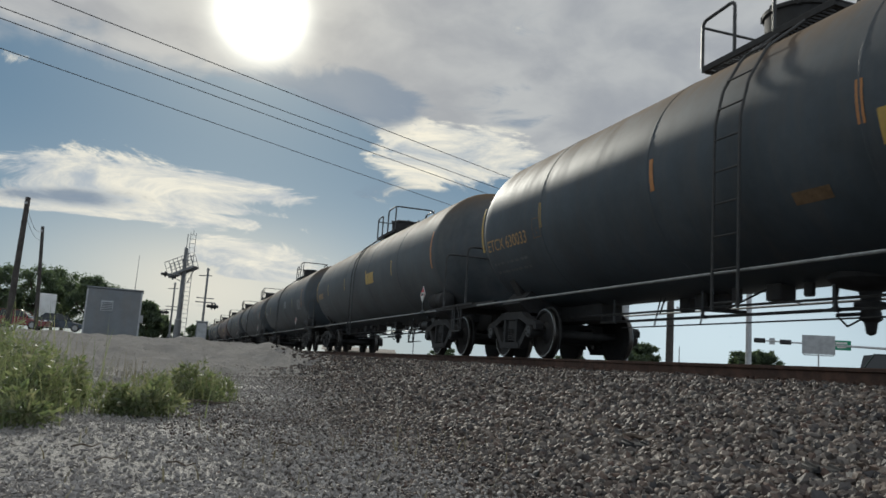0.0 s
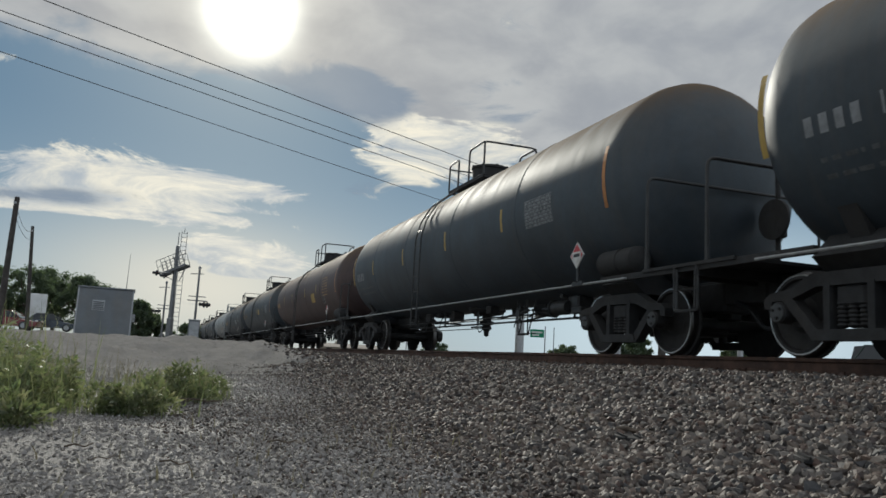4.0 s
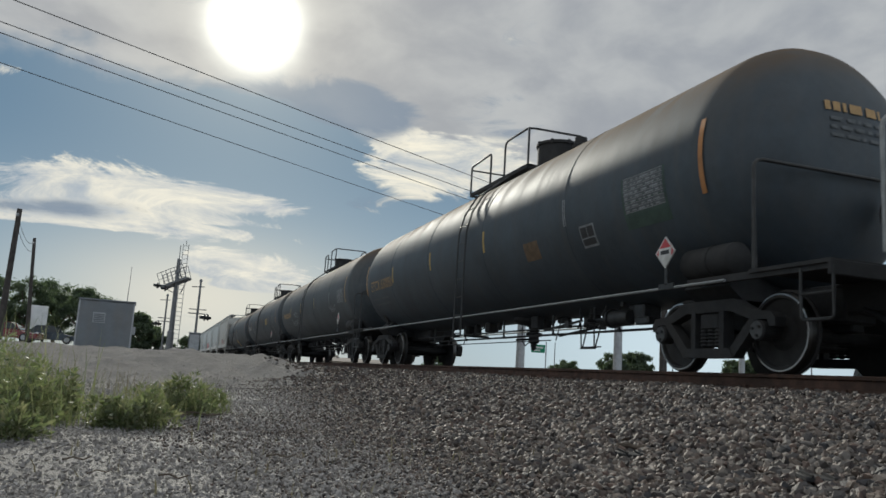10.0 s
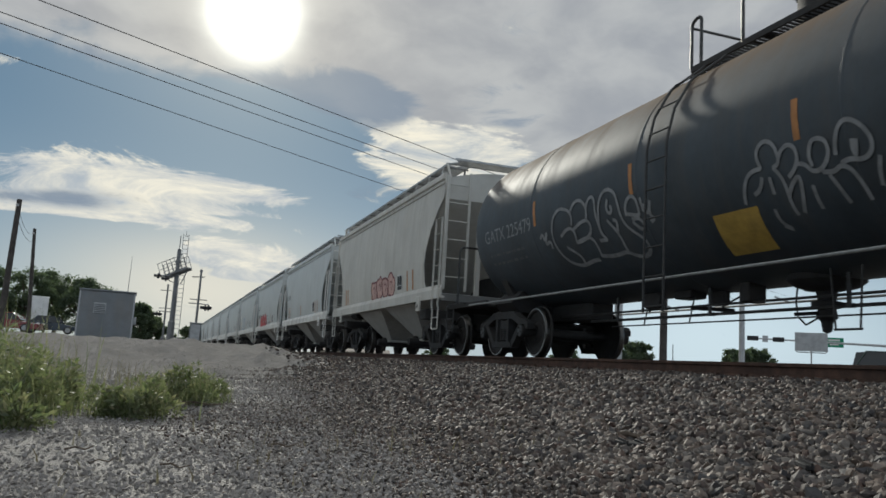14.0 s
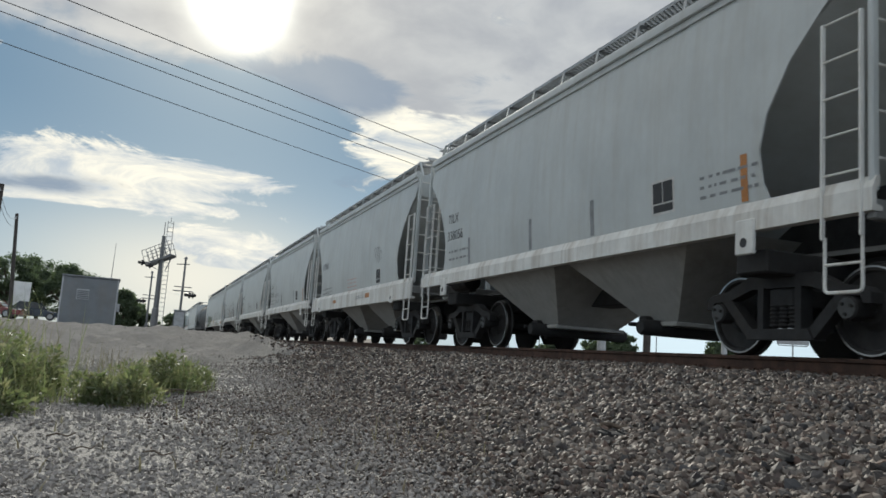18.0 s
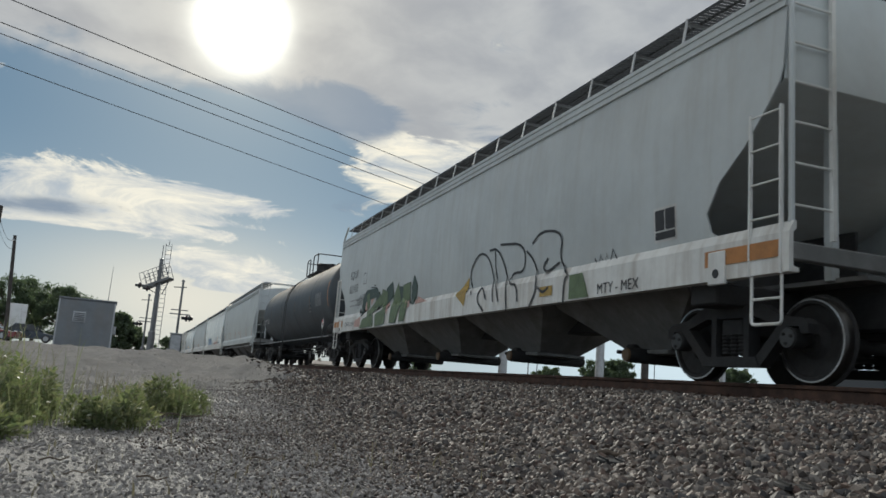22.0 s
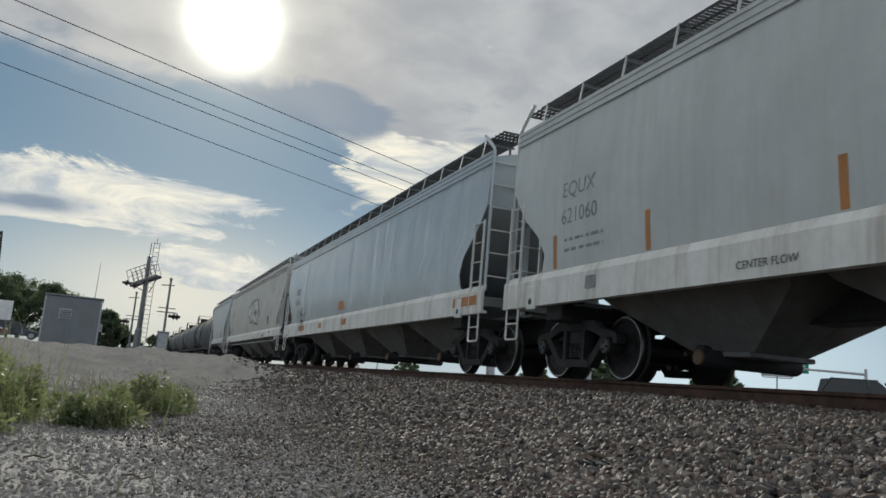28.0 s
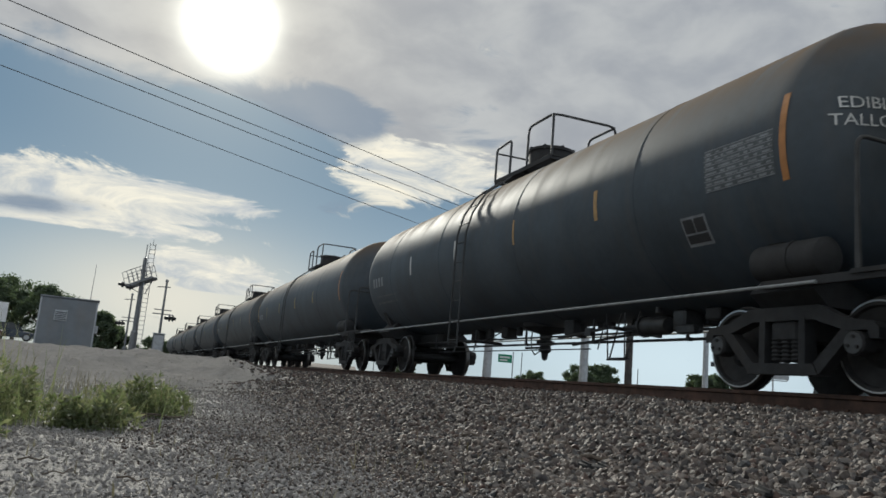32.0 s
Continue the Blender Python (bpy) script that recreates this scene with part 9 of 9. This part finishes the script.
def bush(name, label, domes, seed):
    """Low weeds: leafy domes of uneven height with stems that stand out of them."""
    rng = np.random.default_rng(seed)
    Vs, Fs, o = [], [], 0
    for cx, cy, r, hg, n in domes:
        # every dome is a handful of lobes
        for _ in range(11):
            a, q = rng.uniform(0, 2 * np.pi), rng.uniform(0.1, 0.8)
            lx, ly, lr, lh = cx + r * q * np.cos(a), cy + 1.3 * r * q * np.sin(a), r * rng.uniform(0.35, 0.65), hg * (1 - 0.62 * q) * rng.uniform(0.5, 1.15)
            m = n // 17
            t = rng.uniform(0.02, 1, m) ** 0.75
            rad = lr * np.sqrt(np.clip(1 - t ** 2.2, 0.02, 1)) * rng.uniform(0.3, 1.05, m)
            b = rng.uniform(0, 2 * np.pi, m)
            x, y = lx + rad * np.cos(b), ly + rad * np.sin(b)
            p = np.stack([x, y, ground_z(x, y) + lh * t], 1)
            u = np.stack([np.cos(b), np.sin(b), rng.normal(0.5, 0.6, m)], 1) + rng.normal(size=(m, 3)) * 0.45
            u /= np.linalg.norm(u, axis=1)[:, None]
            v = np.cross(u, rng.normal(size=(m, 3)))
            v /= np.linalg.norm(v, axis=1)[:, None]
            s = (0.010 + 0.026 * rng.uniform(0, 1, m) ** 2)[:, None]
            Vs.append(np.stack([p, p + u * s * 0.9 + v * s * 0.32, p + u * s * 2, p + u * s * 0.9 - v * s * 0.32], 1).reshape(-1, 3))
    V = np.concatenate(Vs)
    thing(name, label, "weeds", kind="stuff", me=raw_mesh(name, V, np.arange(len(V)).reshape(-1, 4), M["grass"]))


DOMES_TALL = [(-0.72, 5.35, 0.26, 0.40, 3600), (-1.05, 6.1, 0.42, 0.52, 5500), (-0.62, 6.0, 0.22, 0.36, 2600), (-1.5, 7.4, 0.65, 0.74, 5500), (-0.66, 4.45, 0.16, 0.20, 1800), (-2.0, 9.0, 0.8, 0.95, 3500)]
DOMES_LOW = [(-0.27, 5.35, 0.17, 0.25, 2600), (-0.08, 5.5, 0.2, 0.30, 3000), (0.17, 6.7, 0.25, 0.36, 3000), (0.4, 7.3, 0.2, 0.30, 1800), (-0.1, 7.3, 0.25, 0.24, 1200)]
bush("weeds", "bushy bright green weeds growing in dirt", DOMES_TALL, 1)
bush("weeds", "low yellow-green weeds beside the gravel path", DOMES_LOW, 2)
blades("grass", "thin green grass stems among the weeds", "grass", [(x, y, r * 0.55, int(n * 0.045), h * 1.0) for x, y, r, h, n in DOMES_TALL + DOMES_LOW], M["grass"], 5, 0.0025)
blades("dry_grass", "pale dry grass stems among the gravel", "dry grass", [(-1.0, 6.4, 0.35, 60, 0.55), (0.0, 6.8, 0.25, 50, 0.38), (1.2, 4.0, 0.5, 60, 0.10), (0.4, 3.0, 0.5, 60, 0.08), (2.3, 4.5, 0.6, 60, 0.10), (-1.5, 11, 0.8, 160, 0.35)], M["straw"], 4, 0.003)


def stick(az, d, length, r, turn, label="short dry stick on the gravel"):
    x, y = at(az, d)
    st = thing("stick", label, "stick", pose(x, y, zg(x, y) + r + 0.02, 0, 3, turn), "sticks")
    sh = Shape()
    pts = [(-length / 2, 0, 0), (-length * 0.15, 0.02 * length, 0.01), (length * 0.2, -0.02 * length, 0.0), (length / 2, 0.03 * length, 0.015)]
    for (a, b), q in zip(zip(pts, pts[1:]), (1.0, 0.9, 0.75)):
        sh.rod(a, b, r * q, 7, r * q * 0.9)
    part("wood", sh.mesh("wood", M["stick"], 40), st)


for az, d, ln, r, tn in ((24.5, 5.6, 0.24, 0.012, 15), (32.9, 4.6, 0.16, 0.014, -20), (-4.5, 3.6, 0.12, 0.004, 30), (-3.0, 3.3, 0.15, 0.003, 55), (1.5, 3.2, 0.12, 0.004, -30), (0.5, 6.3, 0.35, 0.008, 10), (2.8, 6.4, 0.3, 0.008, 0), (8.5, 3.9, 0.14, 0.005, 5)):
    stick(az, d, ln, r, tn)
for az, d in ((44.57, 3.55), (32.86, 4.3)):
    x, y = at(az, d)
    tp = thing("tie_plate", "dark rusty tie plate lying on the ballast", "tie plate", pose(x, y, zg(x, y) + 0.04, 8, 4, 35 - az), "loose tie plates")
    part("plate", Shape().box((0, 0, 0), (0.15, 0.08, 0.02), bevel=0.004).box((0.05, 0, 0.012), (0.012, 0.08, 0.016)).box((-0.05, 0, 0.012), (0.012, 0.08, 0.016)).mesh("plate", M["steel"]), tp)


def motions():
    """The train rolls past, slowing a little; its wheels turn with it."""
    def gone(t):
        return 16.404 * t - 0.02115 * t * t
    times = [2.0 * k for k in range(17)]
    for car, y0 in CARS:
        walk(car, [(t, pose(TRACK, y0 - gone(t), RAIL)) for t in times])
    for side in (0, 1):
        lead = WHEELS[side]
        base = lead.matrix_basis.translation.copy()
        walk(lead, [(k / FPS, Matrix.Translation(base) @ Matrix.Rotation(gone(k / FPS) / 0.457, 4, "X")) for k in range(32 * FPS + 1)])
        for w in WHEELS[side + 2::2]:
            w.rotation_mode = "QUATERNION"
            keys = w.animation_data_create()
            keys.action = lead.animation_data.action
            keys.action_slot = lead.animation_data.action_slot


motions()
